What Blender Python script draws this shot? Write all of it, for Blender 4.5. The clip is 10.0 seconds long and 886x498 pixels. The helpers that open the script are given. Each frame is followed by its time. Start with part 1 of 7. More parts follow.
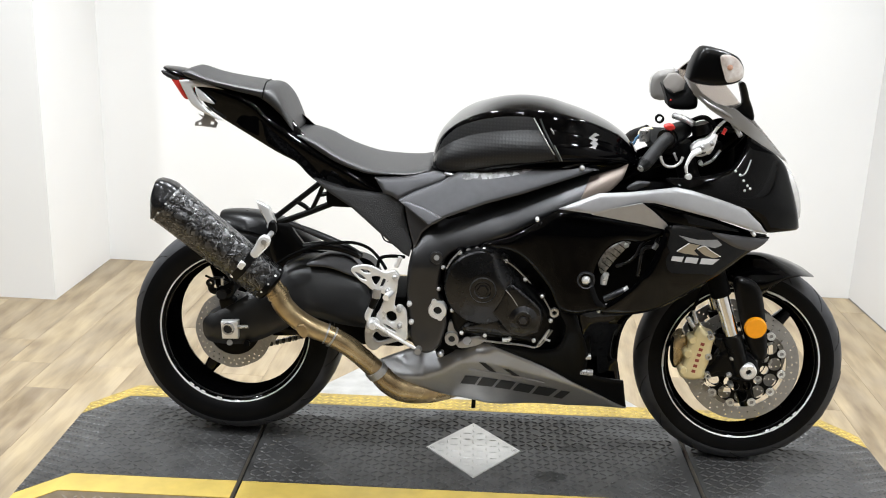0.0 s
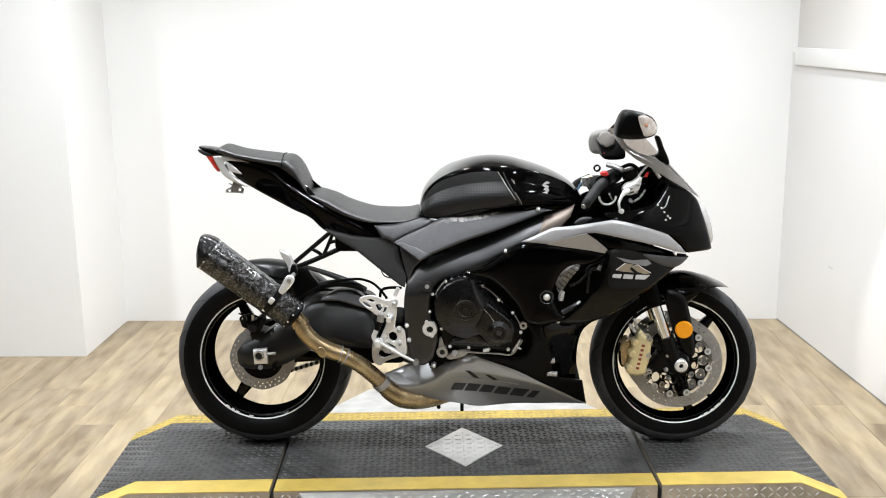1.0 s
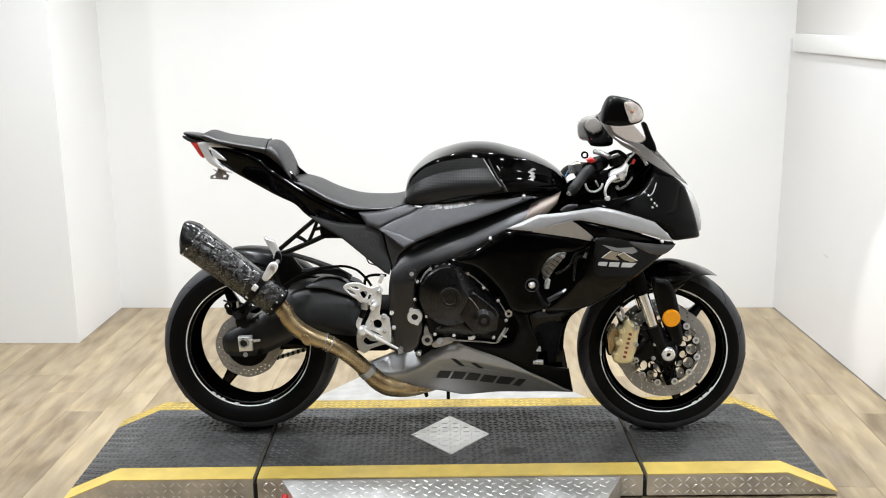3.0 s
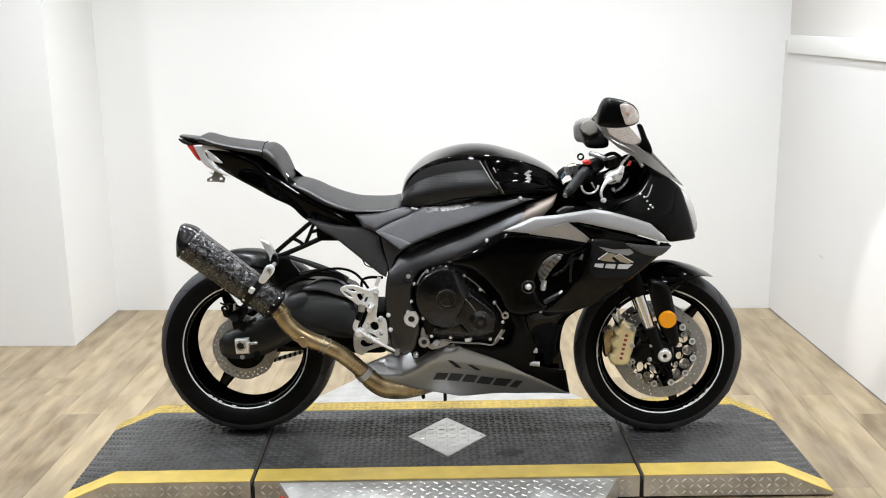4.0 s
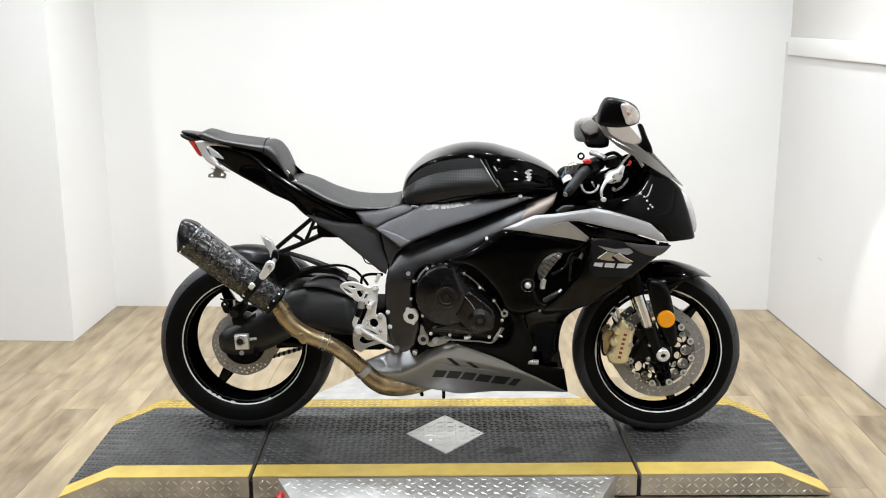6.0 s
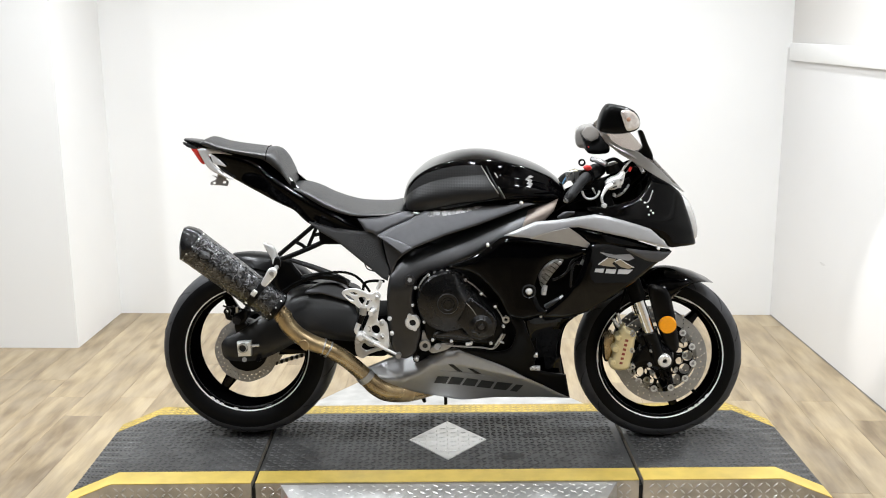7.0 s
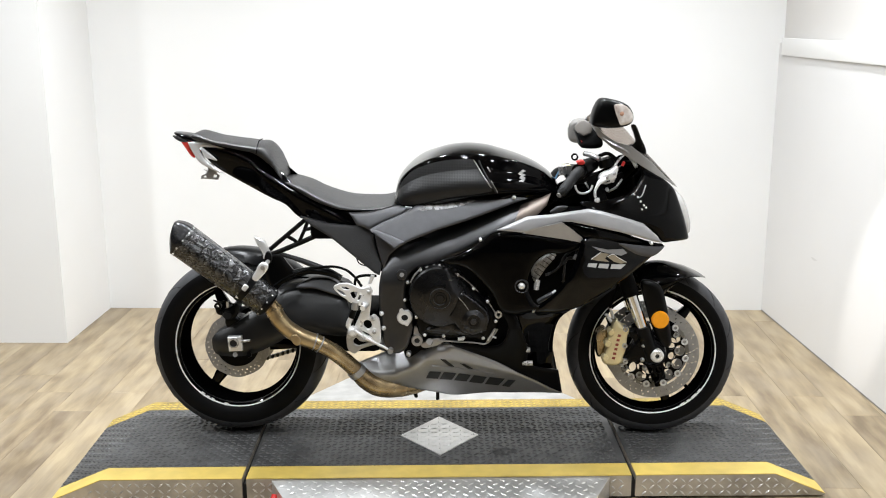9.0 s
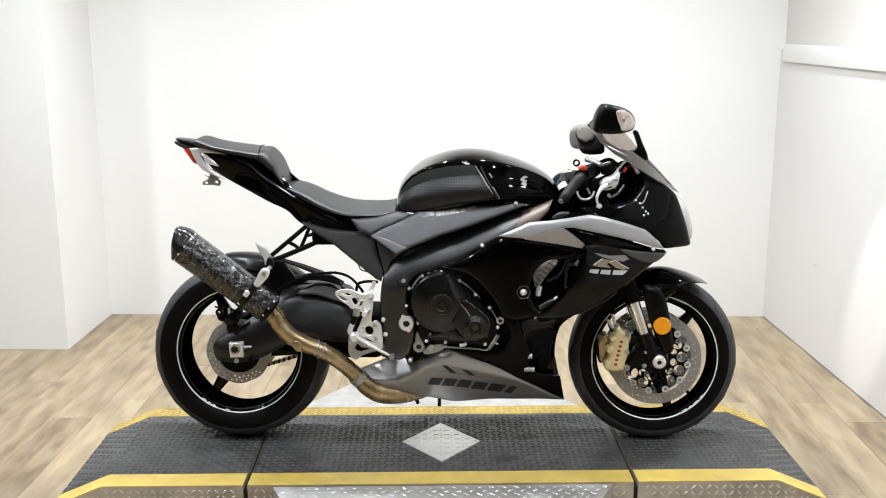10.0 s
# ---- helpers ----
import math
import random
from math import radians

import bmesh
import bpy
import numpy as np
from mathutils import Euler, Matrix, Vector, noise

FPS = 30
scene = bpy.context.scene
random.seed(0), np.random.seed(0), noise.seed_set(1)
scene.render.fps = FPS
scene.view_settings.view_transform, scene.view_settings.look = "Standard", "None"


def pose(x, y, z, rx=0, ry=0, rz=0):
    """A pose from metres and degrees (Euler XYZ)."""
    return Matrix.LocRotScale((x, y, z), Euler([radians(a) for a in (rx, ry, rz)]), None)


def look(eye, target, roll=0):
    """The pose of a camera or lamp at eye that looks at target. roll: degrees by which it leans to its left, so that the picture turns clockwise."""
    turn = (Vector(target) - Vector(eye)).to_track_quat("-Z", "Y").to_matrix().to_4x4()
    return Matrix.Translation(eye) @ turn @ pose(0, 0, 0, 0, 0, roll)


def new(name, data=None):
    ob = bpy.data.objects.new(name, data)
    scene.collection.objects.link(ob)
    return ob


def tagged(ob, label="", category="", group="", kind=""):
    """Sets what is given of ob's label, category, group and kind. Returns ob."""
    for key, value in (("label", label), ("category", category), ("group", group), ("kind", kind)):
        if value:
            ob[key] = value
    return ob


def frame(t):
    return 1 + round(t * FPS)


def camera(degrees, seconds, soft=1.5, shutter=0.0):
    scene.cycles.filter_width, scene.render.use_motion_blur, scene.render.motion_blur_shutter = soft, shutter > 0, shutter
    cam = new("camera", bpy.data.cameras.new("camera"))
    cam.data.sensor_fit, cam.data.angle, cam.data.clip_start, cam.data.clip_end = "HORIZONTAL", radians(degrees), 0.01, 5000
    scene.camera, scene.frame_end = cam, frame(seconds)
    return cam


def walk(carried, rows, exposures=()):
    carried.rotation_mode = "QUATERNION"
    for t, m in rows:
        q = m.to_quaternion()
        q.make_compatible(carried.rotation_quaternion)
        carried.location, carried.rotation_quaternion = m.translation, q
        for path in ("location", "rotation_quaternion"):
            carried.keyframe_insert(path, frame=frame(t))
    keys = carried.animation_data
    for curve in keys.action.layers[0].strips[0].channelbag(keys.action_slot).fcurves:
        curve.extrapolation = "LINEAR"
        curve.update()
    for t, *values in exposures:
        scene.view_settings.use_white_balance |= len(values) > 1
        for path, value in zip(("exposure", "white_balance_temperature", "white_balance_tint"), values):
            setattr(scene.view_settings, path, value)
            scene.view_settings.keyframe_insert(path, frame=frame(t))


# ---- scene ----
# ---- camera ----
cam = camera(47.5, 10.0, soft=1.05)
PATH = [
    (0, (0.05, -2.436, 1.442), (-0.067, -0.522, 0.874), 2.0),
    (0.1, (0.053, -2.502, 1.439), (-0.0516, -0.5866, 0.8734), 0.89),
    (0.2, (0.06, -2.582, 1.437), (-0.015, -0.654, 0.9075), 0.7),
    (0.3, (0.056, -2.659, 1.432), (0.011, -0.722, 0.9295), 0.5),
    (0.4, (0.052, -2.735, 1.438), (0.0077, -0.7927, 0.9619), 0.39),
    (0.5, (0.044, -2.804, 1.445), (-0.008, -0.856, 0.993), 0.8),
    (0.6, (0.04, -2.885, 1.456), (-0.015, -0.9317, 1.0317), 0.55),
    (0.7, (0.038, -2.951, 1.465), (-0.0182, -1.0011, 1.025), -0.33),
    (0.8, (0.036, -3.007, 1.477), (-0.016, -1.056, 1.0398), -0.6),
    (1, (0.015, -3.096, 1.502), (-0.034, -1.144, 1.07), -0.6),
    (1.1, (0.017, -3.131, 1.507), (-0.0466, -1.1815, 1.0626), -1.5),
    (1.2, (0.019, -3.146, 1.504), (-0.0473, -1.2015, 1.0401), -1.36),
    (1.3, (0.025, -3.156, 1.501), (-0.027, -1.2109, 1.0386), -1.21),
    (1.4, (0.032, -3.165, 1.501), (-0.0209, -1.2191, 1.0412), -0.78),
    (1.5, (0.038, -3.16, 1.499), (-0.027, -1.214, 1.043), -0.2),
    (1.6, (0.046, -3.15, 1.496), (-0.0087, -1.2012, 1.0493), -0.14),
    (1.7, (0.057, -3.143, 1.499), (0.0205, -1.1949, 1.0473), 0.46),
    (1.8, (0.068, -3.131, 1.496), (0.0269, -1.1847, 1.0373), 0.15),
    (1.9, (0.078, -3.117, 1.498), (0.0264, -1.1668, 1.0553), -0.39),
    (2, (0.083, -3.103, 1.497), (0.007, -1.155, 1.048), -0.9),
    (2.2, (0.094, -3.084, 1.494), (0.0327, -1.137, 1.0391), -0.54),
    (2.4, (0.097, -3.076, 1.493), (0.0357, -1.1302, 1.0345), -0.76),
    (2.5, (0.097, -3.074, 1.491), (0.033, -1.128, 1.033), -0.8),
    (2.7, (0.096, -3.072, 1.492), (0.0256, -1.1265, 1.0354), -0.64),
    (3.8, (0.091, -3.073, 1.496), (0.0293, -1.1254, 1.0448), -0.39),
    (4, (0.091, -3.076, 1.498), (0.031, -1.129, 1.045), -0.7),
    (4.2, (0.092, -3.079, 1.494), (0.0276, -1.1322, 1.0393), -0.58),
    (4.5, (0.091, -3.08, 1.489), (0.017, -1.134, 1.033), -0.2),
    (4.7, (0.089, -3.08, 1.487), (0.0152, -1.1333, 1.0329), -0.5),
    (5, (0.084, -3.082, 1.491), (0.014, -1.134, 1.044), -0.4),
    (5.5, (0.082, -3.086, 1.493), (0.024, -1.14, 1.038), -0.2),
    (5.7, (0.083, -3.086, 1.491), (0.0264, -1.1387, 1.0372), -0.15),
    (6.8, (0.098, -3.092, 1.495), (0.0346, -1.1436, 1.0498), -0.29),
    (7, (0.1, -3.096, 1.496), (0.032, -1.146, 1.055), -0.4),
    (7.2, (0.102, -3.097, 1.495), (0.0326, -1.1487, 1.0492), -0.27),
    (7.5, (0.103, -3.099, 1.497), (0.037, -1.151, 1.047), -0.3),
    (7.8, (0.105, -3.099, 1.493), (0.0481, -1.1499, 1.0469), -0.29),
    (8, (0.105, -3.098, 1.49), (0.053, -1.149, 1.047), -0.1),
    (8.5, (0.094, -3.088, 1.49), (0.052, -1.139, 1.043), -0.1),
    (8.7, (0.092, -3.085, 1.489), (0.0493, -1.1367, 1.0387), -0.06),
    (9, (0.092, -3.081, 1.49), (0.044, -1.133, 1.04), -0.2),
    (9.5, (0.089, -3.075, 1.494), (0.042, -1.127, 1.043), -0.2),
    (9.7, (0.089, -3.075, 1.492), (0.0417, -1.1259, 1.0475), -0.13),
    (10, (0.088, -3.078, 1.487), (0.039, -1.127, 1.05), -0.2),
]
walk(cam, [(t, look(eye, target, roll)) for t, eye, target, roll in PATH],
     exposures=[(0, -0.12), (0.6, -0.12), (1.5, -0.11), (2.5, -0.18), (3.8, -0.26), (4.5, -0.31), (5.5, -0.30), (6.8, -0.15), (7.5, -0.16), (8.5, -0.17), (10, -0.21)])

# ---- light ----
world = bpy.data.worlds.new("world")
scene.world = world
world.use_nodes = True
world.node_tree.nodes["Background"].inputs[0].default_value = (0.9, 0.93, 1.0, 1)
world.node_tree.nodes["Background"].inputs[1].default_value = 0.02
CEILING = 2.75
LAMPS = [(x, -1.0, 18) for x in (-1.5, 0.0, 1.5)] + [(x, 0.72, 30) for x in (-1.3, -0.45, 0.4, 1.25)] + [(-2.5, -0.2, 44)] + [(x, -2.4, 13) for x in (-1.4, 0.0, 1.4)]
for lx, ly, watts in LAMPS:
    d = bpy.data.lights.new("downlight", "AREA")
    d.shape, d.size, d.energy, d.color = "DISK", 0.14, watts, (0.91, 0.955, 1.0)
    d.spread = radians(136)
    new("downlight_lamp", d).matrix_world = pose(lx, ly, CEILING - 0.03)

# added unseen ceiling spot that makes the bright patch on the side wall
d = bpy.data.lights.new("added_wall_spot", "SPOT")
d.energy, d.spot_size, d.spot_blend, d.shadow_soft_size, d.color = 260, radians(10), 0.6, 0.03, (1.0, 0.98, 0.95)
new("added_wall_spot_lamp", d).matrix_world = look((0.6, -0.3, CEILING - 0.06), (1.69, 0.74, 0.5))


# ---- materials ----
def node_mat(name, base, rough=0.5, metal=0.0, var=0.0, scale=20.0, bump=0.0, bump_scale=None, rvar=0.0, coat=0.0, second=None, spec=0.5, bump_dist=0.002):
    """A surface with base colour, two scales of variation, bump and worn gloss."""
    m = bpy.data.materials.new(name)
    m.use_nodes = True
    nt = m.node_tree
    b = nt.nodes["Principled BSDF"]
    b.inputs["Base Color"].default_value = (*base, 1)
    b.inputs["Roughness"].default_value = rough
    b.inputs["Metallic"].default_value = metal
    b.inputs["Coat Weight"].default_value = coat
    b.inputs["Coat Roughness"].default_value = 0.03
    b.inputs["Specular IOR Level"].default_value = spec
    co = nt.nodes.new("ShaderNodeTexCoord").outputs["Object"]
    def tex(s, detail=4.0):
        n = nt.nodes.new("ShaderNodeTexNoise")
        n.inputs["Scale"].default_value, n.inputs["Detail"].default_value = s, detail
        nt.links.new(co, n.inputs["Vector"])
        return n.outputs["Fac"]
    if var or second:
        mix = nt.nodes.new("ShaderNodeMix")
        mix.data_type = "RGBA"
        other = second or tuple(c * (1 - var) for c in base)
        top = base if second else tuple(min(1, c * (1 + var * 0.6)) for c in base)
        mix.inputs["A"].default_value, mix.inputs["B"].default_value = (*other, 1), (*top, 1)
        add = nt.nodes.new("ShaderNodeMath")
        add.operation = "MULTIPLY_ADD"
        nt.links.new(tex(scale), add.inputs[0])
        add.inputs[1].default_value = 1.6
        big = nt.nodes.new("ShaderNodeMath")
        big.operation = "MULTIPLY_ADD"
        nt.links.new(tex(scale * 0.13, 2.0), big.inputs[0])
        big.inputs[1].default_value, big.inputs[2].default_value = 1.4, -1.0
        nt.links.new(big.outputs[0], add.inputs[2])
        add.use_clamp = True
        nt.links.new(add.outputs[0], mix.inputs["Factor"])
        nt.links.new(mix.outputs["Result"], b.inputs["Base Color"])
    if rvar:
        rr = nt.nodes.new("ShaderNodeMapRange")
        nt.links.new(tex(scale * 0.6), rr.inputs["Value"])
        rr.inputs["To Min"].default_value, rr.inputs["To Max"].default_value = max(0.02, rough - rvar), min(1, rough + rvar)
        nt.links.new(rr.outputs["Result"], b.inputs["Roughness"])
    if bump:
        bp = nt.nodes.new("ShaderNodeBump")
        bp.inputs["Strength"].default_value, bp.inputs["Distance"].default_value = bump, bump_dist
        nt.links.new(tex(bump_scale or scale * 4), bp.inputs["Height"])
        nt.links.new(bp.outputs["Normal"], b.inputs["Normal"])
    return m


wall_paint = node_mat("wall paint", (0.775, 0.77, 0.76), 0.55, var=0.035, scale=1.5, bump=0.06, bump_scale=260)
# wall paint greyed: the side wall's dimmer light is put into its colour
dimmed_paint = node_mat("dimmed wall paint", (0.7, 0.692, 0.685), 0.5, var=0.04, scale=1.5, bump=0.06, bump_scale=260)
ceiling_paint = node_mat("ceiling paint", (0.74, 0.73, 0.71), 0.8, var=0.04, scale=1.2)
# for walls out of view, near black so gloss panels reflect little light
unseen_wall_dark = node_mat("dark unseen wall", (0.04, 0.038, 0.037), 0.7, var=0.2, scale=0.8)
upper_paint = node_mat("upper wall paint", (0.66, 0.64, 0.615), 0.6, var=0.04, scale=1.5)
ledge_paint = node_mat("ledge paint", (0.82, 0.815, 0.8), 0.35, var=0.03, scale=3)
mat_rubber = node_mat("tread mat", (0.073, 0.0725, 0.072), 0.44, var=0.35, scale=14, bump=0.2, rvar=0.12, second=(0.024, 0.0235, 0.023))
yellow_tape = node_mat("yellow paint", (0.56, 0.41, 0.095), 0.45, var=0.22, scale=18, bump=0.1)
worn_yellow = node_mat("worn yellow paint", (0.46, 0.32, 0.06), 0.5, scale=55, second=(0.17, 0.125, 0.035), bump=0.15)
checker_alu = node_mat("checker plate aluminium", (0.66, 0.655, 0.64), 0.36, metal=0.75, var=0.16, scale=26, bump=0.1, rvar=0.12)
worn_alu = node_mat("scuffed checker plate", (0.54, 0.535, 0.52), 0.42, metal=0.7, var=0.3, scale=14, bump=0.12, rvar=0.12)
dirty_alu = node_mat("dirty checker plate", (0.5, 0.46, 0.395), 0.42, metal=0.45, var=0.42, scale=16, bump=0.12, rvar=0.12)
joint_brown = node_mat("plank joint", (0.26, 0.19, 0.115), 0.8, var=0.2)
black_gap = node_mat("black joint and shade", (0.012, 0.012, 0.012), 0.8, var=0.2)
red_plastic = node_mat("red plastic", (0.62, 0.03, 0.025), 0.35, var=0.1)
tyre_rubber = node_mat("tyre rubber", (0.0034, 0.0034, 0.0037), 0.42, spec=0.12, var=0.25, scale=30, bump=0.1, bump_scale=400, rvar=0.1)
gloss_black = node_mat("gloss black paint", (0.001, 0.001, 0.0012), 0.03, var=0.2, scale=6, spec=0.13)
fairing_gloss = node_mat("lower fairing gloss", (0.001, 0.001, 0.0012), 0.04, var=0.2, scale=6, spec=0.24)
rim_black = node_mat("rim black enamel", (0.0012, 0.0012, 0.0014), 0.1, var=0.2, scale=9, spec=0.16)
rim_barrel = node_mat("rim barrel black", (0.0014, 0.0014, 0.0016), 0.45, var=0.2, scale=9, spec=0.0)
satin_black = node_mat("satin black", (0.0018, 0.0018, 0.002), 0.3, spec=0.15, var=0.2, scale=25, bump=0.06, rvar=0.08)
frame_black = node_mat("frame enamel", (0.034, 0.034, 0.036), 0.28, metal=0.3, var=0.15, scale=20, rvar=0.05)
frame_satin = node_mat("frame satin metal", (0.076, 0.076, 0.079), 0.37, metal=0.95, var=0.08, scale=24, rvar=0.04)
lower_satin = node_mat("lower fairing satin", (0.003, 0.003, 0.0032), 0.3, spec=0.07, var=0.15, scale=20)
arm_satin = node_mat("swingarm satin", (0.011, 0.011, 0.0115), 0.36, spec=0.4, var=0.2, scale=25, bump=0.05, rvar=0.06)
indicator_lens = node_mat("indicator lens", (0.88, 0.86, 0.84), 0.12, coat=0.8, scale=70, second=(0.5, 0.42, 0.38), bump=0.4, bump_scale=160)
cover_film = node_mat("mottled cover film", (0.42, 0.42, 0.43), 0.28, metal=0.6, second=(0.05, 0.05, 0.052), scale=75, bump=0.3, bump_scale=140, rvar=0.1)
matte_black = node_mat("matte black", (0.0016, 0.0016, 0.0017), 0.6, spec=0.06, var=0.25, scale=22, bump=0.1)
seat_vinyl = node_mat("seat vinyl", (0.0145, 0.0143, 0.0147), 0.42, spec=0.5, var=0.2, scale=30, bump=0.35, bump_scale=700)
silver_paint = node_mat("silver paint", (0.38, 0.38, 0.389), 0.38, metal=0.5, coat=0.15, var=0.06, scale=60)
belly_silver = node_mat("belly pan silver", (0.335, 0.335, 0.342), 0.36, metal=0.75, coat=0.15, var=0.06, scale=60)
facet_silver = node_mat("second silver paint", (0.35, 0.35, 0.36), 0.36, metal=0.5, var=0.06, scale=60)
dark_silver = node_mat("charcoal metallic paint", (0.1, 0.1, 0.106), 0.42, metal=0.85, var=0.08, scale=60)
steel = node_mat("steel", (0.55, 0.55, 0.55), 0.28, metal=0.7, var=0.15, scale=40, rvar=0.1)
disc_steel = node_mat("brake disc steel", (0.42, 0.415, 0.41), 0.4, metal=0.75, var=0.15, scale=70, rvar=0.1)
bright_alu = node_mat("cast aluminium", (0.84, 0.84, 0.835), 0.3, metal=0.45, var=0.12, scale=45, bump=0.06, rvar=0.1)
chrome = node_mat("fork chrome", (0.8, 0.8, 0.8), 0.1, metal=1.0, var=0.05)
bronze_pipe = node_mat("heat tinted steel", (0.6, 0.47, 0.27), 0.27, metal=0.75, scale=19, second=(0.2, 0.135, 0.07), bump=0.05, rvar=0.1)
gold_anodised = node_mat("gold anodised", (0.84, 0.73, 0.44), 0.36, metal=0.5, var=0.12, scale=40)
white_tape = node_mat("white rim tape", (0.85, 0.85, 0.85), 0.35, var=0.06, scale=50)
orange_lens = node_mat("orange reflector", (0.95, 0.36, 0.01), 0.25, var=0.08, scale=90)
red_lens = node_mat("red lamp lens", (0.75, 0.05, 0.04), 0.15, coat=0.8, var=0.1)
engine_grey = node_mat("engine satin", (0.045, 0.045, 0.047), 0.27, spec=0.3, metal=0.95, var=0.15, scale=30, bump=0.05, rvar=0.06)
white_silver = node_mat("pale silver paint", (0.72, 0.72, 0.73), 0.3, metal=0.3, var=0.05, scale=50)
clear_lens = node_mat("clear lamp lens", (0.5, 0.495, 0.48), 0.12, coat=0.8, var=0.12, scale=60)


def dotted_mat(name, base, rough, scale, strength):
    """A film pressed with a regular field of small dots."""
    m = node_mat(name, base, rough, rvar=0.14, scale=22, spec=0.36)
    nt = m.node_tree
    co = nt.nodes.new("ShaderNodeTexCoord").outputs["Object"]
    v = nt.nodes.new("ShaderNodeTexVoronoi")
    v.voronoi_dimensions = "2D"
    v.inputs["Scale"].default_value, v.inputs["Randomness"].default_value = scale, 0.06
    turn = nt.nodes.new("ShaderNodeMapping")
    turn.inputs["Rotation"].default_value = (math.pi / 2, 0, 0)
    nt.links.new(co, turn.inputs["Vector"])
    nt.links.new(turn.outputs[0], v.inputs["Vector"])
    dots = nt.nodes.new("ShaderNodeValToRGB")
    dots.color_ramp.elements[0].position, dots.color_ramp.elements[0].color = 0.12, (0.017, 0.017, 0.018, 1)
    dots.color_ramp.elements[1].position, dots.color_ramp.elements[1].color = 0.22, (*base, 1)
    nt.links.new(v.outputs["Distance"], dots.inputs["Fac"])
    nt.links.new(dots.outputs["Color"], nt.nodes["Principled BSDF"].inputs["Base Color"])
    bp = nt.nodes.new("ShaderNodeBump")
    bp.inputs["Strength"].default_value, bp.inputs["Distance"].default_value = strength, 0.004
    nt.links.new(v.outputs["Distance"], bp.inputs["Height"])
    nt.links.new(bp.outputs["Normal"], nt.nodes["Principled BSDF"].inputs["Normal"])
    return m


# ---- helpers for shapes ----
def part(name, bm, material, parent=None, label="", sharp=38):
    """Links a bmesh as one mesh object, under a thing or a part."""
    bmesh.ops.recalc_face_normals(bm, faces=bm.faces[:]) if len(bm.faces) < 60000 else None
    me = bpy.data.meshes.new(name)
    bm.to_mesh(me)
    bm.free()
    me.polygons.foreach_set("use_smooth", [True] * len(me.polygons))
    me.set_sharp_from_angle(angle=radians(sharp))
    me.materials.append(material)
    ob = new(name, me)
    ob.parent = parent
    if label:
        tagged(ob, label)
    return ob


def box(x0, x1, y0, y1, z0, z1, bevel=0.0, seg=2, bm=None):
    bm = bm or bmesh.new()
    m = Matrix.LocRotScale(((x0 + x1) / 2, (y0 + y1) / 2, (z0 + z1) / 2), None, (x1 - x0, y1 - y0, z1 - z0))
    made = bmesh.ops.create_cube(bm, size=1, matrix=m)["verts"]
    if bevel:
        edges = list({e for v in made for e in v.link_edges})
        bmesh.ops.bevel(bm, geom=edges, offset=bevel, segments=seg, affect="EDGES", profile=0.6)
    return bm


def revolve(profile, centre, n=48, axis="Y", closed=False, bm=None):
    """Turns (radius, along) pairs round an axis through centre."""
    bm = bm or bmesh.new()
    rings = []
    for i in range(n):
        a = 2 * math.pi * i / n
        ring = []
        for r, h in profile:
            c, s = r * math.cos(a), r * math.sin(a)
            v = {"Y": (c, h, s), "X": (h, c, s), "Z": (c, s, h)}[axis]
            ring.append(bm.verts.new(Vector(centre) + Vector(v)))
        rings.append(ring)
    m = len(profile)
    for i in range(n):
        a, b = rings[i], rings[(i + 1) % n]
        for j in range(m if closed else m - 1):
            k = (j + 1) % m
            bm.faces.new((a[j], a[k], b[k], b[j]))
    if not closed:
        for j in (0, m - 1):
            if profile[j][0] > 1e-4:
                bm.faces.new([r[j] for r in rings])
    bmesh.ops.remove_doubles(bm, verts=bm.verts[:], dist=1e-5)
    return bm


def rod(p0, p1, r, r1=None, n=14, bm=None):
    """A round bar between two points."""
    bm = bm or bmesh.new()
    p0, p1 = Vector(p0), Vector(p1)
    q = (p1 - p0).to_track_quat("Z", "Y").to_matrix().to_4x4()
    m = Matrix.Translation((p0 + p1) / 2) @ q
    bmesh.ops.create_cone(bm, cap_ends=True, segments=n, radius1=r, radius2=r if r1 is None else r1, depth=(p1 - p0).length, matrix=m)
    return bm


def button(p, r, depth=0.02, n=12):
    """A domed bolt head that faces the near side, with its shank."""
    return revolve([(0.0, -r * 0.55), (r * 0.45, -r * 0.5), (r * 0.8, -r * 0.25), (r, r * 0.1), (r, depth), (0.0, depth)], p, n)


def spline(pts, per=6, closed=False, fixed=False):
    """A smooth run of points through pts; a point given twice stays a corner."""
    pts = [Vector(p) for p in pts]
    n, out = len(pts), []
    for i in range(n if closed else n - 1):
        p1, p2 = pts[i], pts[(i + 1) % n]
        if (p2 - p1).length < 1e-6:
            continue
        p0 = pts[i - 1] if closed or i else p1
        p3 = pts[(i + 2) % n] if closed or i + 2 < n else p2
        seg = per if fixed else max(1, min(per, int((p2 - p1).length / 0.004)))
        for k in range(seg):
            t = k / seg
            out.append(0.5 * (2 * p1 + (p2 - p0) * t + (2 * p0 - 5 * p1 + 4 * p2 - p3) * t * t + (3 * p1 - p0 - 3 * p2 + p3) * t ** 3))
    if not closed:
        out.append(pts[-1])
    return out


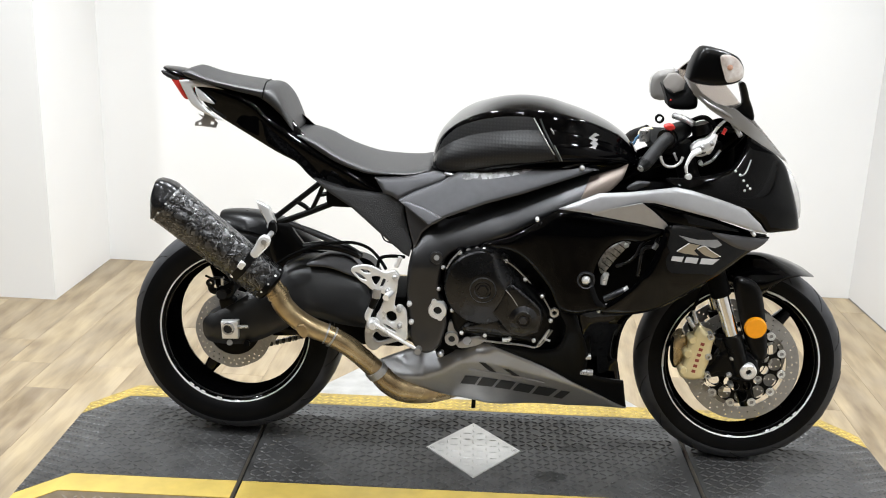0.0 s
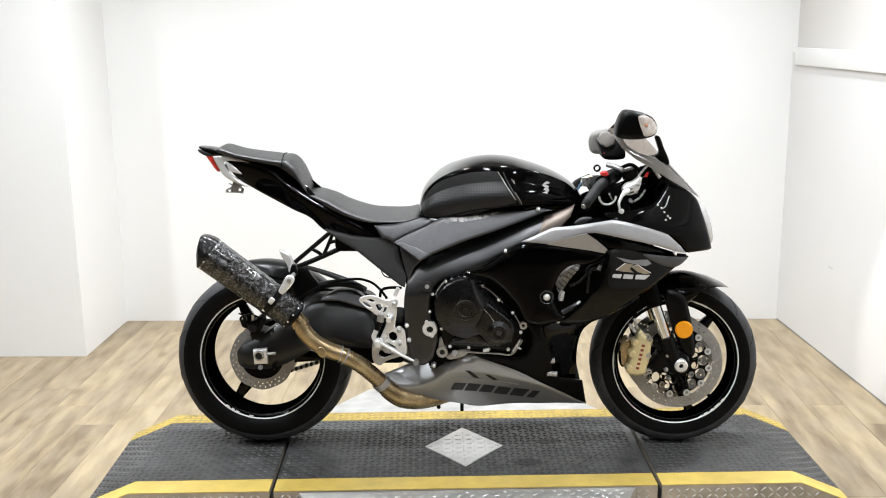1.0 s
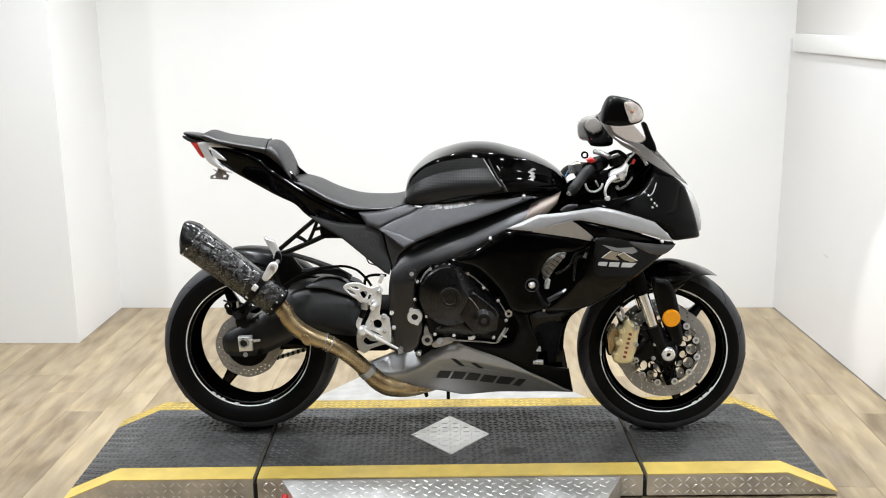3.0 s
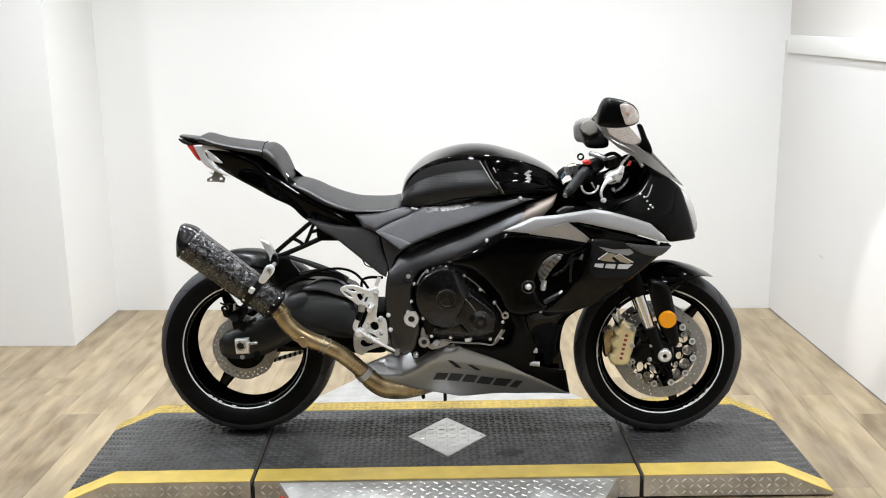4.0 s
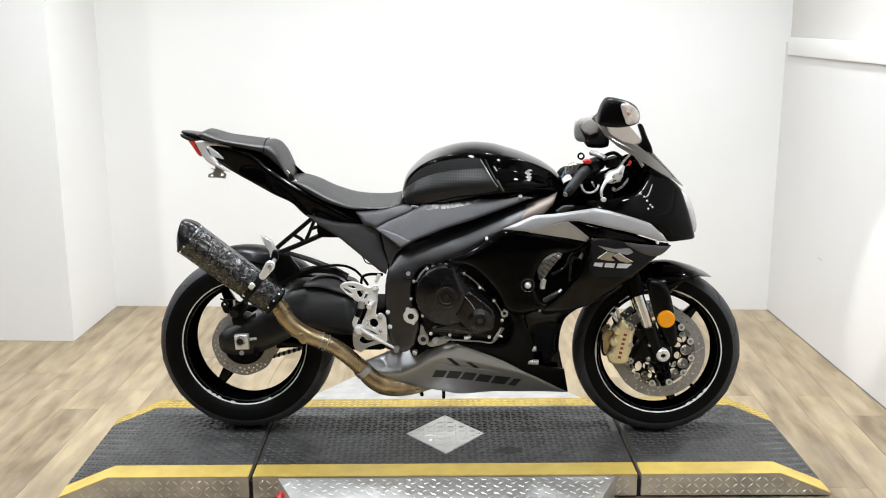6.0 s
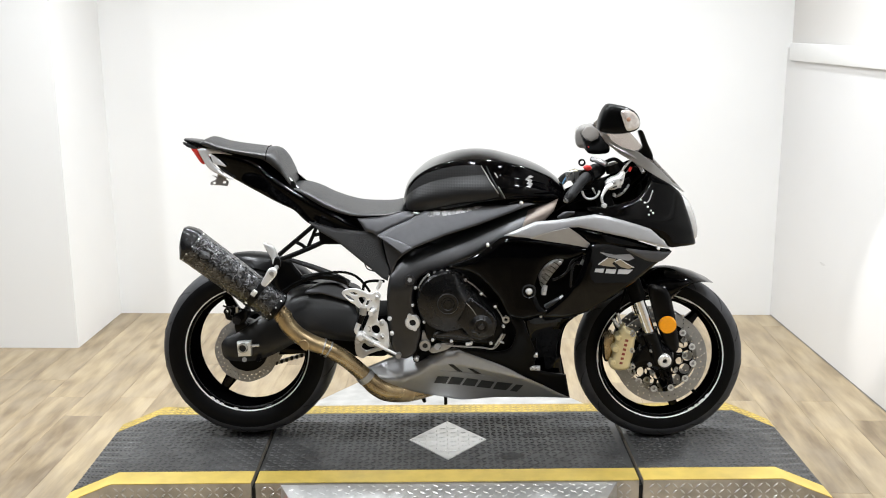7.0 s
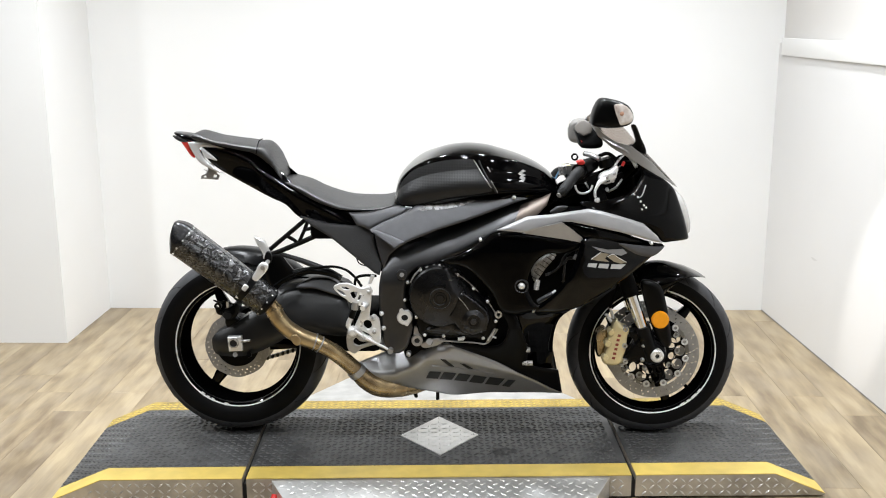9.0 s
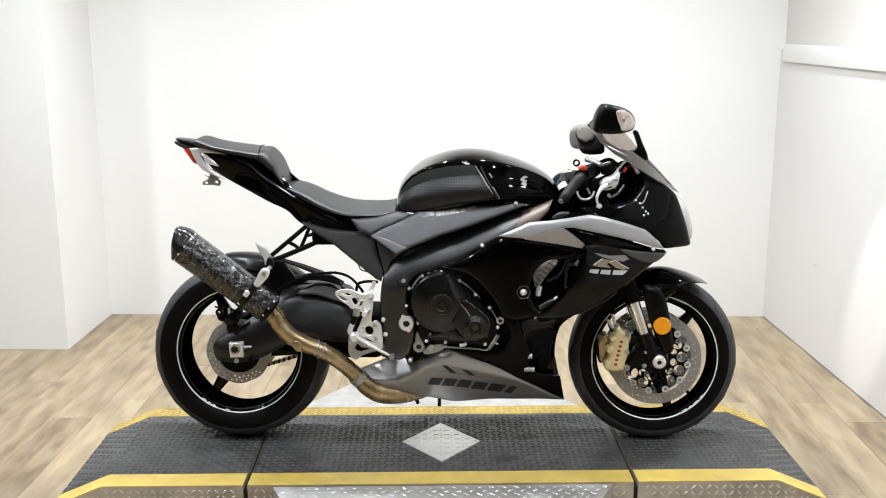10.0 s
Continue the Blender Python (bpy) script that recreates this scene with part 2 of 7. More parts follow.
def tube(pts, radius, n=12, per=6, smooth=True, bm=None):
    """A pipe along points; radius is a number or one for each point."""
    bm = bm or bmesh.new()
    path = spline(pts, per) if smooth else [Vector(p) for p in pts]
    rings, up = [], Vector((0.13, 0.9, 0.2)).normalized()
    for i, p in enumerate(path):
        d = (path[min(i + 1, len(path) - 1)] - path[max(i - 1, 0)]).normalized()
        side = d.cross(up).normalized()
        top = side.cross(d).normalized()
        if isinstance(radius, (int, float)):
            r = radius
        else:
            f = i / (len(path) - 1) * (len(radius) - 1)
            j = min(int(f), len(radius) - 2)
            r = radius[j] + (radius[j + 1] - radius[j]) * (f - j)
        rings.append([bm.verts.new(p + r * (math.cos(2 * math.pi * k / n) * side + math.sin(2 * math.pi * k / n) * top)) for k in range(n)])
    for a, b in zip(rings, rings[1:]):
        for k in range(n):
            bm.faces.new((a[k], a[(k + 1) % n], b[(k + 1) % n], b[k]))
    bm.faces.new(rings[0])
    bm.faces.new(rings[-1])
    return bm


def inside(poly, q):
    """Which of the points q lie inside the polygon, and how far each lies from its rim."""
    a, b = poly, np.roll(poly, -1, 0)
    x, y = q[:, 0][:, None], q[:, 1][:, None]
    cross = (a[:, 1] > y) != (b[:, 1] > y)
    with np.errstate(divide="ignore", invalid="ignore"):
        xi = (b[:, 0] - a[:, 0]) * (y - a[:, 1]) / (b[:, 1] - a[:, 1]) + a[:, 0]
    odd = (cross & (x < xi)).sum(1) % 2 == 1
    ab = b - a
    t = ((x - a[:, 0]) * ab[:, 0] + (y - a[:, 1]) * ab[:, 1]) / np.maximum((ab ** 2).sum(1), 1e-12)
    t = np.clip(t, 0, 1)
    d = np.hypot(x - a[:, 0] - t * ab[:, 0], y - a[:, 1] - t * ab[:, 1]).min(1)
    return odd, d


def panel(outline, out, roll=0.008, edge=0.02, thick=0.008, step=0.02, soft=True, mirror=False, holes=()):
    """A formed sheet seen from the side. outline: (x, z) points; out: the distance from the bike's middle plane, a number or a
    function of x and z; roll: how far the rim turns in over a width edge; holes: outlines cut out of it."""
    import mathutils
    f = out if callable(out) else (lambda x, z: out)
    def loop(o):
        pts = [Vector((p[0], 0, p[1])) for p in o]
        q = spline(pts, 7, True) if soft else [a.lerp(b, k / m) for a, b in zip(pts, pts[1:] + pts[:1]) for m in [max(1, int((b - a).length / 0.008))] for k in range(m)]
        return np.array([(v.x, v.z) for v in q])
    loops = [loop(outline)] + [loop(h) for h in holes]
    poly = loops[0]
    flat, edges = [], []
    for lp in loops:
        k = len(flat)
        flat += [tuple(p) for p in lp]
        edges += [(k + i, k + (i + 1) % len(lp)) for i in range(len(lp))]
    extra = []
    for lp, sgn in [(lp, 1 if i == 0 else -1) for i, lp in enumerate(loops)]:
        tang = np.roll(lp, -1, 0) - np.roll(lp, 1, 0)
        nrm = np.stack([-tang[:, 1], tang[:, 0]], 1)
        nrm /= np.maximum(np.linalg.norm(nrm, axis=1, keepdims=True), 1e-9)
        for w in (edge * 0.3, edge * 0.65, edge):
            for s in (1, -1):
                q = lp + nrm * s * w
                ok, d = inside(poly, q)
                for h in loops[1:]:
                    oh, dh = inside(h, q)
                    ok &= ~oh
                    d = np.minimum(d, dh)
                extra += [tuple(p) for p in q[ok & (d > w * 0.93)]]
    lo, hi = poly.min(0), poly.max(0)
    gx, gz = np.meshgrid(np.arange(lo[0], hi[0], step), np.arange(lo[1], hi[1], step))
    q = np.stack([gx.ravel(), gz.ravel()], 1)
    ok, d = inside(poly, q)
    for h in loops[1:]:
        oh, dh = inside(h, q)
        ok &= ~oh
        d = np.minimum(d, dh)
    extra += [tuple(p) for p in q[ok & (d > edge + step * 0.4)]]
    vs, _, fs, _, _, _ = mathutils.geometry.delaunay_2d_cdt([Vector(p) for p in flat + extra], edges, [], 0, 1e-5)
    pv = np.array([(v.x, v.y) for v in vs])
    cen = np.array([pv[list(t)].mean(0) for t in fs])
    keep, _ = inside(poly, cen)
    for h in loops[1:]:
        keep &= ~inside(h, cen)[0]
    _, dist = inside(poly, pv)
    for h in loops[1:]:
        dist = np.minimum(dist, inside(h, pv)[1])
    bm = bmesh.new()
    s = 1 if mirror else -1
    front, back = {}, {}
    count = {}
    def vert(i):
        if i not in front:
            x, z = pv[i]
            g = max(0.0, 1 - dist[i] / edge)
            y = f(x, z) - roll * g * g
            front[i] = bm.verts.new((x, s * y, z))
            back[i] = bm.verts.new((x, s * (y - thick), z))
        return i
    for t, k in zip(fs, keep):
        if not k:
            continue
        t = [vert(i) for i in t]
        bm.faces.new([front[i] for i in t])
        bm.faces.new([back[i] for i in reversed(t)])
        for i, j in zip(t, t[1:] + t[:1]):
            count.setdefault((min(i, j), max(i, j)), []).append((i, j))
    for pairs in count.values():
        if len(pairs) == 1:
            i, j = pairs[0]
            bm.faces.new((front[j], front[i], back[i], back[j]))
    return bm


def dense(stations, per=5):
    """Stations (x, bottom, top, half width) smoothed along x."""
    a = spline([Vector((s[0], s[1], s[2])) for s in stations], per, fixed=True)
    w = spline([Vector((s[0], s[3], 0)) for s in stations], per, fixed=True)
    return [(p.x, p.y, p.z, max(q.y, 0.004)) for p, q in zip(a, w)]


def loft(stations, n=32, power=2.4, y=0.0, per=5, bm=None):
    """A closed skin along x through rounded sections (x, bottom, top, half width); power squares the section."""
    bm = bm or bmesh.new()
    rings = []
    for x, zb, zt, w in dense(stations, per):
        cz, hz = (zb + zt) / 2, max((zt - zb) / 2, 1e-3)
        ring = []
        for k in range(n):
            a = 2 * math.pi * k / n
            c, s = math.cos(a), math.sin(a)
            ring.append(bm.verts.new((x, y + w * math.copysign(abs(c) ** (2 / power), c), cz + hz * math.copysign(abs(s) ** (2 / power), s))))
        rings.append(ring)
    for a, b in zip(rings, rings[1:]):
        for k in range(n):
            bm.faces.new((a[k], a[(k + 1) % n], b[(k + 1) % n], b[k]))
    bm.faces.new(rings[0])
    bm.faces.new(rings[-1])
    return bm


def along(curve, x):
    """The height of a curve of (x, value) pairs at x."""
    return float(np.interp(x, [p[0] for p in curve], [p[1] for p in curve]))


def fold(d, soft):
    """A softened max(0, d), for rounded creases."""
    return 0.5 * (d + math.sqrt(d * d + soft * soft))


def empty(name, m, label, category, group="", kind=""):
    e = new(name)
    e.empty_display_size = 0.1
    e.matrix_world = m
    return tagged(e, label, category, group, kind)


# ---- room ----
BACK, SIDE = 1.978, -1.785


def wall(name, x0, x1, y0, y1, z0, z1, material, label):
    return tagged(part(name, box(x0, x1, y0, y1, z0, z1), material), label, "wall", kind="structure")


wall("wall_north", -1.785, 2.2, BACK, BACK + 0.15, -0.05, CEILING, wall_paint, "smooth white painted back wall with faint warm tint")
wall("wall_pier", -4.1, SIDE, 1.39, BACK + 0.15, -0.05, CEILING, wall_paint, "white painted wall block standing forward of the back wall")
wall("wall_west", -4.25, -4.1, -6.0, BACK, -0.05, CEILING, unseen_wall_dark, "unseen side wall, dark to keep reflections black")
wall("wall_south", -4.25, 3.2, -6.15, -6.0, -0.05, CEILING, unseen_wall_dark, "unseen end wall, dark to keep reflections black")
east = part("wall_east", box(0, 0.15, -9.0, 0.0, -0.05, 1.36), dimmed_paint)
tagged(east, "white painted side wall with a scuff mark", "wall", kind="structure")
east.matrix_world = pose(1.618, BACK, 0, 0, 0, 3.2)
upper = part("wall_east_upper", box(0.02, 0.17, -9.0, 0.0, 1.36, CEILING), upper_paint)
tagged(upper, "beige upper wall set back above the ledge", "wall", kind="structure")
upper.matrix_world = pose(1.618, BACK, 0, 0, 0, 3.2)
ledge = part("trim_ledge", box(-0.012, 0.0, -9.0, -0.06, 1.302, 1.385, 0.004), ledge_paint)
tagged(ledge, "white painted ledge board along the side wall", "trim", kind="structure")
ledge.matrix_world = pose(1.618, BACK, 0, 0, 0, 3.2)
strip_dark = node_mat("wall foot strip", (0.2, 0.19, 0.175), 0.7, var=0.3, scale=12)
foot = part("baseboard", box(-0.003, -0.0002, -9.0, -0.01, 0.0005, 0.005), strip_dark)
tagged(foot, "thin dark joint strip along the side wall foot", "baseboard", kind="structure")
foot.matrix_world = pose(1.618, BACK, 0, 0, 0, 3.2)
scuff = bmesh.new()
ring = [scuff.verts.new((-0.0015, -0.62 + 0.03 * math.cos(a) * (1 + 0.3 * math.sin(3 * a)), 0.42 + 0.006 * math.sin(a))) for a in [2 * math.pi * k / 18 for k in range(18)]]
scuff.faces.new(ring)
mark = part("scuff_mark", scuff, node_mat("grey scuff", (0.62, 0.61, 0.6), 0.6, var=0.1), east, "faint grey scuff mark")
tagged(part("ceiling", box(-4.25, 3.4, -6.15, 2.13, CEILING, CEILING + 0.1), ceiling_paint), "plain off-white painted ceiling", "ceiling", kind="structure")


# ---- lift platform ----
TOP, LOW = 0.08, 0.01
platform = empty("lift_platform", pose(0, 0, 0, 0, 0, 2.2), "low platform with black tread mat and yellow edge stripes", "platform")
PF, PB, SEAM, BEND, TIP = -0.165, 0.485, 0.612, 1.06, 1.222


def slab(x0, x1, ramp):
    """One deck section; ramp: -1 or 1 slopes that end down to the floor."""
    bm = bmesh.new()
    prof = [(x0, LOW), (x0, TOP), (x1, TOP), (x1, LOW)]
    if ramp < 0:
        prof = [(-TIP, LOW - 0.003), (-TIP, 0.012), (-BEND, TOP), (x1, TOP), (x1, LOW)]
    if ramp > 0:
        prof = [(x0, LOW), (x0, TOP), (BEND, TOP), (TIP, 0.012), (TIP, LOW - 0.003)]
    a = [bm.verts.new((x, PF, z)) for x, z in prof]
    b = [bm.verts.new((x, PB, z)) for x, z in prof]
    bm.faces.new(a)
    bm.faces.new(b[::-1])
    for i in range(len(prof)):
        j = (i + 1) % len(prof)
        bm.faces.new((a[i], b[i], b[j], a[j]))
    return bm


def strip(x0, x1, y0, y1, ramp, rise=0.003, name="edge_stripe", mat=None):
    """A thin sheet lying on the deck and its ramp."""
    bm = bmesh.new()
    xs = [x0, x1]
    if ramp < 0:
        xs = [-TIP, -BEND, x1]
    if ramp > 0:
        xs = [x0, BEND, TIP]
    def zt(x):
        return TOP if abs(x) <= BEND + 1e-6 else TOP + (0.012 - TOP) * (abs(x) - BEND) / (TIP - BEND)
    low = [(bm.verts.new((x, y0, zt(x) + 0.0005)), bm.verts.new((x, y1, zt(x) + 0.0005))) for x in xs]
    top = [(bm.verts.new((x, y0, zt(x) + rise)), bm.verts.new((x, y1, zt(x) + rise))) for x in xs]
    for i in range(len(xs) - 1):
        bm.faces.new((top[i][0], top[i + 1][0], top[i + 1][1], top[i][1]))
        bm.faces.new((low[i][0], top[i][0], top[i][1], low[i][1])) if i == 0 else None
        for k in (0, 1):
            bm.faces.new((low[i][k], low[i + 1][k], top[i + 1][k], top[i][k]))
    bm.faces.new((low[-1][0], low[-1][1], top[-1][1], top[-1][0]))
    return bm


for x0, x1, ramp in ((-TIP, -SEAM - 0.007, -1), (-SEAM + 0.007, SEAM - 0.007, 0), (SEAM + 0.007, TIP, 1)):
    deck = part("deck", slab(x0, x1, ramp), dirty_alu, platform, "checker plate deck section")
    part("tread_mat", strip(x0, x1, PF + 0.088, PB - 0.08, ramp), mat_rubber, deck, "black rubber tread mat")
    part("edge_stripe", strip(x0, x1, PF, PF + 0.086, ramp), yellow_tape, deck, "yellow painted edge stripe")
    part("edge_stripe", strip(x0, x1, PB - 0.078, PB, ramp), worn_yellow, deck, "yellow painted edge stripe")
# black base set in for the shadow line under the deck
part("plinth", box(-TIP + 0.02, TIP - 0.02, PF + 0.012, PB - 0.012, 0.0005, 0.012), black_gap, platform, "black base standing for the shade under the deck")
part("joint_bar", box(-SEAM - 0.007, -SEAM + 0.007, PF + 0.01, PB - 0.01, 0.004, 0.06), black_gap, platform)
part("joint_bar", box(SEAM - 0.007, SEAM + 0.007, PF + 0.01, PB - 0.01, 0.004, 0.06), black_gap, platform)



def treads(cells, z, length, width, height):
    """Raised lozenges of a checker plate: (x, y, angle) each; one mesh for all."""
    verts, faces = [], []
    for x, y, a, zz in cells:
        c, s = math.cos(a), math.sin(a)
        k = len(verts)
        for u, v, h in ((-length, 0, 0), (0, -width, 0), (length, 0, 0), (0, width, 0), (-length * 0.45, 0, height), (length * 0.45, 0, height)):
            verts.append((x + u * c - v * s, y + u * s + v * c, zz + h))
        for f in ((0, 1, 4), (1, 5, 4), (1, 2, 5), (2, 3, 5), (3, 4, 5), (3, 0, 4)):
            faces.append([k + q for q in f])
    me = bpy.data.meshes.new("treads")
    me.from_pydata(verts, [], faces)
    return me


def deck_z(x):
    return TOP if abs(x) <= BEND else TOP + (0.012 - TOP) * (abs(x) - BEND) / (TIP - BEND)


DIAMOND = (0.004, 0.155, 0.135, 0.165)


def tread_part(name, cells, sizes, material, parent, label):
    me = treads(cells, 0, *sizes)
    me.materials.append(material)
    ob = new(name, me)
    ob.parent = parent
    return tagged(ob, label, kind="stuff")


rng = random.Random(4)
pitch = 0.0215
cells = []
for i in range(int(2 * TIP / pitch)):
    for j in range(int((PB - PF - 0.17) / pitch)):
        x, y = -TIP + 0.012 + i * pitch, PF + 0.1 + j * pitch
        if abs(abs(x) - SEAM) < 0.017 or abs(x - DIAMOND[0]) / DIAMOND[2] + abs(y - DIAMOND[1]) / DIAMOND[3] < 1.05:
            continue
        if rng.random() > 0.985:
            continue
        cells.append((x, y, radians(32 if (i + j) % 2 else -32), deck_z(x) + 0.0032))
tread_part("mat_treads", cells, (0.0115, 0.0038, 0.0024), mat_rubber, platform, "raised tread pattern of the mat")
cells = []
for i in range(int(2 * TIP / pitch)):
    for y in (PB - 0.066, PB - 0.045, PB - 0.024):
        x = -TIP + 0.012 + i * pitch
        if abs(abs(x) - SEAM) > 0.017:
            cells.append((x, y, radians(32 if i % 2 else -32), deck_z(x) + 0.0032))
tread_part("stripe_treads", cells, (0.0115, 0.0038, 0.002), yellow_tape, platform, "raised tread pattern of the yellow stripe")

# dark oil stain and scuffs on the mat
rng = random.Random(21)
stain_mat = node_mat("oil stain", (0.008, 0.0075, 0.007), 0.5, var=0.4, scale=40)
for sx, sy, rx, ry in ((0.215, 0.02, 0.05, 0.028), (0.3, 0.19, 0.05, 0.02)):
    bm = bmesh.new()
    ring = []
    for k in range(26):
        a = 2 * math.pi * k / 26
        f = 0.75 + 0.35 * rng.random()
        ring.append(bm.verts.new((sx + rx * f * math.cos(a), sy + ry * f * math.sin(a), TOP + 0.0037)))
    bm.faces.new(ring)
    part("oil_stain", bm, stain_mat, platform, "dark oil stain on the mat")

# bare metal diamond in the mat
dx, dy, hw, hh = DIAMOND
bm = bmesh.new()
lo = [bm.verts.new((dx + u * hw, dy + v * hh, TOP + 0.002)) for u, v in ((-1, 0), (0, -1), (1, 0), (0, 1))]
hi = [bm.verts.new((dx + u * hw * 0.985, dy + v * hh * 0.985, TOP + 0.0055)) for u, v in ((-1, 0), (0, -1), (1, 0), (0, 1))]
bm.faces.new(hi)
for i in range(4):
    bm.faces.new((lo[i], lo[(i + 1) % 4], hi[(i + 1) % 4], hi[i]))
diamond = part("diamond_plate", bm, checker_alu, platform, "bare aluminium checker plate diamond")
cells = []
for i in range(-9, 10):
    for j in range(-11, 12):
        x, y = dx + i * 0.0185, dy + j * 0.0185
        if abs(x - dx) / hw + abs(y - dy) / hh < 0.92 and (i + j) % 2 == 0:
            cells.append((x, y, radians(0 if j % 2 else 90) + 0.06, TOP + 0.0055))
tread_part("diamond_treads", cells, (0.012, 0.0032, 0.0018), checker_alu, platform, "raised lozenges of the diamond plate")
for u in (-0.88, 0.88):
    part("diamond_screw", revolve([(0, 0.0022), (0.004, 0.0018), (0.005, 0)], (dx + u * hw, dy, TOP + 0.0055), 12, "Z"), steel, diamond)

# front lip lozenges, on the upright plate
verts, faces = [], []
for i in range(int(2 * TIP / 0.0245)):
    for j in range(3):
        x, z = -TIP + 0.03 + i * 0.0245, 0.02 + j * 0.021
        if z > deck_z(abs(x) + 0.014) - 0.009 or abs(abs(x) - SEAM) < 0.018 or abs(x) < 0.53:
            continue
        a = radians(42 if (i + j) % 2 else -42)
        k = len(verts)
        for u, v, h in ((-0.0115, 0, 0), (0, -0.0036, 0), (0.0115, 0, 0), (0, 0.0036, 0), (-0.006, 0, 0.0026 if (i + j) % 2 else 0.0012), (0.006, 0, 0.0026 if (i + j) % 2 else 0.0012)):
            verts.append((x + u * math.cos(a) - v * math.sin(a), PF - h, z + u * math.sin(a) + v * math.cos(a)))
        for f in ((0, 1, 4), (1, 5, 4), (1, 2, 5), (2, 3, 5), (3, 4, 5), (3, 0, 4)):
            faces.append([k + q for q in f])
me = bpy.data.meshes.new("lip_treads")
me.from_pydata(verts, [], faces)
me.materials.append(checker_alu)
lip = new("lip_treads", me)
lip.parent = platform
tagged(lip, "raised lozenges on the checker plate side", kind="stuff")

# front step of checker plate
step = empty("step_plate", pose(0, 0, 0, 0, 0, 2.2), "bright aluminium checker plate step before the platform", "step")
bm = bmesh.new()
outline = [(-0.525, PF - 0.004), (-0.36, PF - 0.34), (0.36, PF - 0.34), (0.535, PF - 0.004)]
top = [bm.verts.new((x, y, TOP - 0.002 - 0.04 * (PF - y) / 0.34)) for x, y in outline]
bot = [bm.verts.new((x, y, 0.002)) for x, y in outline]
bm.faces.new(top)
bm.faces.new(bot[::-1])
for i in range(4):
    bm.faces.new((top[i], bot[i], bot[(i + 1) % 4], top[(i + 1) % 4]))
part("step_body", bm, checker_alu, step)
cells = []
for i in range(-30, 31):
    for j in range(16):
        x, y = i * 0.0195, PF - 0.015 - j * 0.0195
        if abs(x - 0.004) < 0.515 - 0.5 * (PF - y) and (i + j) % 2 == 0:
            cells.append((x, y, radians(38 if j % 2 else -38), TOP - 0.002 - 0.04 * (PF - y) / 0.34))
tread_part("step_treads", cells, (0.0135, 0.0036, 0.002), checker_alu, step, "raised lozenges of the step plate")

# matching step plate behind the platform
rear_step = empty("step_plate", pose(0, 0, 0, 0, 0, 2.2), "bright aluminium checker plate step behind the platform", "step")
bm = bmesh.new()
outline = [(-0.53, PB + 0.004), (-0.36, PB + 0.34), (0.36, PB + 0.34), (0.53, PB + 0.004)]
top = [bm.verts.new((x, y, TOP - 0.002 - 0.03 * (y - PB) / 0.34)) for x, y in outline]
bot = [bm.verts.new((x, y, 0.002)) for x, y in outline]
bm.faces.new(top)
bm.faces.new(bot[::-1])
for i in range(4):
    bm.faces.new((top[i], bot[i], bot[(i + 1) % 4], top[(i + 1) % 4]))
part("step_body", bm, worn_alu, rear_step)

# red hose end beside the step
hose = tube([(-0.515, -0.275, 0.012), (-0.505, -0.235, 0.03), (-0.503, -0.226, 0.04), (-0.502, -0.222, 0.046)], [0.013, 0.014, 0.013, 0.011], 14)
tagged(part("red_hose", hose, red_plastic), "short red hose end lying beside the step plate", "hose")

# ---- floor ----
floor_base = tagged(part("floor", box(-4.1, 3.2, -6.0, BACK, -0.06, -0.003), joint_brown), "pale oak plank floor laid lengthwise", "floor", kind="structure")
oak = bpy.data.materials.new("oak plank")
oak.use_nodes = True
nt = oak.node_tree
bsdf = nt.nodes["Principled BSDF"]
geo = nt.nodes.new("ShaderNodeNewGeometry").outputs["Position"]
info = nt.nodes.new("ShaderNodeObjectInfo").outputs["Random"]


def stretched(scale, detail, sx, sy):
    mp = nt.nodes.new("ShaderNodeMapping")
    mp.inputs["Scale"].default_value = (sx, sy, 1)
    nt.links.new(geo, mp.inputs["Vector"])
    cmb = nt.nodes.new("ShaderNodeVectorMath")
    cmb.operation = "ADD"
    mul = nt.nodes.new("ShaderNodeMath")
    mul.operation = "MULTIPLY"
    mul.inputs[1].default_value = 37.0
    nt.links.new(info, mul.inputs[0])
    nt.links.new(mp.outputs[0], cmb.inputs[0])
    nt.links.new(mul.outputs[0], cmb.inputs[1])
    n = nt.nodes.new("ShaderNodeTexNoise")
    n.inputs["Scale"].default_value, n.inputs["Detail"].default_value = scale, detail
    nt.links.new(cmb.outputs[0], n.inputs["Vector"])
    return n.outputs["Fac"]


ramp = nt.nodes.new("ShaderNodeValToRGB")
ramp.color_ramp.elements[0].position, ramp.color_ramp.elements[0].color = 0.3, (0.17, 0.122, 0.07, 1)
ramp.color_ramp.elements[1].position, ramp.color_ramp.elements[1].color = 0.72, (0.425, 0.334, 0.205, 1)
grain = nt.nodes.new("ShaderNodeMath")
grain.operation = "MULTIPLY_ADD"
nt.links.new(stretched(8.0, 6.0, 2.6, 0.5), grain.inputs[0])
grain.inputs[1].default_value = 0.95
tone = nt.nodes.new("ShaderNodeMath")
tone.operation = "MULTIPLY_ADD"
nt.links.new(info, tone.inputs[0])
tone.inputs[1].default_value, tone.inputs[2].default_value = 0.19, -0.05
nt.links.new(tone.outputs[0], grain.inputs[2])
nt.links.new(grain.outputs[0], ramp.inputs["Fac"])
fine = nt.nodes.new("ShaderNodeMix")
fine.data_type, fine.blend_type = "RGBA", "MULTIPLY"
fine.inputs["Factor"].default_value = 0.28
nt.links.new(ramp.outputs["Color"], fine.inputs["A"])
nt.links.new(stretched(60.0, 3.0, 4.0, 0.12), fine.inputs["B"])
patch = nt.nodes.new("ShaderNodeMix")
patch.data_type = "RGBA"
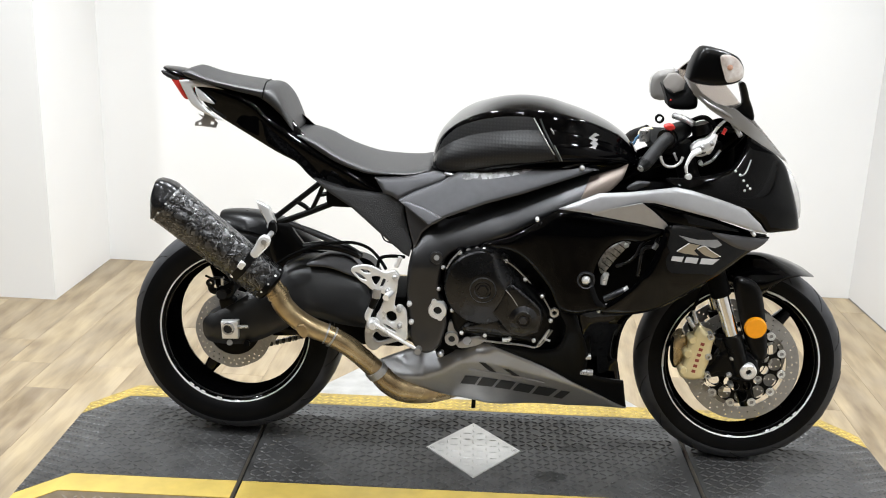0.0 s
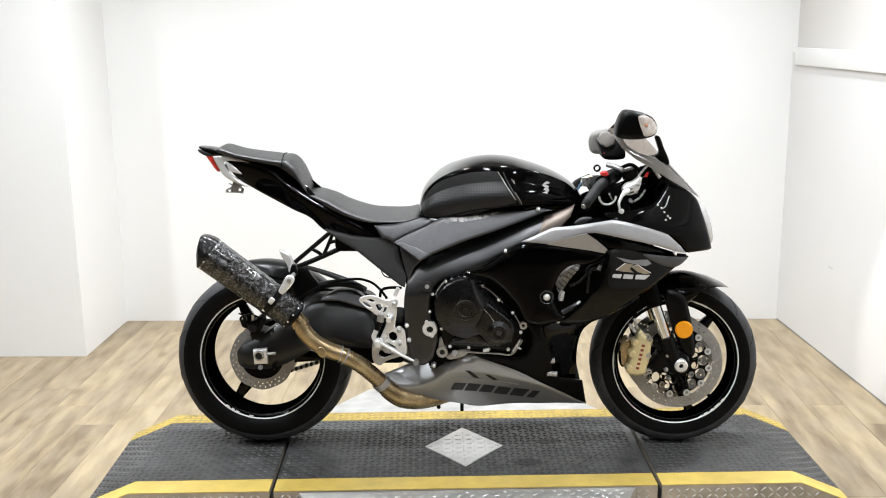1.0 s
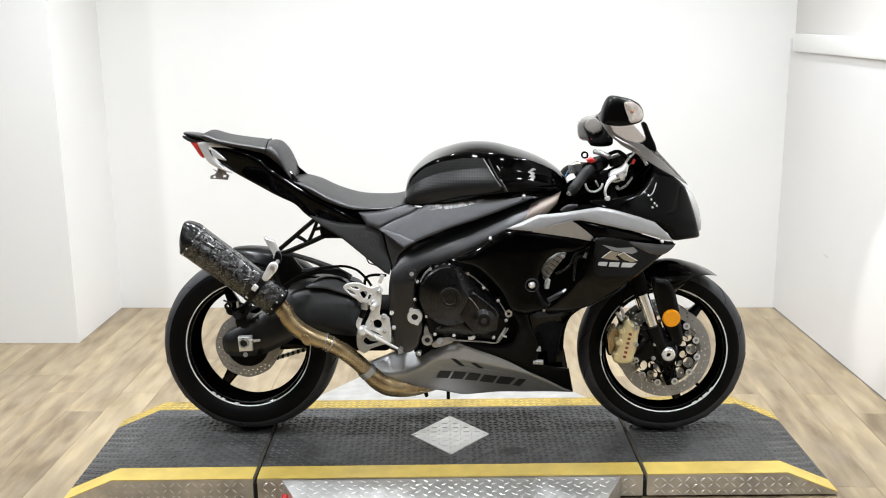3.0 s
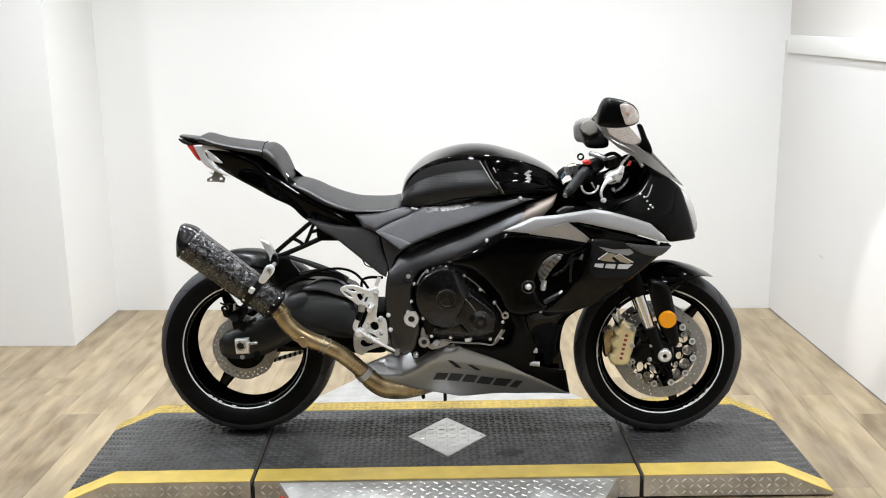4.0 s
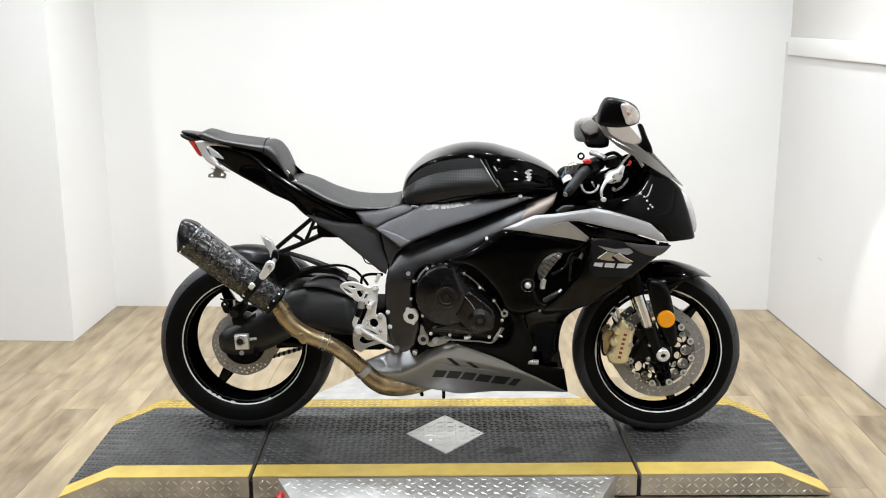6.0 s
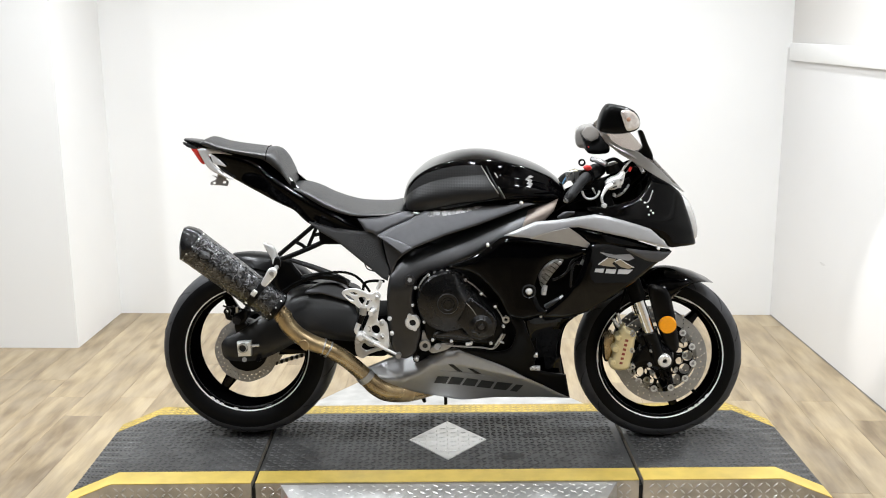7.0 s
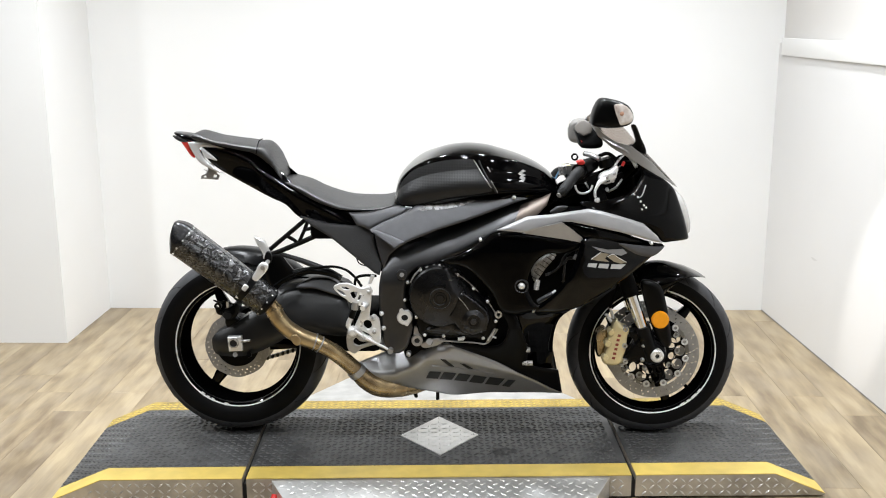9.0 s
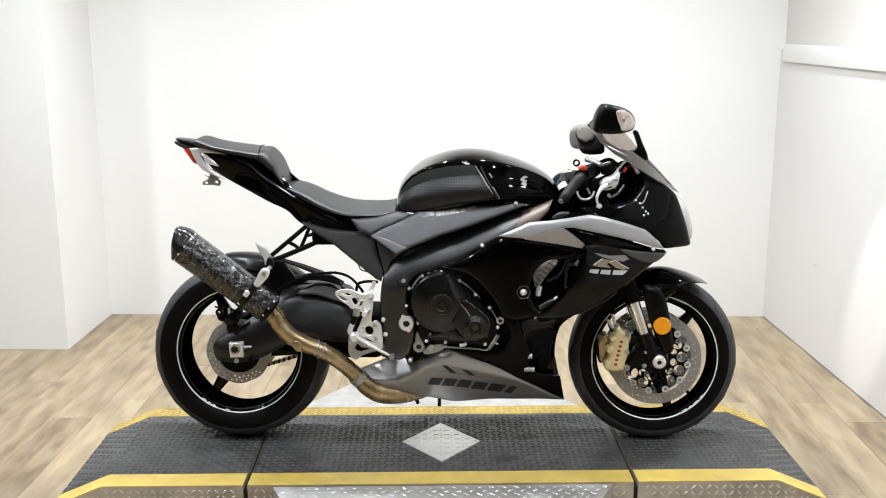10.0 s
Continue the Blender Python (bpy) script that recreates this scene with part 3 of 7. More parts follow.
patch.inputs["B"].default_value = (0.29, 0.24, 0.175, 1)
blot = nt.nodes.new("ShaderNodeMapRange")
blot.inputs["From Min"].default_value, blot.inputs["From Max"].default_value, blot.inputs["To Max"].default_value = 0.42, 0.72, 0.45
nt.links.new(stretched(9.0, 4.0, 1.2, 0.6), blot.inputs["Value"])
nt.links.new(blot.outputs["Result"], patch.inputs["Factor"])
nt.links.new(fine.outputs["Result"], patch.inputs["A"])
knots = nt.nodes.new("ShaderNodeTexVoronoi")
knots.inputs["Scale"].default_value = 1.0
kmap = nt.nodes.new("ShaderNodeMapping")
kmap.inputs["Scale"].default_value = (5.5, 2.6, 1)
nt.links.new(geo, kmap.inputs["Vector"])
nt.links.new(kmap.outputs[0], knots.inputs["Vector"])
spot = nt.nodes.new("ShaderNodeMapRange")
spot.inputs["From Min"].default_value, spot.inputs["From Max"].default_value = 0.05, 0.15
spot.inputs["To Min"].default_value, spot.inputs["To Max"].default_value = 0.6, 0.0
nt.links.new(knots.outputs["Distance"], spot.inputs["Value"])
dark = nt.nodes.new("ShaderNodeMix")
dark.data_type = "RGBA"
dark.inputs["B"].default_value = (0.12, 0.08, 0.045, 1)
nt.links.new(spot.outputs["Result"], dark.inputs["Factor"])
nt.links.new(patch.outputs["Result"], dark.inputs["A"])
nt.links.new(dark.outputs["Result"], bsdf.inputs["Base Color"])
bsdf.inputs["Roughness"].default_value = 0.42
wb = nt.nodes.new("ShaderNodeBump")
wb.inputs["Strength"].default_value, wb.inputs["Distance"].default_value = 0.15, 0.001
nt.links.new(stretched(60.0, 3.0, 4.0, 0.12), wb.inputs["Height"])
nt.links.new(wb.outputs["Normal"], bsdf.inputs["Normal"])
PW, PL = 0.152, 1.22

# ---- motorcycle ----
BIKE = empty("motorcycle", pose(0, 0.22, TOP + 0.003), "black and silver sport motorcycle with carbon exhaust, standing on the platform", "motorcycle")
REAR, FRONT = Vector((-0.69, 0, 0.309)), Vector((0.724, 0, 0.287))
LEAN = pose(0, 0, 0, -7.5)


# wheels
# worn tread rubber, its grey raised to carry the lamp sheen too
tread_rubber = node_mat("worn tread and sheen", (0.046, 0.046, 0.049), 0.55, spec=0.25, var=0.3, scale=35, bump=0.15, bump_scale=300, rvar=0.1)
def spoke(centre, angle, r0, r1, w0, w1, t0, t1):
    """A tapered wheel spoke with rounded edges."""
    bm = bmesh.new()
    rings = []
    for f in (0, 0.25, 0.5, 0.75, 1.0):
        r, w, t = r0 + (r1 - r0) * f, w0 + (w1 - w0) * f ** 1.5, t0 + (t1 - t0) * f
        ring = []
        for k in range(12):
            a = 2 * math.pi * k / 12
            u = w * math.copysign(abs(math.cos(a)) ** 0.6, math.cos(a))
            v = t * math.copysign(abs(math.sin(a)) ** 0.6, math.sin(a))
            c, s = math.cos(angle), math.sin(angle)
            ring.append(bm.verts.new(Vector(centre) + Vector((r * c - u * s, v, r * s + u * c))))
        rings.append(ring)
    for a, b in zip(rings, rings[1:]):
        for k in range(12):
            bm.faces.new((a[k], a[(k + 1) % 12], b[(k + 1) % 12], b[k]))
    return bm


def disc_plate(r0, r1, y, thick, holes, centre, wave=0.0):
    """A drilled brake disc: a flat ring with real holes."""
    import mathutils
    def circle(cx, cz, r, n, w=0.0):
        return [(cx + (r + w * math.cos(8 * 2 * math.pi * i / n)) * math.cos(2 * math.pi * i / n), cz + (r + w * math.cos(8 * 2 * math.pi * i / n)) * math.sin(2 * math.pi * i / n)) for i in range(n)]
    loops = [circle(0, 0, r1, 96, wave), circle(0, 0, r0, 72)] + [circle(x, z, r, 7 if r < 0.004 else 12) for x, z, r in holes]
    flat, edges = [], []
    for lp in loops:
        k = len(flat)
        flat += lp
        edges += [(k + i, k + (i + 1) % len(lp)) for i in range(len(lp))]
    vs, _, fs, _, _, _ = mathutils.geometry.delaunay_2d_cdt([Vector(p) for p in flat], edges, [], 0, 1e-6)
    bm = bmesh.new()
    cache = {}
    def v(i, k):
        if (i, k) not in cache:
            cache[(i, k)] = bm.verts.new(Vector(centre) + Vector((vs[i].x, y + k * thick, vs[i].y)))
        return cache[(i, k)]
    count = {}
    for t in fs:
        cx, cz = sum(vs[i].x for i in t) / 3, sum(vs[i].y for i in t) / 3
        if math.hypot(cx, cz) < r0 * 0.998 or any(math.hypot(cx - x, cz - z) < r * 0.95 for x, z, r in holes):
            continue
        bm.faces.new([v(i, 0) for i in t])
        bm.faces.new([v(i, 1) for i in reversed(t)])
        for i, j in zip(t, list(t[1:]) + [t[0]]):
            count.setdefault((min(i, j), max(i, j)), []).append((i, j))
    for p in count.values():
        if len(p) == 1:
            i, j = p[0]
            bm.faces.new((v(j, 0), v(i, 0), v(i, 1), v(j, 1)))
    return bm


def wheel(name, centre, R, half, spokes, label):
    """A cast wheel: tyre with grooves, rim with tape stripe, spokes and hub."""
    e = new(name)
    e.parent = BIKE
    tagged(e, label)
    k = half / 0.095
    prof = [(0.203, 0.074), (0.218, 0.086), (0.245, 0.0945), (R - 0.034, 0.092), (R - 0.018, 0.078), (R - 0.008, 0.058), (R - 0.002, 0.03), (R, 0)]
    full = [(r, -h * k) for r, h in prof] + [(r, h * k) for r, h in prof[-2::-1]]
    tyre = part("tyre", revolve(full, centre, 96, closed=True), tyre_rubber, e, "worn black rubber tyre", sharp=50)
    band = [(r + 0.0006, h) for r, h in full if r > R - 0.036]
    part("tread", revolve(band + [(band[-1][0] - 0.003, band[-1][1]), (R - 0.006, 0), (band[0][0] - 0.003, band[0][1])], centre, 96, closed=True), tread_rubber, e, "worn tread band, greyed further for its sheen", sharp=50)
    hb = 0.074 * k
    rim = [(0.2185, -hb - 0.006), (0.215, -hb - 0.009), (0.207, -hb - 0.004), (0.203, -hb + 0.004), (0.199, -hb * 0.75), (0.193, -hb * 0.45), (0.189, 0), (0.193, hb * 0.45), (0.199, hb * 0.75), (0.203, hb - 0.004),
           (0.207, hb + 0.004), (0.215, hb + 0.009), (0.2185, hb + 0.006), (0.209, hb * 0.6), (0.203, 0), (0.209, -hb * 0.6)]
    part("rim", revolve(rim, centre, 96, closed=True), rim_barrel, e, "black cast rim barrel")
    for s in (-1, 1):
        lip = [(0.2188, s * (hb + 0.0058)), (0.2152, s * (hb + 0.0092)), (0.2068, s * (hb + 0.0042)), (0.2026, s * (hb - 0.004)), (0.2014, s * (hb * 0.86)), (0.2042, s * (hb * 0.8)), (0.212, s * hb * 0.8)]
        part("rim_lip", revolve(lip, centre, 96, closed=True), rim_black, e, "gloss black rim lip")
    for s in (-1, 1):
        part("rim_stripe", revolve([(0.2115, s * (hb + 0.0082)), (0.2150, s * (hb + 0.0100)), (0.2152, s * (hb + 0.0112)), (0.2115, s * (hb + 0.0092))], centre, 96, closed=True), white_tape, e, "thin white rim stripe")
    for a in spokes:
        part("spoke", spoke(centre, radians(a), 0.035, 0.196, 0.03, 0.013, 0.032, 0.016), rim_black, e)
    part("hub", revolve([(0.02, -0.07), (0.04, -0.07), (0.052, -0.05), (0.052, 0.05), (0.04, 0.07), (0.02, 0.07)], centre, 32), rim_black, e)
    e.matrix_local = LEAN
    return e, tyre


rear_wheel, rear_tyre = wheel("rear_wheel", REAR, 0.304, 0.092, (-124, -4, 116), "wide black rear wheel with white rim stripe")
front_wheel, front_tyre = wheel("front_wheel", FRONT, 0.287, 0.06, (-72, 48, 168), "black front wheel with white rim stripe")


def rim_mark(w, centre, half, a0, a1, r0, r1):
    """A short strip of white rim print between two angles."""
    bm = bmesh.new()
    y = -(0.074 * half / 0.095 + 0.0118)
    rows = [[bm.verts.new(Vector(centre) + Vector((r * math.cos(a), y + d, r * math.sin(a)))) for r, d in ((r0, 0.0016), (r1, 0.0), (r1, 0.0024), (r0, 0.004))] for a in [radians(a0 + (a1 - a0) * k / 6) for k in range(7)]]
    for p, q in zip(rows, rows[1:]):
        for k in range(4):
            bm.faces.new((p[k], p[(k + 1) % 4], q[(k + 1) % 4], q[k]))
    bm.faces.new(rows[0])
    bm.faces.new(rows[-1][::-1])
    part("rim_print", bm, white_tape, w)


for a0, a1, r0, r1 in ((172, 186, 0.2095, 0.2155), (-62, -57, 0.208, 0.2155), (-55, -52, 0.208, 0.2155), (-50, -44, 0.208, 0.2155), (-42, -38, 0.208, 0.2155), (60, 74, 0.2095, 0.2155)):
    rim_mark(front_wheel, FRONT, 0.06, a0, a1, r0, r1)
for a0, a1, r0, r1 in ((-128, -124, 0.207, 0.2155), (-122, -119, 0.207, 0.2155), (-117, -114, 0.207, 0.2155), (-104, -100, 0.207, 0.2155)):
    rim_mark(rear_wheel, REAR, 0.092, a0, a1, r0, r1)


def grooves(tyre, centre, R, half, n, seedn):
    """Short slanted tread cuts on the shoulder of the tyre."""
    for i in range(n):
        a0 = 2 * math.pi * i / n + 0.1 * seedn
        pts = []
        for f in (0, 0.33, 0.66, 1.0):
            a = a0 + f * 0.2
            h = -half * (0.93 - 0.5 * f)
            r = R - 0.0017 - 0.0265 * max(0.0, (abs(h) / half - 0.3) / 0.63) ** 2
            pts.append(Vector(centre) + Vector((r * math.cos(a), h, r * math.sin(a))))
        part("tread_groove", tube(pts, [0.0014, 0.0024, 0.0021, 0.0008], 6, 3), black_gap, tyre.parent)


grooves(rear_tyre, REAR, 0.304, 0.092, 14, 1)
grooves(front_tyre, FRONT, 0.287, 0.06, 14, 2)

part("valve_stem", rod(FRONT + Vector((0.192 * math.cos(-0.8), -0.01, 0.192 * math.sin(-0.8))), FRONT + Vector((0.168 * math.cos(-0.8), -0.02, 0.168 * math.sin(-0.8))), 0.006, n=10), satin_black, front_wheel)

# brake discs
hole_list = []
for i in range(36):
    a = 2 * math.pi * i / 36
    for q, dr in ((0, 0.087), (1, 0.099)):
        hole_list.append(((dr + 0.003 * (i % 2)) * math.cos(a + q * 0.08), (dr + 0.003 * (i % 2)) * math.sin(a + q * 0.08), 0.0027))
part("brake_disc", disc_plate(0.074, 0.11, -0.088, 0.005, hole_list, REAR, 0.0012), disc_steel, rear_wheel, "drilled steel rear brake disc")
part("disc_carrier", revolve([(0.03, -0.086), (0.078, -0.086), (0.078, -0.081), (0.03, -0.081)], REAR, 40, closed=True), satin_black, rear_wheel)
hole_list = []
for i in range(40):
    a = 2 * math.pi * i / 40
    for q, dr in ((0, 0.125), (1, 0.137), (2, 0.148)):
        if (i + q) % 2 == 0 or q == 1:
            hole_list.append((dr * math.cos(a + q * 0.05), dr * math.sin(a + q * 0.05), 0.0026))
for side in (-1, 1):
    y = -0.072 if side < 0 else 0.067
    part("brake_disc", disc_plate(0.121, 0.1555, y, 0.005, hole_list, FRONT), disc_steel, front_wheel, "large drilled floating front brake disc")
    web = []
    for i in range(12):
        a = 2 * math.pi * i / 12 + 0.33
        web.append((0.09 * math.cos(a + 0.26), 0.09 * math.sin(a + 0.26), 0.0185))
        web.append((0.064 * math.cos(a), 0.064 * math.sin(a), 0.0125))
        c = FRONT + Vector((0.111 * math.cos(a), y - 0.003, 0.111 * math.sin(a)))
        part("disc_button", revolve([(0.0055, 0), (0.011, 0), (0.0115, 0.002), (0.0115, 0.009), (0.0055, 0.009)], c, 16, closed=True), bright_alu, front_wheel)
        tab = FRONT + Vector((0.118 * math.cos(a), y + 0.0005, 0.118 * math.sin(a)))
        part("disc_ear", rod(tab, tab + Vector((0, 0.004, 0)), 0.012, n=14), disc_steel, front_wheel)
    part("disc_carrier", disc_plate(0.045, 0.107, y + 0.001, 0.005, web, FRONT, -0.0025), satin_black, front_wheel, "black webbed disc carrier")

# swingarm and final drive
part("swingarm", panel([(-0.758, 0.350), (-0.746, 0.379), (-0.693, 0.406), (-0.621, 0.451), (-0.565, 0.477), (-0.537, 0.523), (-0.483, 0.543), (-0.397, 0.538), (-0.323, 0.516), (-0.299, 0.474), (-0.283, 0.413), (-0.298, 0.381), (-0.374, 0.383), (-0.457, 0.394), (-0.546, 0.347), (-0.608, 0.316), (-0.672, 0.302), (-0.742, 0.309)], lambda x, z: 0.135 + 0.02 * max(0, (x + 0.6) / 0.3) - 1.6 * max(0.0, z - 0.34) ** 2, 0.016, 0.035, 0.05), arm_satin, BIKE, "black pressed swingarm")
part("swingarm", panel([(-0.758, 0.350), (-0.746, 0.379), (-0.693, 0.406), (-0.621, 0.451), (-0.565, 0.477), (-0.537, 0.523), (-0.483, 0.543), (-0.397, 0.538), (-0.323, 0.516), (-0.299, 0.474), (-0.283, 0.413), (-0.298, 0.381), (-0.374, 0.383), (-0.457, 0.394), (-0.546, 0.347), (-0.608, 0.316), (-0.672, 0.302), (-0.742, 0.309)], lambda x, z: 0.135 + 0.02 * max(0, (x + 0.6) / 0.3) - 1.6 * max(0.0, z - 0.34) ** 2, 0.016, 0.035, 0.05, mirror=True), satin_black, BIKE)
part("swingarm_pivot_block", box(-0.4, -0.2, -0.1, 0.1, 0.31, 0.46, 0.02), matte_black, BIKE)
part("swingarm_rib", panel([(-0.472, 0.538), (-0.428, 0.564), (-0.391, 0.568), (-0.353, 0.563), (-0.314, 0.532), (-0.310, 0.512), (-0.351, 0.519), (-0.412, 0.535)], lambda x, z: 0.160 - 0.5 * (z - 0.44), 0.003, 0.006, 0.03), dark_silver, BIKE)
adj = part("axle_adjuster", panel([(-0.698, 0.378), (-0.698, 0.378), (-0.651, 0.382), (-0.651, 0.382), (-0.651, 0.331), (-0.651, 0.331), (-0.695, 0.329), (-0.695, 0.329)], lambda x, z: 0.152, 0.003, 0.004, 0.018), bright_alu, BIKE, "polished axle block")
part("axle_nut", revolve([(0.0125, -0.004), (0.016, -0.004), (0.0175, 0), (0.0175, 0.01), (0.0125, 0.01)], (-0.677, -0.156, 0.360), 24, closed=True), steel, adj)
part("axle_bore", revolve([(0.0, -0.0005), (0.0125, -0.0005), (0.0125, 0.012), (0.0, 0.012)], (-0.678, -0.154, 0.359), 20), black_gap, adj)
part("adjuster_screw", rod((-0.652, -0.150, 0.366), (-0.622, -0.150, 0.368), 0.005), steel, BIKE)
part("swingarm_bolt", rod((-0.675, -0.150, 0.319), (-0.681, -0.125, 0.310), 0.008), steel, BIKE)
part("caliper_bolt", rod((-0.628, -0.150, 0.319), (-0.633, -0.125, 0.310), 0.008), satin_black, BIKE)
rear_caliper = part("rear_caliper", panel([(-0.712, 0.464), (-0.691, 0.472), (-0.676, 0.484), (-0.663, 0.476), (-0.666, 0.452), (-0.678, 0.435), (-0.695, 0.427), (-0.712, 0.435), (-0.717, 0.450)], lambda x, z: 0.12, 0.006, 0.010, 0.04), satin_black, BIKE, "black rear brake caliper")
part("caliper_pin", rod((-0.700, -0.127, 0.448), (-0.705, -0.110, 0.443), 0.014, n=16), frame_black, rear_caliper)
part("caliper_pin", rod((-0.681, -0.127, 0.458), (-0.685, -0.110, 0.453), 0.0075), satin_black, rear_caliper)
part("bleed_nipple", rod((-0.698, -0.120, 0.493), (-0.700, -0.115, 0.472), 0.005), steel, rear_caliper)
part("caliper_ear", revolve([(0.005, -0.004), (0.012, -0.004), (0.012, 0.008), (0.005, 0.008)], (-0.731, -0.120, 0.477), 18, closed=True), satin_black, rear_caliper)
part("caliper_neck", tube([(-0.732, -0.116, 0.468), (-0.729, -0.116, 0.455), (-0.716, -0.116, 0.453)], 0.009), satin_black, rear_caliper)
part("caliper_spring", tube([(-0.745, -0.120, 0.497), (-0.728, -0.120, 0.491), (-0.705, -0.120, 0.493), (-0.676, -0.120, 0.482)], 0.003), satin_black, rear_caliper)
part("caliper_arm", panel([(-0.712, 0.427), (-0.681, 0.435), (-0.666, 0.415), (-0.672, 0.384), (-0.699, 0.380), (-0.709, 0.399)], lambda x, z: 0.108, 0.004, 0.006, 0.02), satin_black, rear_caliper)
for i in range(14):
    a = Vector((-0.624, 0.080, 0.225)).lerp(Vector((-0.505, 0.080, 0.262)), i / 13)
    part("chain_link", box(a.x - 0.006 if i % 2 else a.x - 0.005, a.x + 0.0045, 0.074 if i % 2 else 0.077, 0.09, a.z - 0.0075, a.z + 0.0075, 0.003, 1), frame_black if i % 2 else disc_steel, BIKE)
part("chain_guard", tube([(-0.670, 0.070, 0.243), (-0.608, 0.070, 0.275), (-0.486, 0.070, 0.308)], 0.011), satin_black, BIKE)
part("rear_sprocket", disc_plate(0.05, 0.11, 0.078, 0.006, [], REAR), disc_steel, BIKE)

# hugger over the rear tyre
def arc_shell(centre, r, a0, a1, hw, thick, n=20, tilt=0.0):
    """A mudguard: a thin curved sheet round a wheel."""
    bm = bmesh.new()
    rows = []
    for i in range(n + 1):
        a = radians(a0 + (a1 - a0) * i / n)
        f = i / n
        w = hw * (0.55 + 0.45 * math.sin(math.pi * (0.15 + 0.7 * f)))
        row = []
        for k in range(9):
            u = -1 + 2 * k / 8
            rr = r - 0.035 * u * u * u * u - 0.012 * u * u
            row.append((rr, w * u, a))
        rows.append(row)
    for layer in (0, 1):
        grid = [[bm.verts.new(Vector(centre) + Vector(((rr - layer * thick) * math.cos(a), y, (rr - layer * thick) * math.sin(a)))) for rr, y, a in row] for row in rows]
        for p, q in zip(grid, grid[1:]):
            for k in range(8):
                bm.faces.new((p[k], p[k + 1], q[k + 1], q[k]))
        rows_v = grid if layer == 0 else (rows_v, grid)
    g0, g1 = rows_v
    for i in range(n):
        for k in (0, 8):
            bm.faces.new((g0[i][k], g0[i + 1][k], g1[i + 1][k], g1[i][k]))
    for i in (0, n):
        for k in range(8):
            bm.faces.new((g0[i][k], g0[i][k + 1], g1[i][k + 1], g1[i][k]))
    return bm


hugger = part("rear_hugger", arc_shell(REAR, 0.332, 42, 100, 0.1, 0.004), satin_black, BIKE, "satin black rear tyre hugger")
hugger.matrix_local = LEAN
part("hugger_side", panel([(-0.557, 0.648), (-0.520, 0.650), (-0.499, 0.623), (-0.476, 0.589), (-0.486, 0.566), (-0.524, 0.546), (-0.551, 0.535), (-0.562, 0.546), (-0.571, 0.588)], lambda x, z: 0.112, 0.006, 0.015, 0.012), satin_black, BIKE)
part("hugger_arm", tube([(-0.522, -0.100, 0.651), (-0.447, -0.110, 0.629), (-0.371, -0.120, 0.601), (-0.319, -0.130, 0.577)], [0.006, 0.009, 0.011, 0.01]), frame_black, BIKE)
part("hugger_arm", tube([(-0.476, -0.110, 0.588), (-0.418, -0.120, 0.599), (-0.361, -0.130, 0.594), (-0.319, -0.130, 0.575)], [0.012, 0.012, 0.011, 0.008]), satin_black, BIKE)

# exhaust
CAN0, CAN1 = Vector((-0.803, -0.245, 0.732)), Vector((-0.543, -0.215, 0.516))


def can_section(r, n=48):
    """Rounded six-sided section."""
    out = []
    for k in range(n):
        a = 2 * math.pi * k / n
        seg = (a + math.pi / 6) % (math.pi / 3) - math.pi / 6
        hexr = r * math.cos(math.pi / 6) / math.cos(seg)
        rr = min(hexr * 1.075, r * 0.985)
        out.append((rr * math.cos(a), rr * math.sin(a)))
    return out


def can(p0, p1, rings, twist=0.3):
    """A silencer body: rounded six-sided sections (share of the way, radius, shift back of the upper side)."""
    bm = bmesh.new()
    d = (p1 - p0).normalized()
    side = Vector((0, 1, 0))
    up = side.cross(d).normalized() * -1
    side = d.cross(up)
    prev = None
    first = None
    for f, r, sh in rings:
        c = p0 + (p1 - p0) * f
        ring = []
        for u, v in can_section(r * 0.875):
            cu, cv = math.cos(twist) * u - math.sin(twist) * v, math.sin(twist) * u + math.cos(twist) * v
            ring.append(bm.verts.new(c + side * cu + up * cv + d * (sh * cv)))
        if prev:
            for k in range(48):
                bm.faces.new((prev[k], prev[(k + 1) % 48], ring[(k + 1) % 48], ring[k]))
        prev = ring
        first = first or ring
    bm.faces.new(first)
    bm.faces.new(prev)
    return bm


carbon = node_mat("forged carbon", (0.1, 0.1, 0.102), 0.22, coat=0.25, metal=0.8, scale=80, bump=0.9, bump_scale=62, bump_dist=0.007, spec=0.8)
nt = carbon.node_tree
warp = nt.nodes.new("ShaderNodeTexNoise")
warp.inputs["Scale"].default_value = 22
co = nt.nodes.new("ShaderNodeTexCoord").outputs["Object"]
nt.links.new(co, warp.inputs["Vector"])
push = nt.nodes.new("ShaderNodeVectorMath")
push.operation = "MULTIPLY_ADD"
push.inputs[1].default_value = (0.09, 0.09, 0.09)
nt.links.new(warp.outputs["Color"], push.inputs[0])
nt.links.new(co, push.inputs[2])
flakes = nt.nodes.new("ShaderNodeTexVoronoi")
flakes.inputs["Scale"].default_value = 140
nt.links.new(push.outputs[0], flakes.inputs["Vector"])
shade = nt.nodes.new("ShaderNodeValToRGB")
for k, (pos, v) in enumerate(((0.0, 0.015), (0.5, 0.035), (0.78, 0.11), (1.0, 0.27))):
    e = shade.color_ramp.elements.new(pos) if k in (1, 2) else shade.color_ramp.elements[-1 if k else 0]
    e.color = (v, v, v * 1.02, 1)
nt.links.new(flakes.outputs["Color"], shade.inputs["Fac"])
nt.links.new(shade.outputs["Color"], nt.nodes["Principled BSDF"].inputs["Base Color"])
tip = nt.nodes.new("ShaderNodeMapRange")
nt.links.new(flakes.outputs["Color"], tip.inputs["Value"])
tip.inputs["To Min"].default_value, tip.inputs["To Max"].default_value = 0.16, 0.42
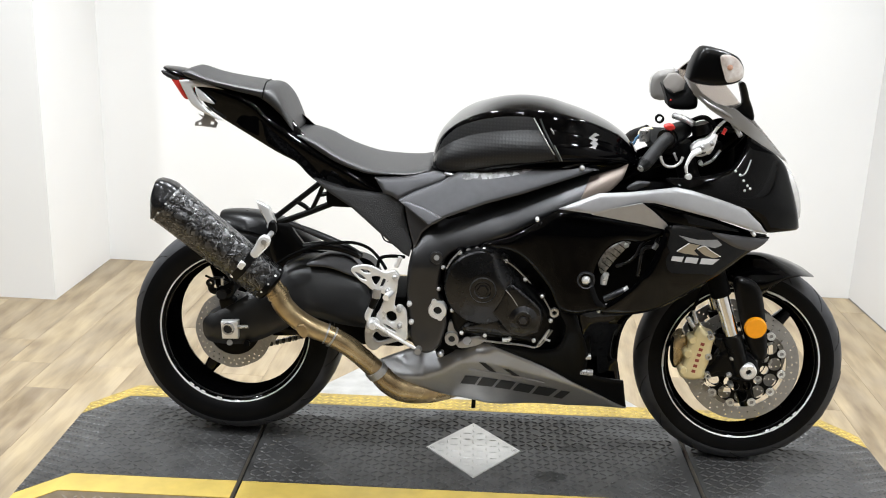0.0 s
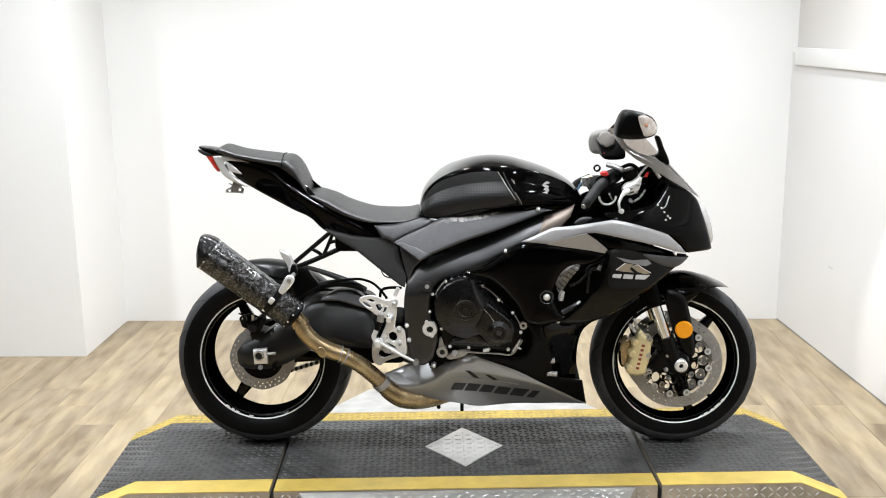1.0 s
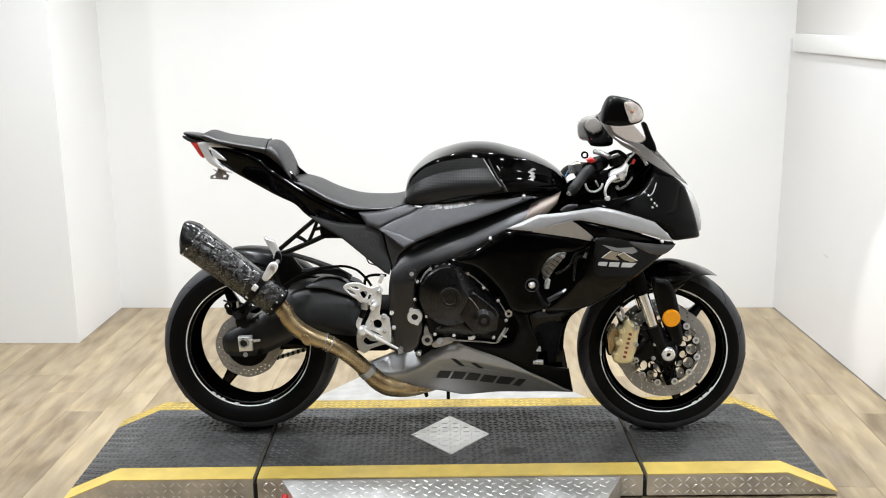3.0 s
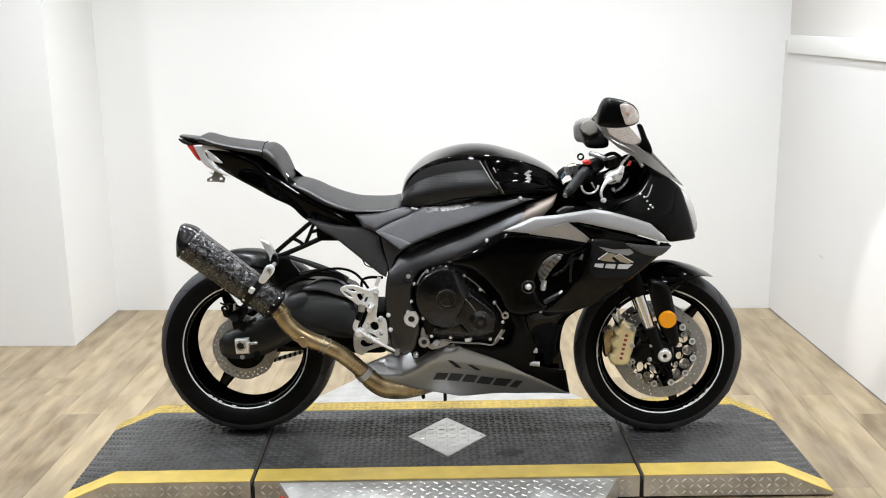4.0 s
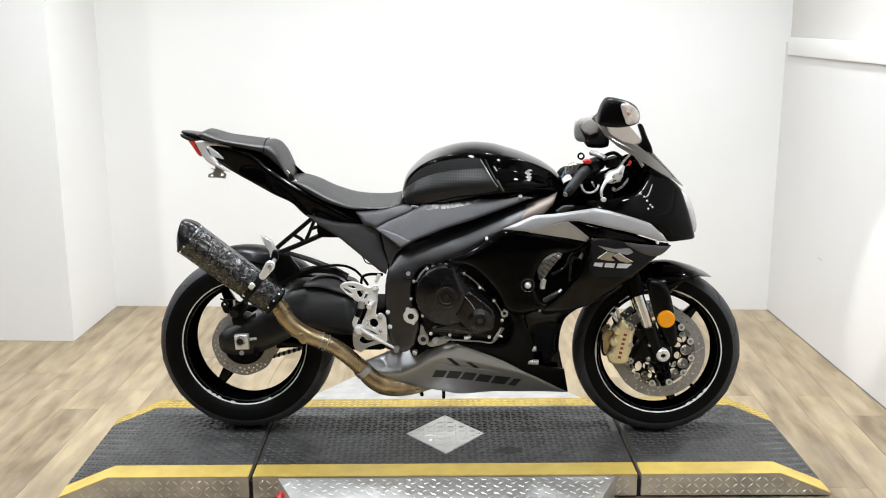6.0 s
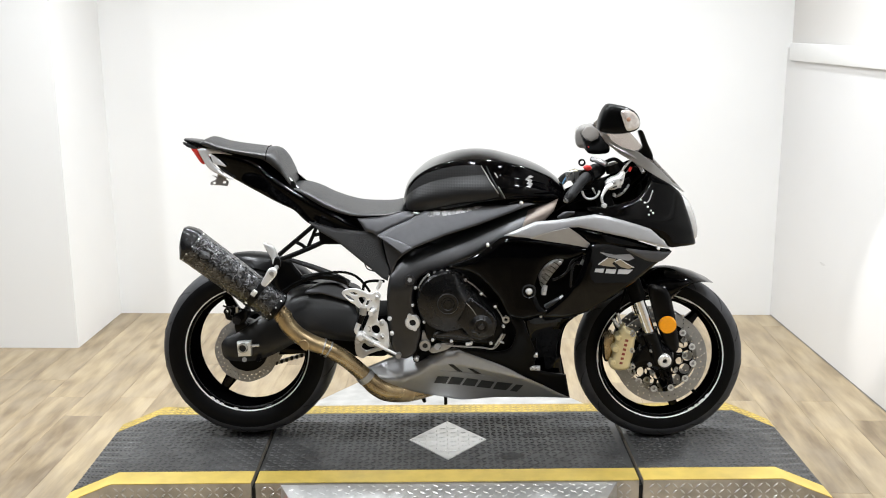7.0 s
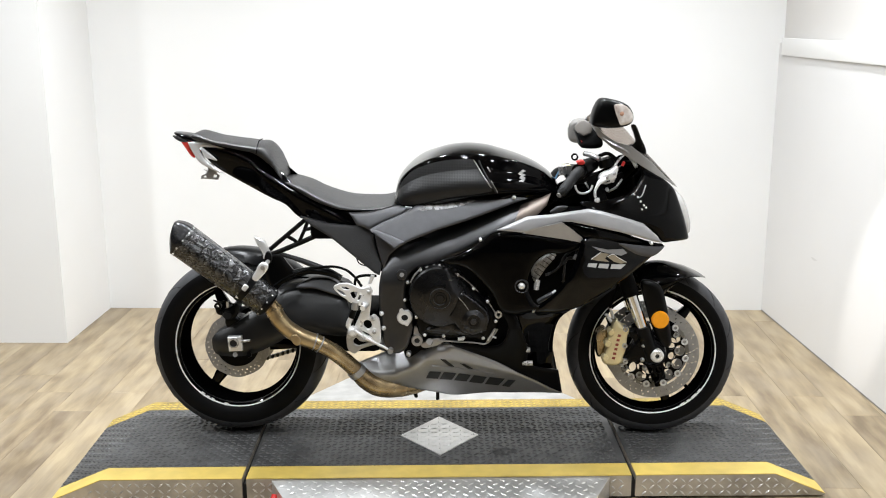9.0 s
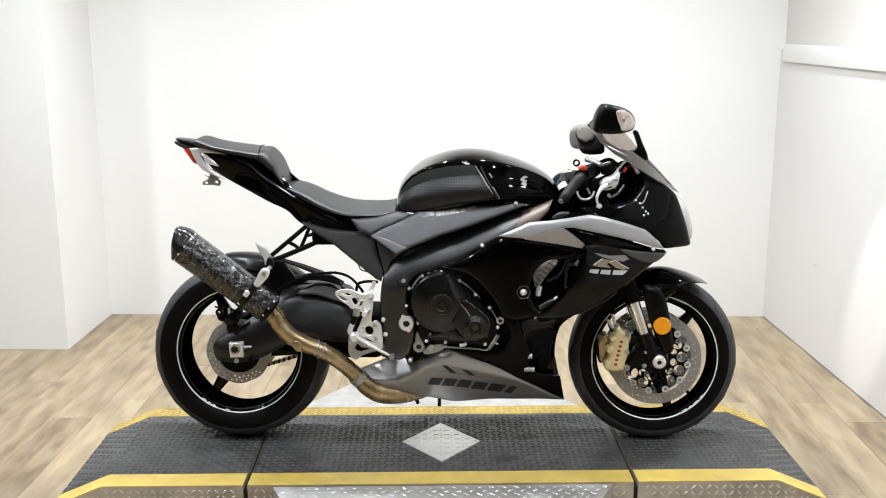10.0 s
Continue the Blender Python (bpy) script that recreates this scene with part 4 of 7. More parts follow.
nt.links.new(tip.outputs["Result"], nt.nodes["Principled BSDF"].inputs["Roughness"])
cap_black = node_mat("cap enamel", (0.02, 0.02, 0.021), 0.24, metal=0.5, var=0.3, scale=40, rvar=0.08)
TW = 0.55
silencer = part("silencer", can(CAN0, CAN1, [(0.0, 0.0635, 0), (0.01, 0.0652, 0), (0.5, 0.0625, 0), (0.985, 0.0585, 0), (1.0, 0.057, 0)], TW), carbon, BIKE, "carbon fibre hexagonal silencer can", sharp=22)
part("end_cap", can(CAN0, CAN1, [(-0.1, 0.026, -0.46), (-0.1, 0.033, -0.46), (-0.096, 0.039, -0.46), (-0.074, 0.0505, -0.38), (-0.042, 0.0598, -0.22), (-0.014, 0.0652, -0.08), (0.0, 0.0662, 0), (0.015, 0.0662, 0)], TW), cap_black, silencer, "black tapered end cap", sharp=30)
part("outlet", can(CAN0, CAN1, [(-0.103, 0.024, -0.46), (-0.096, 0.025, -0.46)], TW), black_gap, silencer)
part("front_band", can(CAN0, CAN1, [(0.955, 0.0592, 0), (0.96, 0.0602, 0), (1.0, 0.0595, 0), (1.018, 0.05, 0), (1.028, 0.036, 0)], TW), satin_black, silencer)
part("clamp_strap", can(CAN0, CAN1, [(0.712, 0.0615, 0), (0.716, 0.0635, 0), (0.775, 0.0632, 0), (0.78, 0.061, 0)], TW), satin_black, silencer, "dark silencer strap")
axis = (CAN1 - CAN0).normalized()
for k, a in enumerate((0.55, 0.95, 1.35, 1.75, 2.15, 2.55)):
    for f in (0.035, 0.982):
        side = axis.cross(Vector((0, 1, 0)).cross(axis)).normalized()
        up = axis.cross(side)
        c = CAN0.lerp(CAN1, f) + (0.0575 if f < 0.5 else 0.0515) * (math.cos(a * 1.4 - 2.2) * Vector((0, -1, 0)) + math.sin(a * 1.4 - 2.2) * Vector((axis.z, 0, -axis.x)))
        n = (c - CAN0.lerp(CAN1, f)).normalized()
        part("rivet", rod(c - n * 0.006, c + n * 0.0005, 0.0028, n=8), bright_alu, silencer)
for p, w in (((-0.602, -0.278, 0.583), 0.011), ((-0.628, -0.262, 0.551), 0.009)):
    plate_bm = box(-w, w, -0.003, 0.003, -w * 0.75, w * 0.75, 0.0025, 1)
    bmesh.ops.transform(plate_bm, matrix=pose(*p, 0 if w > 0.01 else 25, -52), verts=plate_bm.verts[:])
    part("strap_plate", plate_bm, bright_alu, silencer, "bright strap clamp plate")
hanger = part("hanger", panel([(-0.577, 0.616), (-0.564, 0.606), (-0.548, 0.619), (-0.529, 0.642), (-0.527, 0.658), (-0.539, 0.666), (-0.553, 0.66), (-0.566, 0.637)], lambda x, z: 0.288, 0.003, 0.005, 0.009), bright_alu, BIKE, "polished silencer hanger tab")
part("hanger_bolt", rod((-0.541, -0.292, 0.65), (-0.541, -0.2, 0.65), 0.0068), disc_steel, hanger)
part("hanger_link", panel([(-0.556, 0.64), (-0.541, 0.636), (-0.53, 0.655), (-0.534, 0.678), (-0.546, 0.68), (-0.553, 0.66)], lambda x, z: 0.205, 0.003, 0.005, 0.012), satin_black, hanger)
mid = part("mid_pipe", tube([(-0.544, -0.210, 0.511), (-0.527, -0.210, 0.488), (-0.510, -0.210, 0.456), (-0.482, -0.205, 0.424), (-0.440, -0.200, 0.396), (-0.393, -0.195, 0.375), (-0.347, -0.185, 0.345), (-0.306, -0.170, 0.305), (-0.271, -0.155, 0.265)], 0.0265, 20, 6), bronze_pipe, BIKE, "heat-tinted bronze exhaust pipe")
for a, b in (((-0.403, -0.1965, 0.3805), (-0.399, -0.196, 0.379)), ((-0.388, -0.194, 0.3715), (-0.384, -0.1932, 0.369))):
    part("weld_ring", tube([a, b], 0.0285, 20, 3), disc_steel, mid, "raised weld ring")
part("pipe_collar", tube([(-0.530, -0.210, 0.495), (-0.523, -0.210, 0.482)], 0.029, 20, 3), bronze_pipe, mid)
part("pipe_tab", panel([(-0.474, 0.407), (-0.455, 0.415), (-0.442, 0.396), (-0.449, 0.379), (-0.464, 0.384)], lambda x, z: 0.235, 0.002, 0.003, 0.006), bronze_pipe, mid)
part("pipe_collar", tube([(-0.278, -0.157, 0.273), (-0.266, -0.152, 0.256)], 0.0305, 20, 3), disc_steel, mid, "clamp ring")
part("collector_pipe", tube([(-0.268, -0.150, 0.259), (-0.242, -0.145, 0.232), (-0.206, -0.135, 0.208), (-0.163, -0.120, 0.195), (-0.113, -0.100, 0.190), (-0.061, -0.070, 0.195)], [0.028, 0.033, 0.036, 0.034, 0.03, 0.03], 20), bronze_pipe, BIKE, "stained bronze collector pipe")

# tail
TAIL_LINE = [(-0.758, 1.002), (-0.692, 0.987), (-0.641, 0.971), (-0.604, 0.948), (-0.575, 0.92), (-0.532, 0.892), (-0.473, 0.855), (-0.413, 0.824), (-0.354, 0.797), (-0.294, 0.764)]
TAIL_CREASE = [(v.x, v.z) for v in spline([Vector((x, 0, z)) for x, z in TAIL_LINE], 8, fixed=True)]


def tail_out(x, z):
    """The tail flank: hollow below the crease, folded in above it."""
    d = z - along(TAIL_CREASE, x)
    w = 0.058 + 0.075 * min(1.0, max(0.0, (x + 0.82) / 0.5))
    return w - 1.0 * fold(d, 0.008) - 0.26 * fold(-d, 0.008)


for m in (False, True):
    part("tail_cowl", panel([(-0.772, 1.003), (-0.772, 1.003), (-0.727, 1.0), (-0.661, 0.988), (-0.592, 0.971), (-0.549, 0.948), (-0.512, 0.917), (-0.476, 0.881), (-0.421, 0.840), (-0.356, 0.803), (-0.292, 0.771), (-0.264, 0.752), (-0.264, 0.752), (-0.330, 0.755), (-0.395, 0.755), (-0.439, 0.763), (-0.468, 0.781), (-0.501, 0.813), (-0.554, 0.836), (-0.625, 0.871), (-0.688, 0.905), (-0.731, 0.932), (-0.76, 0.963)], tail_out, 0.003, 0.006, 0.006, step=0.007, mirror=m), gloss_black, BIKE, "" if m else "gloss black tail fairing", sharp=75)
    part("tail_end", panel([(-0.816, 1.011), (-0.816, 1.011), (-0.775, 1.013), (-0.693, 0.992), (-0.693, 0.992), (-0.774, 0.996), (-0.769, 0.968), (-0.737, 0.934), (-0.7, 0.911), (-0.7, 0.911), (-0.722, 0.916), (-0.777, 0.944), (-0.799, 0.976)], lambda x, z: 0.062 + 0.075 * max(0.0, x + 0.82), 0.003, 0.006, 0.006, mirror=m), white_silver, BIKE, "" if m else "pale silver tail end panel")
    part("tail_patch", panel([(-0.771, 0.993), (-0.757, 0.988), (-0.727, 0.963), (-0.721, 0.954), (-0.743, 0.959), (-0.763, 0.966)], lambda x, z: 0.066 + 0.09 * max(0.0, x + 0.8), 0.002, 0.004, 0.004, mirror=m), white_silver, BIKE)
    part("tail_lamp", panel([(-0.841, 1.013), (-0.819, 1.014), (-0.812, 0.99), (-0.798, 0.962), (-0.81, 0.963), (-0.83, 0.993)], lambda x, z: 0.048, 0.005, 0.008, 0.03, mirror=m), red_lens, BIKE, "" if m else "red tail lamp lens")
    part("tail_lip", panel([(-0.866, 1.033), (-0.84, 1.024), (-0.818, 1.014), (-0.826, 1.01), (-0.846, 1.014), (-0.862, 1.024)], lambda x, z: 0.05, 0.002, 0.003, 0.01, mirror=m), frame_black, BIKE)
part("tail_top", loft([(-0.87, 1.033, 1.04, 0.020), (-0.85, 1.024, 1.038, 0.042), (-0.82, 1.013, 1.033, 0.052), (-0.79, 1.01, 1.022, 0.06), (-0.753, 1.001, 1.006, 0.060)], power=3), gloss_black, BIKE)
part("tail_core", loft([(-0.782, 0.963, 0.986, 0.035), (-0.679, 0.909, 0.969, 0.050), (-0.568, 0.849, 0.918, 0.060), (-0.457, 0.787, 0.828, 0.080), (-0.307, 0.763, 0.756, 0.100)], power=3), matte_black, BIKE)

part("seat_piping", tube([(-0.573, -0.050, 1.022), (-0.576, -0.090, 1.020), (-0.581, -0.103, 1.001), (-0.585, -0.100, 0.979)], 0.0016, 8), matte_black, BIKE)

plate = part("plate_bracket", panel([(-0.778, 0.921), (-0.762, 0.915), (-0.757, 0.94), (-0.74, 0.94), (-0.742, 0.922), (-0.729, 0.916), (-0.733, 0.906), (-0.724, 0.899), (-0.729, 0.884), (-0.755, 0.887), (-0.787, 0.888), (-0.785, 0.898), (-0.77, 0.905), (-0.764, 0.911)], lambda x, z: 0.034, 0.001, 0.002, 0.003, soft=False, holes=([(-0.778, 0.896), (-0.77, 0.899), (-0.767, 0.893), (-0.776, 0.891)], [(-0.742, 0.902), (-0.733, 0.9), (-0.735, 0.893), (-0.744, 0.894)])), disc_steel, BIKE, "bare metal plate bracket")
part("passenger_seat", loft([(-0.810, 1.032, 1.028, 0.050), (-0.800, 1.023, 1.038, 0.070), (-0.781, 1.015, 1.042, 0.080), (-0.733, 1.005, 1.026, 0.092), (-0.676, 0.994, 1.016, 0.100), (-0.620, 0.982, 1.009, 0.104), (-0.579, 0.972, 1.003, 0.100)], power=3.2), seat_vinyl, BIKE, "black vinyl passenger seat pad")
part("seat_hump", loft([(-0.608, 0.977, 0.995, 0.080), (-0.594, 0.971, 1.006, 0.096), (-0.573, 0.958, 1.007, 0.104), (-0.555, 0.942, 0.997, 0.106), (-0.539, 0.929, 0.976, 0.105), (-0.527, 0.914, 0.95, 0.102), (-0.515, 0.9, 0.92, 0.096), (-0.508, 0.89, 0.9, 0.085)], power=3.0), seat_vinyl, BIKE, "black vinyl seat hump")
part("rider_seat", loft([(-0.510, 0.888, 0.885, 0.080), (-0.484, 0.873, 0.887, 0.100), (-0.437, 0.842, 0.874, 0.116), (-0.381, 0.815, 0.845, 0.128), (-0.306, 0.797, 0.819, 0.140), (-0.230, 0.800, 0.811, 0.142), (-0.183, 0.803, 0.813, 0.138), (-0.151, 0.809, 0.820, 0.130), (-0.134, 0.813, 0.807, 0.115), (-0.129, 0.816, 0.796, 0.100)], power=3.0), seat_vinyl, BIKE, "black vinyl rider seat")

# subframe
part("subframe_tube", tube([(-0.553, -0.100, 0.666), (-0.482, -0.100, 0.725), (-0.421, -0.100, 0.776)], 0.0075), satin_black, BIKE)
part("subframe_tube", tube([(-0.552, -0.100, 0.647), (-0.465, -0.100, 0.683), (-0.371, -0.100, 0.725)], 0.0085), satin_black, BIKE)
part("subframe_tube", tube([(-0.501, -0.100, 0.712), (-0.474, -0.100, 0.697), (-0.459, -0.100, 0.682)], 0.006), satin_black, BIKE)
part("subframe_tube", tube([(-0.459, -0.100, 0.687), (-0.441, -0.100, 0.725), (-0.425, -0.100, 0.763)], 0.006), satin_black, BIKE)
part("subframe_tube", tube([(-0.437, -0.100, 0.731), (-0.389, -0.100, 0.740), (-0.371, -0.100, 0.725)], 0.006), satin_black, BIKE)
peg = part("peg_bracket", panel([(-0.601, 0.712), (-0.601, 0.712), (-0.593, 0.69), (-0.579, 0.666), (-0.568, 0.645), (-0.551, 0.652), (-0.56, 0.679), (-0.568, 0.696), (-0.586, 0.706)], lambda x, z: 0.125, 0.003, 0.005, 0.014), bright_alu, BIKE, "bare aluminium footrest hanger bracket")
part("peg_foot", rod((-0.562, -0.135, 0.648), (-0.562, -0.1, 0.648), 0.009, n=14), bright_alu, peg)

# side covers and frame
part("seat_side_cover", panel([(-0.286, 0.795), (-0.217, 0.800), (-0.131, 0.816), (-0.087, 0.819), (-0.065, 0.816), (-0.078, 0.806), (-0.126, 0.785), (-0.180, 0.765), (-0.221, 0.745), (-0.237, 0.753), (-0.261, 0.760)], lambda x, z: 0.15 - 0.5 * (z - 0.79), 0.005, 0.012, 0.01, soft=False), dark_silver, BIKE, "charcoal satin panel under the seat")
carbon_weave = node_mat("carbon look plastic", (0.026, 0.026, 0.027), 0.42, spec=0.35, var=0.2, scale=30, bump=0.9, bump_scale=420)
part("knee_cover", panel([(-0.446, 0.781), (-0.361, 0.759), (-0.27, 0.752), (-0.22, 0.752), (-0.209, 0.723), (-0.199, 0.68), (-0.182, 0.63), (-0.188, 0.6), (-0.204, 0.607), (-0.272, 0.659), (-0.344, 0.715), (-0.407, 0.751)], lambda x, z: 0.16 - 0.3 * (z - 0.7), 0.004, 0.009, 0.02, soft=False), carbon_weave, BIKE, "black carbon-textured side cover")
part("knee_facet", panel([(-0.206, 0.74), (-0.127, 0.691), (-0.158, 0.663), (-0.175, 0.621), (-0.193, 0.681)], lambda x, z: 0.17 - 0.2 * (z - 0.7), 0.002, 0.005, 0.016, soft=False), dark_silver, BIKE)
part("side_cover", panel([(-0.217, 0.750), (-0.178, 0.770), (-0.116, 0.795), (-0.068, 0.824), (-0.009, 0.841), (0.059, 0.860), (0.144, 0.867), (0.201, 0.857), (0.283, 0.842), (0.269, 0.840), (0.188, 0.811), (0.090, 0.778), (0.001, 0.752), (-0.096, 0.716), (-0.137, 0.694), (-0.137, 0.694), (-0.177, 0.724)], lambda x, z: 0.183 - 0.52 * (z - 0.78), 0.004, 0.009, 0.02, soft=False), dark_silver, BIKE, "charcoal satin side cover below the tank")
part("side_backing", panel([(-0.222, 0.748), (-0.13, 0.7), (-0.14, 0.6), (-0.186, 0.598), (-0.2, 0.65)], 0.135, 0.002, 0.004, 0.02, soft=False), matte_black, BIKE)
part("cover_facet", panel([(-0.211, 0.748), (-0.195, 0.751), (-0.148, 0.736), (-0.105, 0.717), (-0.137, 0.700), (-0.173, 0.723)], lambda x, z: 0.189 - 0.52 * (z - 0.78), 0.001, 0.004, 0.01, soft=False), dark_silver, BIKE)
part("cover_badge", panel([(-0.060, 0.816), (-0.028, 0.828), (0.022, 0.843), (0.072, 0.855), (0.129, 0.860), (0.126, 0.843), (0.086, 0.826), (0.027, 0.814), (-0.026, 0.808), (-0.053, 0.807)], lambda x, z: 0.1845 - 0.52 * (z - 0.78), 0.0, 0.004, 0.003), cover_film, BIKE)
part("cover_screw", button((0.240, -0.155, 0.847), 0.0068), bright_alu, BIKE)
SPAR_LINE = [(-0.17, 0.625), (-0.1, 0.66), (0.05, 0.7), (0.15, 0.742), (0.27, 0.793), (0.36, 0.838)]


def spar_out(x, z):
    """The frame beam: upright below its middle line, turned up above it."""
    d = z - along(SPAR_LINE, x)
    return 0.203 - 0.12 * max(0, x - 0.2) - 0.22 * max(0.0, z - 0.58) - 0.8 * fold(d, 0.02)


for m in (False, True):
    part("frame_spar", panel([(-0.15, 0.684), (-0.106, 0.709), (-0.004, 0.744), (0.104, 0.779), (0.188, 0.807), (0.270, 0.836), (0.360, 0.858), (0.360, 0.858), (0.349, 0.825), (0.317, 0.791), (0.272, 0.764), (0.208, 0.740), (0.145, 0.711), (0.082, 0.677), (0.010, 0.646), (-0.044, 0.629), (-0.075, 0.618), (-0.096, 0.595), (-0.105, 0.555), (-0.104, 0.508), (-0.090, 0.469), (-0.083, 0.433), (-0.091, 0.393), (-0.102, 0.362), (-0.131, 0.342), (-0.157, 0.350), (-0.178, 0.384), (-0.188, 0.460), (-0.191, 0.545), (-0.183, 0.608), (-0.169, 0.642)], spar_out, 0.006, 0.012, 0.05, step=0.012, mirror=m), frame_satin, BIKE, "" if m else "dark satin twin-spar frame side", sharp=70)
# brown reflection on the beam's upper end, laid on as a tinted panel
reflection_brown = node_mat("brown reflection", (0.15, 0.12, 0.102), 0.34, metal=0.55, var=0.15, scale=18)
part("frame_head", panel([(0.264, 0.818), (0.360, 0.854), (0.345, 0.818), (0.317, 0.791), (0.235, 0.751)], lambda x, z: spar_out(x, z) + 0.0035, 0.001, 0.006, 0.03, step=0.012, soft=False), reflection_brown, BIKE, "brown reflection painted on the frame beam's upper end")
pv = part("pivot_boss", revolve([(0.011, -0.008), (0.022, -0.008), (0.025, -0.004), (0.025, 0.012), (0.011, 0.012)], (-0.108, -0.203, 0.466), 28, closed=True), bright_alu, BIKE, "bare metal pivot boss")
part("pivot_bore", revolve([(0, 0), (0.012, 0), (0.012, 0.01), (0, 0.01)], (-0.108, -0.203, 0.466), 20), black_gap, pv)
for p in ((-0.118, -0.212, 0.489), (-0.101, -0.212, 0.446)):
    part("boss_ear", rod(p, Vector(p) + Vector((0, 0.02, 0)), 0.007, n=12), bright_alu, pv)
fb = part("frame_bolt", revolve([(0.007, -0.003), (0.015, -0.003), (0.017, 0), (0.017, 0.006), (0.007, 0.006)], (-0.116, -0.205, 0.607), 24, closed=True), frame_black, BIKE)
part("bolt_head", rod((-0.115, -0.210, 0.609), (-0.117, -0.190, 0.603), 0.007), disc_steel, fb)
for p in ((-0.182, -0.210, 0.479), (-0.176, -0.210, 0.430)):
    part("frame_screw", button(p, 0.0072, 0.03), bright_alu, BIKE)

# engine
part("engine_block", box(-0.12, 0.3, -0.15, 0.15, 0.3, 0.72, 0.03), matte_black, BIKE, "black engine block")
part("crankcase", panel([(-0.094, 0.606), (-0.018, 0.636), (0.091, 0.637), (0.191, 0.528), (0.229, 0.434), (0.203, 0.352), (0.055, 0.351), (-0.074, 0.342), (-0.107, 0.373)], lambda x, z: 0.17, 0.01, 0.02, 0.06), matte_black, BIKE)
cover = part("clutch_cover", panel([(-0.071, 0.611), (-0.017, 0.634), (0.037, 0.630), (0.077, 0.601), (0.113, 0.560), (0.153, 0.516), (0.182, 0.478), (0.190, 0.440), (0.175, 0.402), (0.146, 0.387), (0.083, 0.392), (0.019, 0.397), (-0.036, 0.401), (-0.063, 0.408), (-0.075, 0.452), (-0.093, 0.518), (-0.094, 0.570)], lambda x, z: 0.205, 0.012, 0.018, 0.04), satin_black, BIKE, "black engine side cover")
dome_c = (0.007, -0.215, 0.540)
dome_bm = revolve([(0.101, 0.012), (0.1, 0.0), (0.098, -0.010), (0.094, -0.014)] + [(0.094 - 0.0065 * k, -0.014 - 0.0017 * k) for k in range(1, 9)] + [(0.034, -0.028), (0.031, -0.031), (0.022, -0.031), (0.019, -0.029), (0.0, -0.029)], dome_c, 96)
# a flat cut across the front shoulder
for n, d in ((Vector((0.62, -0.72, 0.35)).normalized(), 0.054),):
    for v in dome_bm.verts:
        over = (v.co - Vector(dome_c)).dot(n) - d
        if over > 0:
            v.co -= n * over
part("clutch_dome", dome_bm, engine_grey, cover, "domed black clutch cover", sharp=22)
part("dome_ring", revolve([(0.029, -0.0285), (0.032, -0.0315), (0.034, -0.0285)], dome_c, 48, closed=True), frame_black, cover)
part("dome_cap", revolve([(0.0, -0.034), (0.013, -0.034), (0.015, -0.031), (0.015, -0.026), (0.0, -0.026)], dome_c, 6), engine_grey, cover)
gen_c = (0.113, -0.225, 0.465)
part("starter_cover", revolve([(0.045, 0.015), (0.044, -0.008), (0.036, -0.016), (0.026, -0.018), (0.023, -0.021), (0.016, -0.021), (0.014, -0.018), (0, -0.018)], gen_c, 40), engine_grey, cover, "small round black starter cover")
part("starter_cap", revolve([(0, -0.024), (0.009, -0.024), (0.011, -0.02), (0.011, -0.016), (0, -0.016)], gen_c, 6), frame_black, cover)
part("cover_bridge", panel([(0.066, 0.547), (0.079, 0.558), (0.123, 0.525), (0.156, 0.496), (0.163, 0.469), (0.153, 0.432), (0.113, 0.417), (0.077, 0.428), (0.034, 0.478), (0.049, 0.510)], lambda x, z: 0.240 - 0.5 * max(0.0, x - 0.155), 0.004, 0.006, 0.03, soft=False), engine_grey, cover)
part("bridge_edge", tube([(0.065, -0.243, 0.543), (0.082, -0.241, 0.524), (0.097, -0.240, 0.501)], 0.0009, 6), disc_steel, cover)
part("cover_bridge", panel([(-0.017, 0.448), (0.038, 0.475), (0.085, 0.430), (0.092, 0.407), (0.001, 0.414), (-0.044, 0.421)], lambda x, z: 0.222, 0.012, 0.02, 0.02), engine_grey, cover)
for k, p in enumerate([(-0.056, -0.210, 0.624), (0.005, -0.210, 0.637), (0.062, -0.210, 0.609), (0.113, -0.212, 0.564), (0.158, -0.212, 0.521), (0.184, -0.212, 0.456), (0.144, -0.212, 0.399), (0.081, -0.212, 0.400), (0.017, -0.212, 0.405), (-0.044, -0.212, 0.409), (-0.070, -0.212, 0.469), (-0.108, -0.200, 0.522), (-0.098, -0.200, 0.580)]):
    b = part("cover_bolt", button(p, 0.0056, 0.03), bright_alu, cover, "" if k else "bright flange bolt")
    part("bolt_boss", rod(Vector(p) + Vector((0, 0.004, 0)), Vector(p) + Vector((0, 0.034, 0)), 0.0095, n=14), satin_black, cover)
part("cover_ear", revolve([(0.006, 0), (0.012, 0), (0.012, 0.012), (0.006, 0.012)], (0.192, -0.215, 0.479), 18, closed=True), steel, cover)
part("gasket_edge", tube([(-0.088, -0.212, 0.583), (-0.076, -0.212, 0.606), (-0.054, -0.212, 0.632)], 0.0024), steel, cover)
part("gasket_edge", tube([(0.023, -0.212, 0.626), (0.048, -0.212, 0.617), (0.077, -0.212, 0.601), (0.105, -0.212, 0.577), (0.127, -0.212, 0.555)], 0.0016), disc_steel, cover)
part("gasket_edge", tube([(0.163, -0.212, 0.516), (0.178, -0.212, 0.491), (0.187, -0.212, 0.473)], 0.002), disc_steel, cover)
part("cover_lug", tube([(0.154, -0.212, 0.385), (0.168, -0.212, 0.408), (0.182, -0.212, 0.431), (0.172, -0.212, 0.408), (0.186, -0.212, 0.401)], 0.003), steel, cover)
